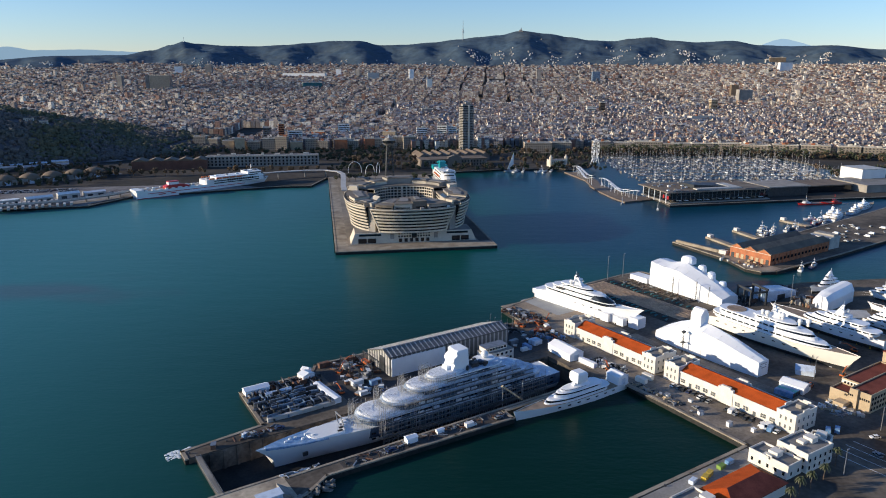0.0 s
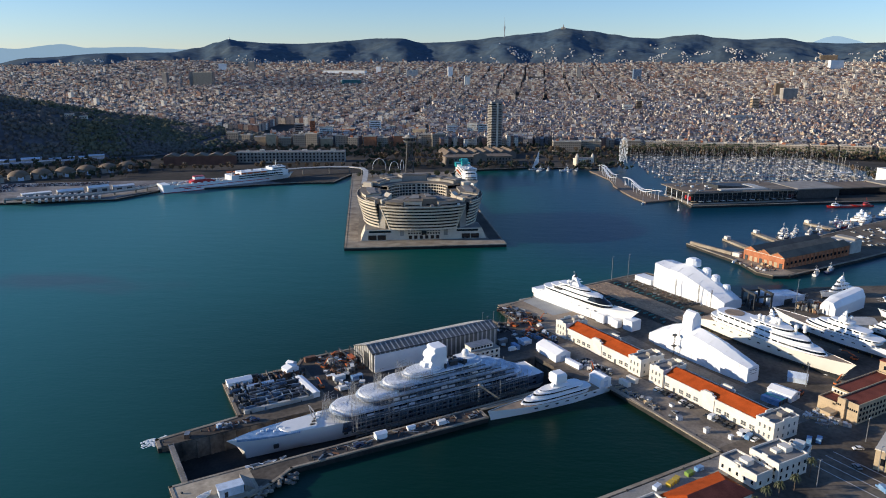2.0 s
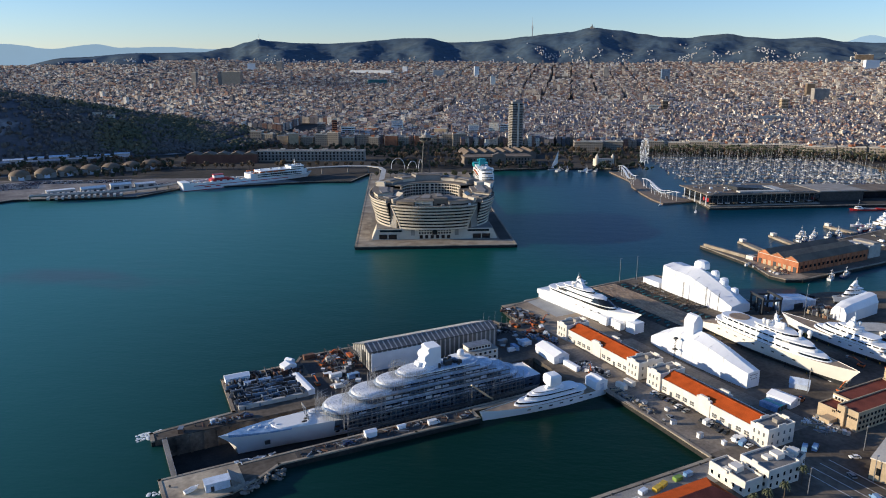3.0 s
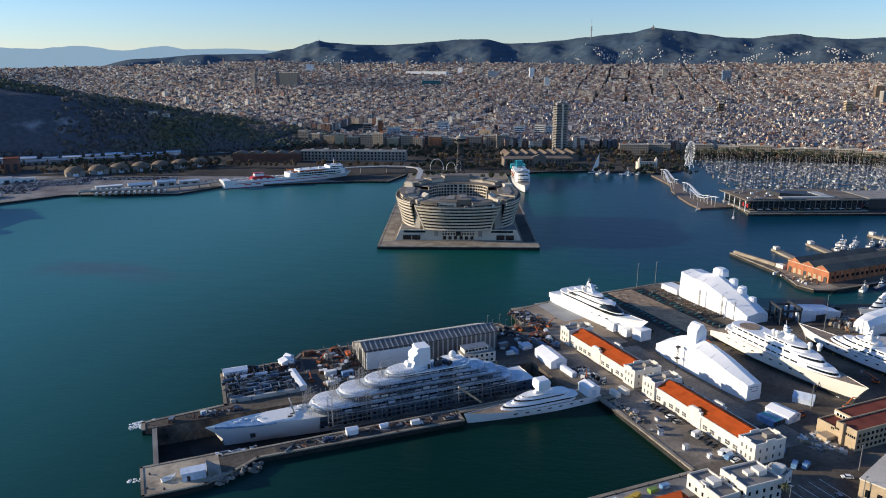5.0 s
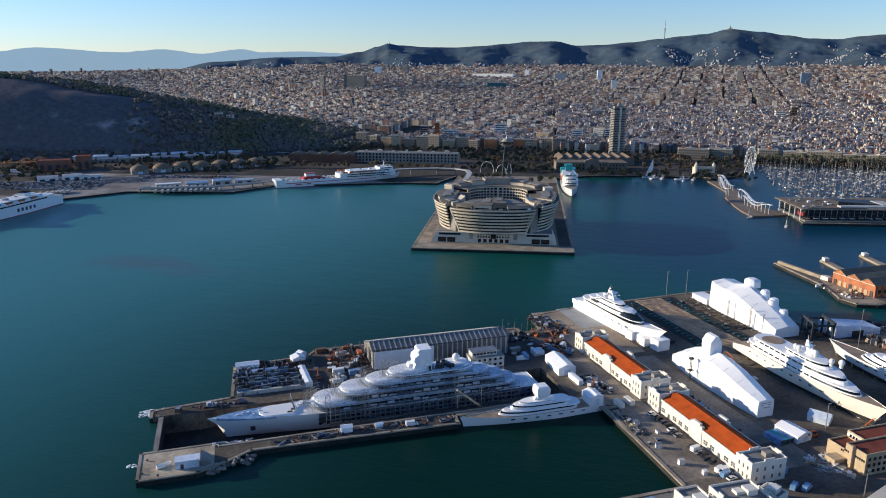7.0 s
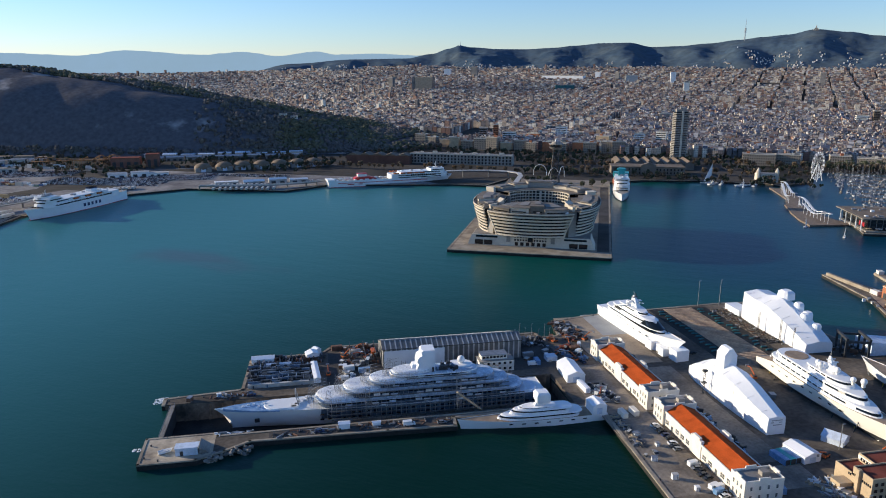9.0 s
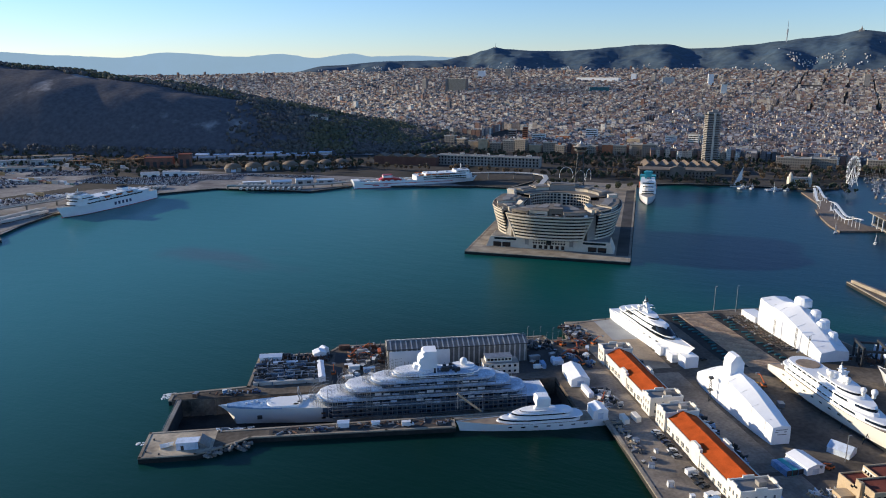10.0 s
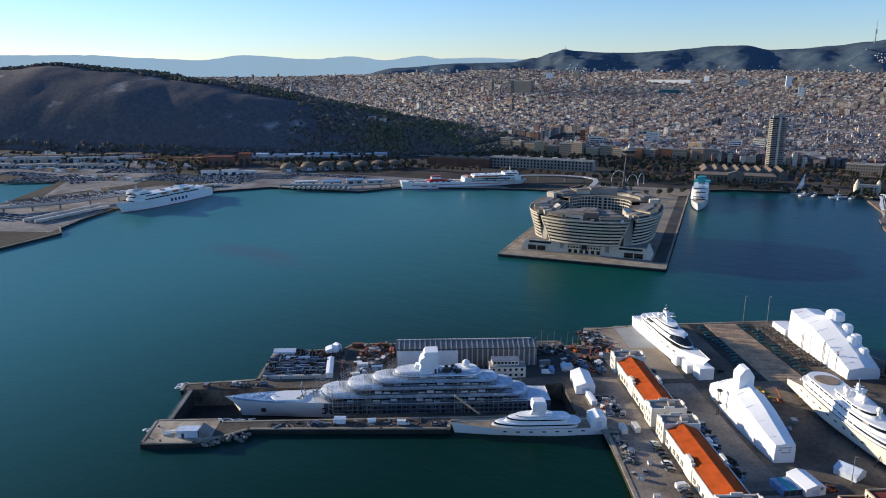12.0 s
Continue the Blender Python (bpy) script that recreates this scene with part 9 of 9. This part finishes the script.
for i, (x, y) in enumerate(((-627, 902), (-607, 928), (-587, 948), (-564, 967), (-543, 987), (-522, 1007), (-504, 1026))):
    d = thing("domed_hall", pose(x - 6, y + 8, Q, 0, 0, 44), "terminal hall with a brownish domed roof", "building", "domed terminal halls")
    boxes("wall", [(0, 0, 0, 24, 24, 6.5)], STONE2, d)
    bm = bmesh.new()
    ball(bm, 0, 0, 5.0, 13.5, 0.62, 3)
    part("dome", bm, BROWNROOF, d, smooth=True)
    boxes("entrance", [(0, -12.4, 0, 7, 1.5, 5)], BLUECOVER, d)
for a, b, n, wl, rf, h, dp, lb in (((-845, 1000), (-600, 1150), 9, CORRL, BLUECOVER, 7, 18, "long pale warehouse with a bluish roof"), ((-815, 975), (-590, 1125), 8, STONE2, BLUEHULL, 6, 14, "low pale warehouse with a bluish roof"),
                                   ((-1180, 700), (-930, 880), 10, CORRL, STEEL, 8, 20, "white warehouse under the hill"), ((-1230, 740), (-970, 930), 9, STONE2, BROWNROOF, 7, 16, "grey-brown warehouse under the hill"), ((-1120, 660), (-900, 800), 7, CORRL, GREYROOF, 6, 16, "low grey storage shed under the hill"),
                                   ((-520, 800), (-420, 890), 4, CORRL, WHITE, 5, 10, "low pale ferry-terminal building"), ((-720, 800), (-650, 860), 3, WHITE, CORRL, 6, 14, "white terminal shed by the quay road")):
    ang = math.degrees(math.atan2(b[1] - a[1], b[0] - a[0]))
    L = math.dist(a, b) / n
    for x, y, _ in line(a, b, n):
        carton("warehouse", x + random.uniform(-3, 3), y + random.uniform(-3, 3), ang, L * random.uniform(0.7, 0.94), dp, h * random.uniform(0.8, 1.25), wl, rf, lb, "terminal warehouses", random.choice((0, 1.5, 2.2)))
for x, y, a, sx, sy, h in ((-780, 900, 35, 44, 20, 16), (-752, 930, 35, 20, 20, 20)):
    carton("brick_hall", x, y, a, sx, sy, h, mat("terracotta_brick", (0.24, 0.11, 0.075), 0.85, 0, 0.2, 0.1, 1.5, 0.2), DULLRED, "terracotta-coloured old factory hall below the hill")
# orange-brown steel trestles
TRESTLE = mat("orange_brown_steel", (0.42, 0.20, 0.07), 0.7, 0, 0.3, 0.2, 1.5, 0.1)
for i in range(5):
    t = thing("steel_trestle", pose(-905 + i * 18, 850 + i * 16, Q, 0, 0, 38 + i * 6), "orange-brown steel trestle structure", "trestle", "steel trestles")
    bm = bmesh.new()
    for k in range(6):
        for sy in (-4, 4):
            bar(bm, (-18 + k * 7, sy, 0), (-18 + k * 7, sy, 12 + 4 * math.sin(k + i)), 0.35)
    part("post", bm, TRESTLE, t)
    bm = bmesh.new()
    for k in range(5):
        for sy in (-4, 4):
            bar(bm, (-18 + k * 7, sy, 12 + 4 * math.sin(k + i)), (-11 + k * 7, sy, 12 + 4 * math.sin(k + 1 + i)), 0.6)
    box(bm, 0, 0, 9, 36, 7, 0.8)
    part("beam", bm, TRESTLE, t)
# elevated road to the quay
for pts, w, z in (([(-720, 440), (-660, 470), (-632, 520), (-622, 590), (-640, 640)], 4.5, 8.0), ([(-520, 770), (-440, 812), (-405, 850), (-390, 880), (-360, 905)], 3.5, 6.0)):
    er = thing("elevated_road", pose(0, 0, 0), "grey elevated access road on round piers", "road bridge")
    part("deck", strip(pts, w, w, z, z + 1.2), CONC, er)
    for sd in (-1, 1):
        rr = []
        for i, p in enumerate(pts):
            d = (Vector(pts[min(i + 1, 4)]) - Vector(pts[max(i - 1, 0)])).normalized()
            rr.append((p[0] - d.y * w * sd * 0.95, p[1] + d.x * w * sd * 0.95))
        part("parapet", strip(rr, 0.25, 0.25, z + 1.1, z + 2.1), CORRL, er)
    for i in range(9):
        k = i / 8 * (len(pts) - 1.001)
        a, b = pts[int(k)], pts[int(k) + 1]
        bm = bmesh.new()
        cyl(bm, a[0] + (b[0] - a[0]) * (k % 1), a[1] + (b[1] - a[1]) * (k % 1), Q - 0.5, z + 0.1, 1.1, 1.1, 8)
        part("pier", bm, CONC, er)
# lorry trailers along the container quay and rows of parked cars
trailer = thing("lorry_trailer", pose(0, 0, 0), "box lorry trailer parked on the quay", "trailer", "trailers on the quay")
boxes("box", [(0, 0, 1.1, 13, 2.6, 2.8)], CORRL, trailer)
for k in (-4.8, -3.4, 4.2):
    for sy in (-1.1, 1.1):
        bm = bmesh.new()
        bar(bm, (k, sy - 0.2, 0.5), (k, sy + 0.2, 0.5), 0.55, 8)
        part("wheel", bm, RUBBER, trailer)
boxes("chassis", [(0, 0, 0.7, 12.5, 2.0, 0.45)], DARK, trailer)
k = 0
for a, b, n, turn in (((-572, 460), (-588, 548), 14, 80), ((-590, 455), (-606, 560), 12, 82), ((-640, 690), (-600, 740), 10, 120), ((-520, 790), (-450, 822), 14, 118), ((-500, 770), (-425, 808), 12, 118)):
    for x, y, z in line(a, b, n, 1.5):
        m = pose(x, y, Q, 0, 0, turn + random.uniform(-3, 3))
        if k == 0:
            trailer.matrix_basis = m
        else:
            copy_thing(trailer, m)
        k += 1
APRON = mat("dusty_apron", (0.29, 0.27, 0.25), 0.9, 0, 0.35, 0.03, 0.3, 0.1, second=(0.13, 0.12, 0.12), spec=0.1)
CARS = palette("car_paints", [(0.62, 0.62, 0.62), (0.03, 0.03, 0.035), (0.25, 0.26, 0.28), (0.70, 0.70, 0.70), (0.10, 0.02, 0.02), (0.04, 0.07, 0.14), (0.45, 0.46, 0.47), (0.72, 0.71, 0.69)], 0.3)
vs, fs, ix = [], [], []
for a, b, rows_, gap in (((-760, 720), (-590, 770), 7, 9), ((-900, 600), (-780, 700), 6, 10), ((-700, 500), (-650, 640), 5, 10), ((-660, 440), (-600, 450), 4, 9), ((-640, 800), (-560, 850), 6, 9), ((-880, 730), (-780, 800), 6, 10), ((-1300, 690), (-920, 700), 6, 14), ((-1280, 770), (-960, 800), 5, 12), ((-1000, 640), (-905, 660), 4, 9), ((-900, 690), (-800, 640), 3, 8), ((-700, 800), (-575, 850), 5, 8), ((-610, 872), (-470, 905), 3, 8), ((-440, 880), (-330, 915), 2, 9)):
    a, b = Vector((*a, 0)), Vector((*b, 0))
    d = (b - a).normalized()
    nrm = Vector((-d.y, d.x, 0))
    for r in range(rows_):
        for i in range(int((b - a).length / 2.9)):
            if random.random() < 0.15:
                continue
            p = a + d * (i * 2.9) + nrm * (r * gap)
            n = len(vs)
            for hw, hl, z, o in ((0.9, 2.1, 0.25, 0), (0.9, 2.1, 0.85, 0), (0.75, 1.2, 1.45, -0.2)):
                for sx, sy in ((-1, -1), (1, -1), (1, 1), (-1, 1)):
                    q = p + d * (sx * hw) + nrm * (sy * hl + o)
                    vs.append((q.x, q.y, Q + z))
            for l in (0, 4):
                fs += [(n + l + j, n + l + (j + 1) % 4, n + l + 4 + (j + 1) % 4, n + l + 4 + j) for j in range(4)]
                ix += [0] * 4 if l == 0 else [1] * 4
            fs.append((n + 8, n + 9, n + 10, n + 11))
            ix.append(0)
random.seed(77)
cv, cf, ci = [], [], []
for x0, x1, y, rows_ in ((-1300, -930, 672, 3), (-1290, -980, 752, 3), (-1240, -1000, 836, 4), (-860, -740, 690, 3), (-720, -600, 620, 2), (-980, -800, 830, 3)):
    for r in range(rows_):
        x = x0
        while x < x1:
            L = random.choice((6.1, 12.2, 12.2, 13.5))
            if random.random() < 0.78:
                n, yy, h = len(cv), y + r * 7 + (x - x0) * 0.1, random.choice((2.6, 2.6, 2.9, 5.2))
                for z in (Q, Q + h):
                    cv += [(x, yy, z), (x + L, yy + L * 0.1, z), (x + L - 0.25, yy + L * 0.1 + 2.45, z), (x - 0.25, yy + 2.45, z)]
                cf += [(n, n + 1, n + 5, n + 4), (n + 1, n + 2, n + 6, n + 5), (n + 2, n + 3, n + 7, n + 6), (n + 3, n, n + 4, n + 7), (n + 4, n + 5, n + 6, n + 7)]
                ci += [0] * 5
            x += L + random.uniform(0.8, 5)
BOXES = palette("container_paints", [(0.60, 0.60, 0.58), (0.09, 0.16, 0.28), (0.30, 0.10, 0.06), (0.66, 0.65, 0.62), (0.40, 0.38, 0.34), (0.12, 0.20, 0.16), (0.70, 0.69, 0.66), (0.45, 0.30, 0.14)], 0.5)
scatter_mesh("freight_containers", cv, cf, ci, [BOXES], "rows of freight containers and lorry boxes on the terminal", "containers")
scatter_mesh("parked_cars", vs, fs, ix, [CARS, GLASS], "rows of parked cars waiting in the ferry terminal", "cars")
bm = bmesh.new()
for p in ([(-579, 706), (-541, 770), (-409, 806), (-420, 850), (-560, 850), (-650, 760)], [(-600, 400), (-520, 440), (-585, 550), (-590, 700), (-680, 700), (-720, 480)]):
    prism(bm, p, Q - 0.5, Q + 0.03)
structure(part("pavement", bm, APRON), "pale concrete apron of the ferry quay", "pavement")
bm = bmesh.new()
prism(bm, [(-1340, 655), (-905, 662), (-830, 650), (-735, 560), (-725, 690), (-800, 800), (-960, 905), (-1340, 800)], Q - 0.5, Q + 0.025)
prism(bm, [(-592, 722), (-547, 777), (-414, 814), (-392, 864), (-240, 934), (-300, 962), (-450, 940), (-600, 905), (-740, 885), (-700, 780)], Q - 0.5, Q + 0.036)
structure(part("pavement", bm, APRON), "wide dusty concrete yard of the freight terminal", "pavement")
bm = bmesh.new()
for p in ((-900, 600, -620, 900), (-1200, 640, -760, 870), (-760, 870, -480, 1060)):
    a, b = Vector(p[:2]), Vector(p[2:])
    d = b - a
    box(bm, (a.x + b.x) / 2, (a.y + b.y) / 2, Q - 0.3, d.length, 14, 0.36, math.degrees(math.atan2(d.y, d.x)))
structure(part("road", bm, ROAD), "dark asphalt harbour road", "road")

yacht(pose(312, 472, 0, 0, 0, -30), 34, 7, TIERS3, "white motor yacht under way past the yard", fb=2.6, rake=3, domes=0, draft=1.2)

# ---- landmarks on the ridge ----
ct = thing("telecom_tower", pose(HUB[0] + 35, HUB[1] + 4700, 318), "tall slim lattice telecom tower on the ridge", "tower")
bm = bmesh.new()
cyl(bm, 0, 0, 0, 70, 3.0, 2.2, 8)
cyl(bm, 0, 0, 70, 122, 1.6, 0.6, 6)
part("mast", bm, STEEL, ct)
bm = bmesh.new()
for k in range(5):
    cyl(bm, 0, 0, 44 + k * 5.5, 47 + k * 5.5, 5.5, 5.5, 8)
part("platform", bm, STEEL, ct)
ch = thing("hilltop_church", pose(HUB[0] + 408, HUB[1] + 4750, 362), "pale stone church with spires on the highest hilltop", "church")
boxes("nave", [(0, 0, 0, 26, 22, 14), (0, 0, 14, 14, 12, 9)], STONE2, ch)
for sx in (-1, 1):
    for sy in (-1, 1):
        bm = bmesh.new()
        cyl(bm, sx * 11, sy * 9, 10, 22, 2, 0.4, 6)
        part("spire", bm, STONE2, ch)
bm = bmesh.new()
cyl(bm, 0, 0, 23, 38, 4, 0.6, 6)
part("central_spire", bm, STONE2, ch)
ob_ = thing("hilltop_mast", pose(HUB[0] - 1660, HUB[1] + 4474, 298), "small observatory mast on a hilltop", "mast")
bm = bmesh.new()
cyl(bm, 0, 0, 0, 8, 6, 5, 8)
cyl(bm, 0, 0, 8, 34, 1.2, 0.4, 6)
part("mast", bm, STEEL, ob_)
pal = thing("domed_palace", pose(-1446, 1810, 68), "distant palace with dark domes on the hill's far side", "palace")
boxes("wall", [(0, 0, -30, 96, 40, 40)], STONE2, pal)
for x, h, r in ((-50, 30, 5), (-20, 28, 5), (0, 42, 10), (20, 28, 5), (50, 30, 5)):
    bm = bmesh.new()
    cyl(bm, x, 0, 14, 14 + h * 0.4, r, r * 0.9, 8)
    cyl(bm, x, 0, 14 + h * 0.4, 14 + h, r * 0.9, 0.3, 8)
    part("dome", bm, STONE2, pal)
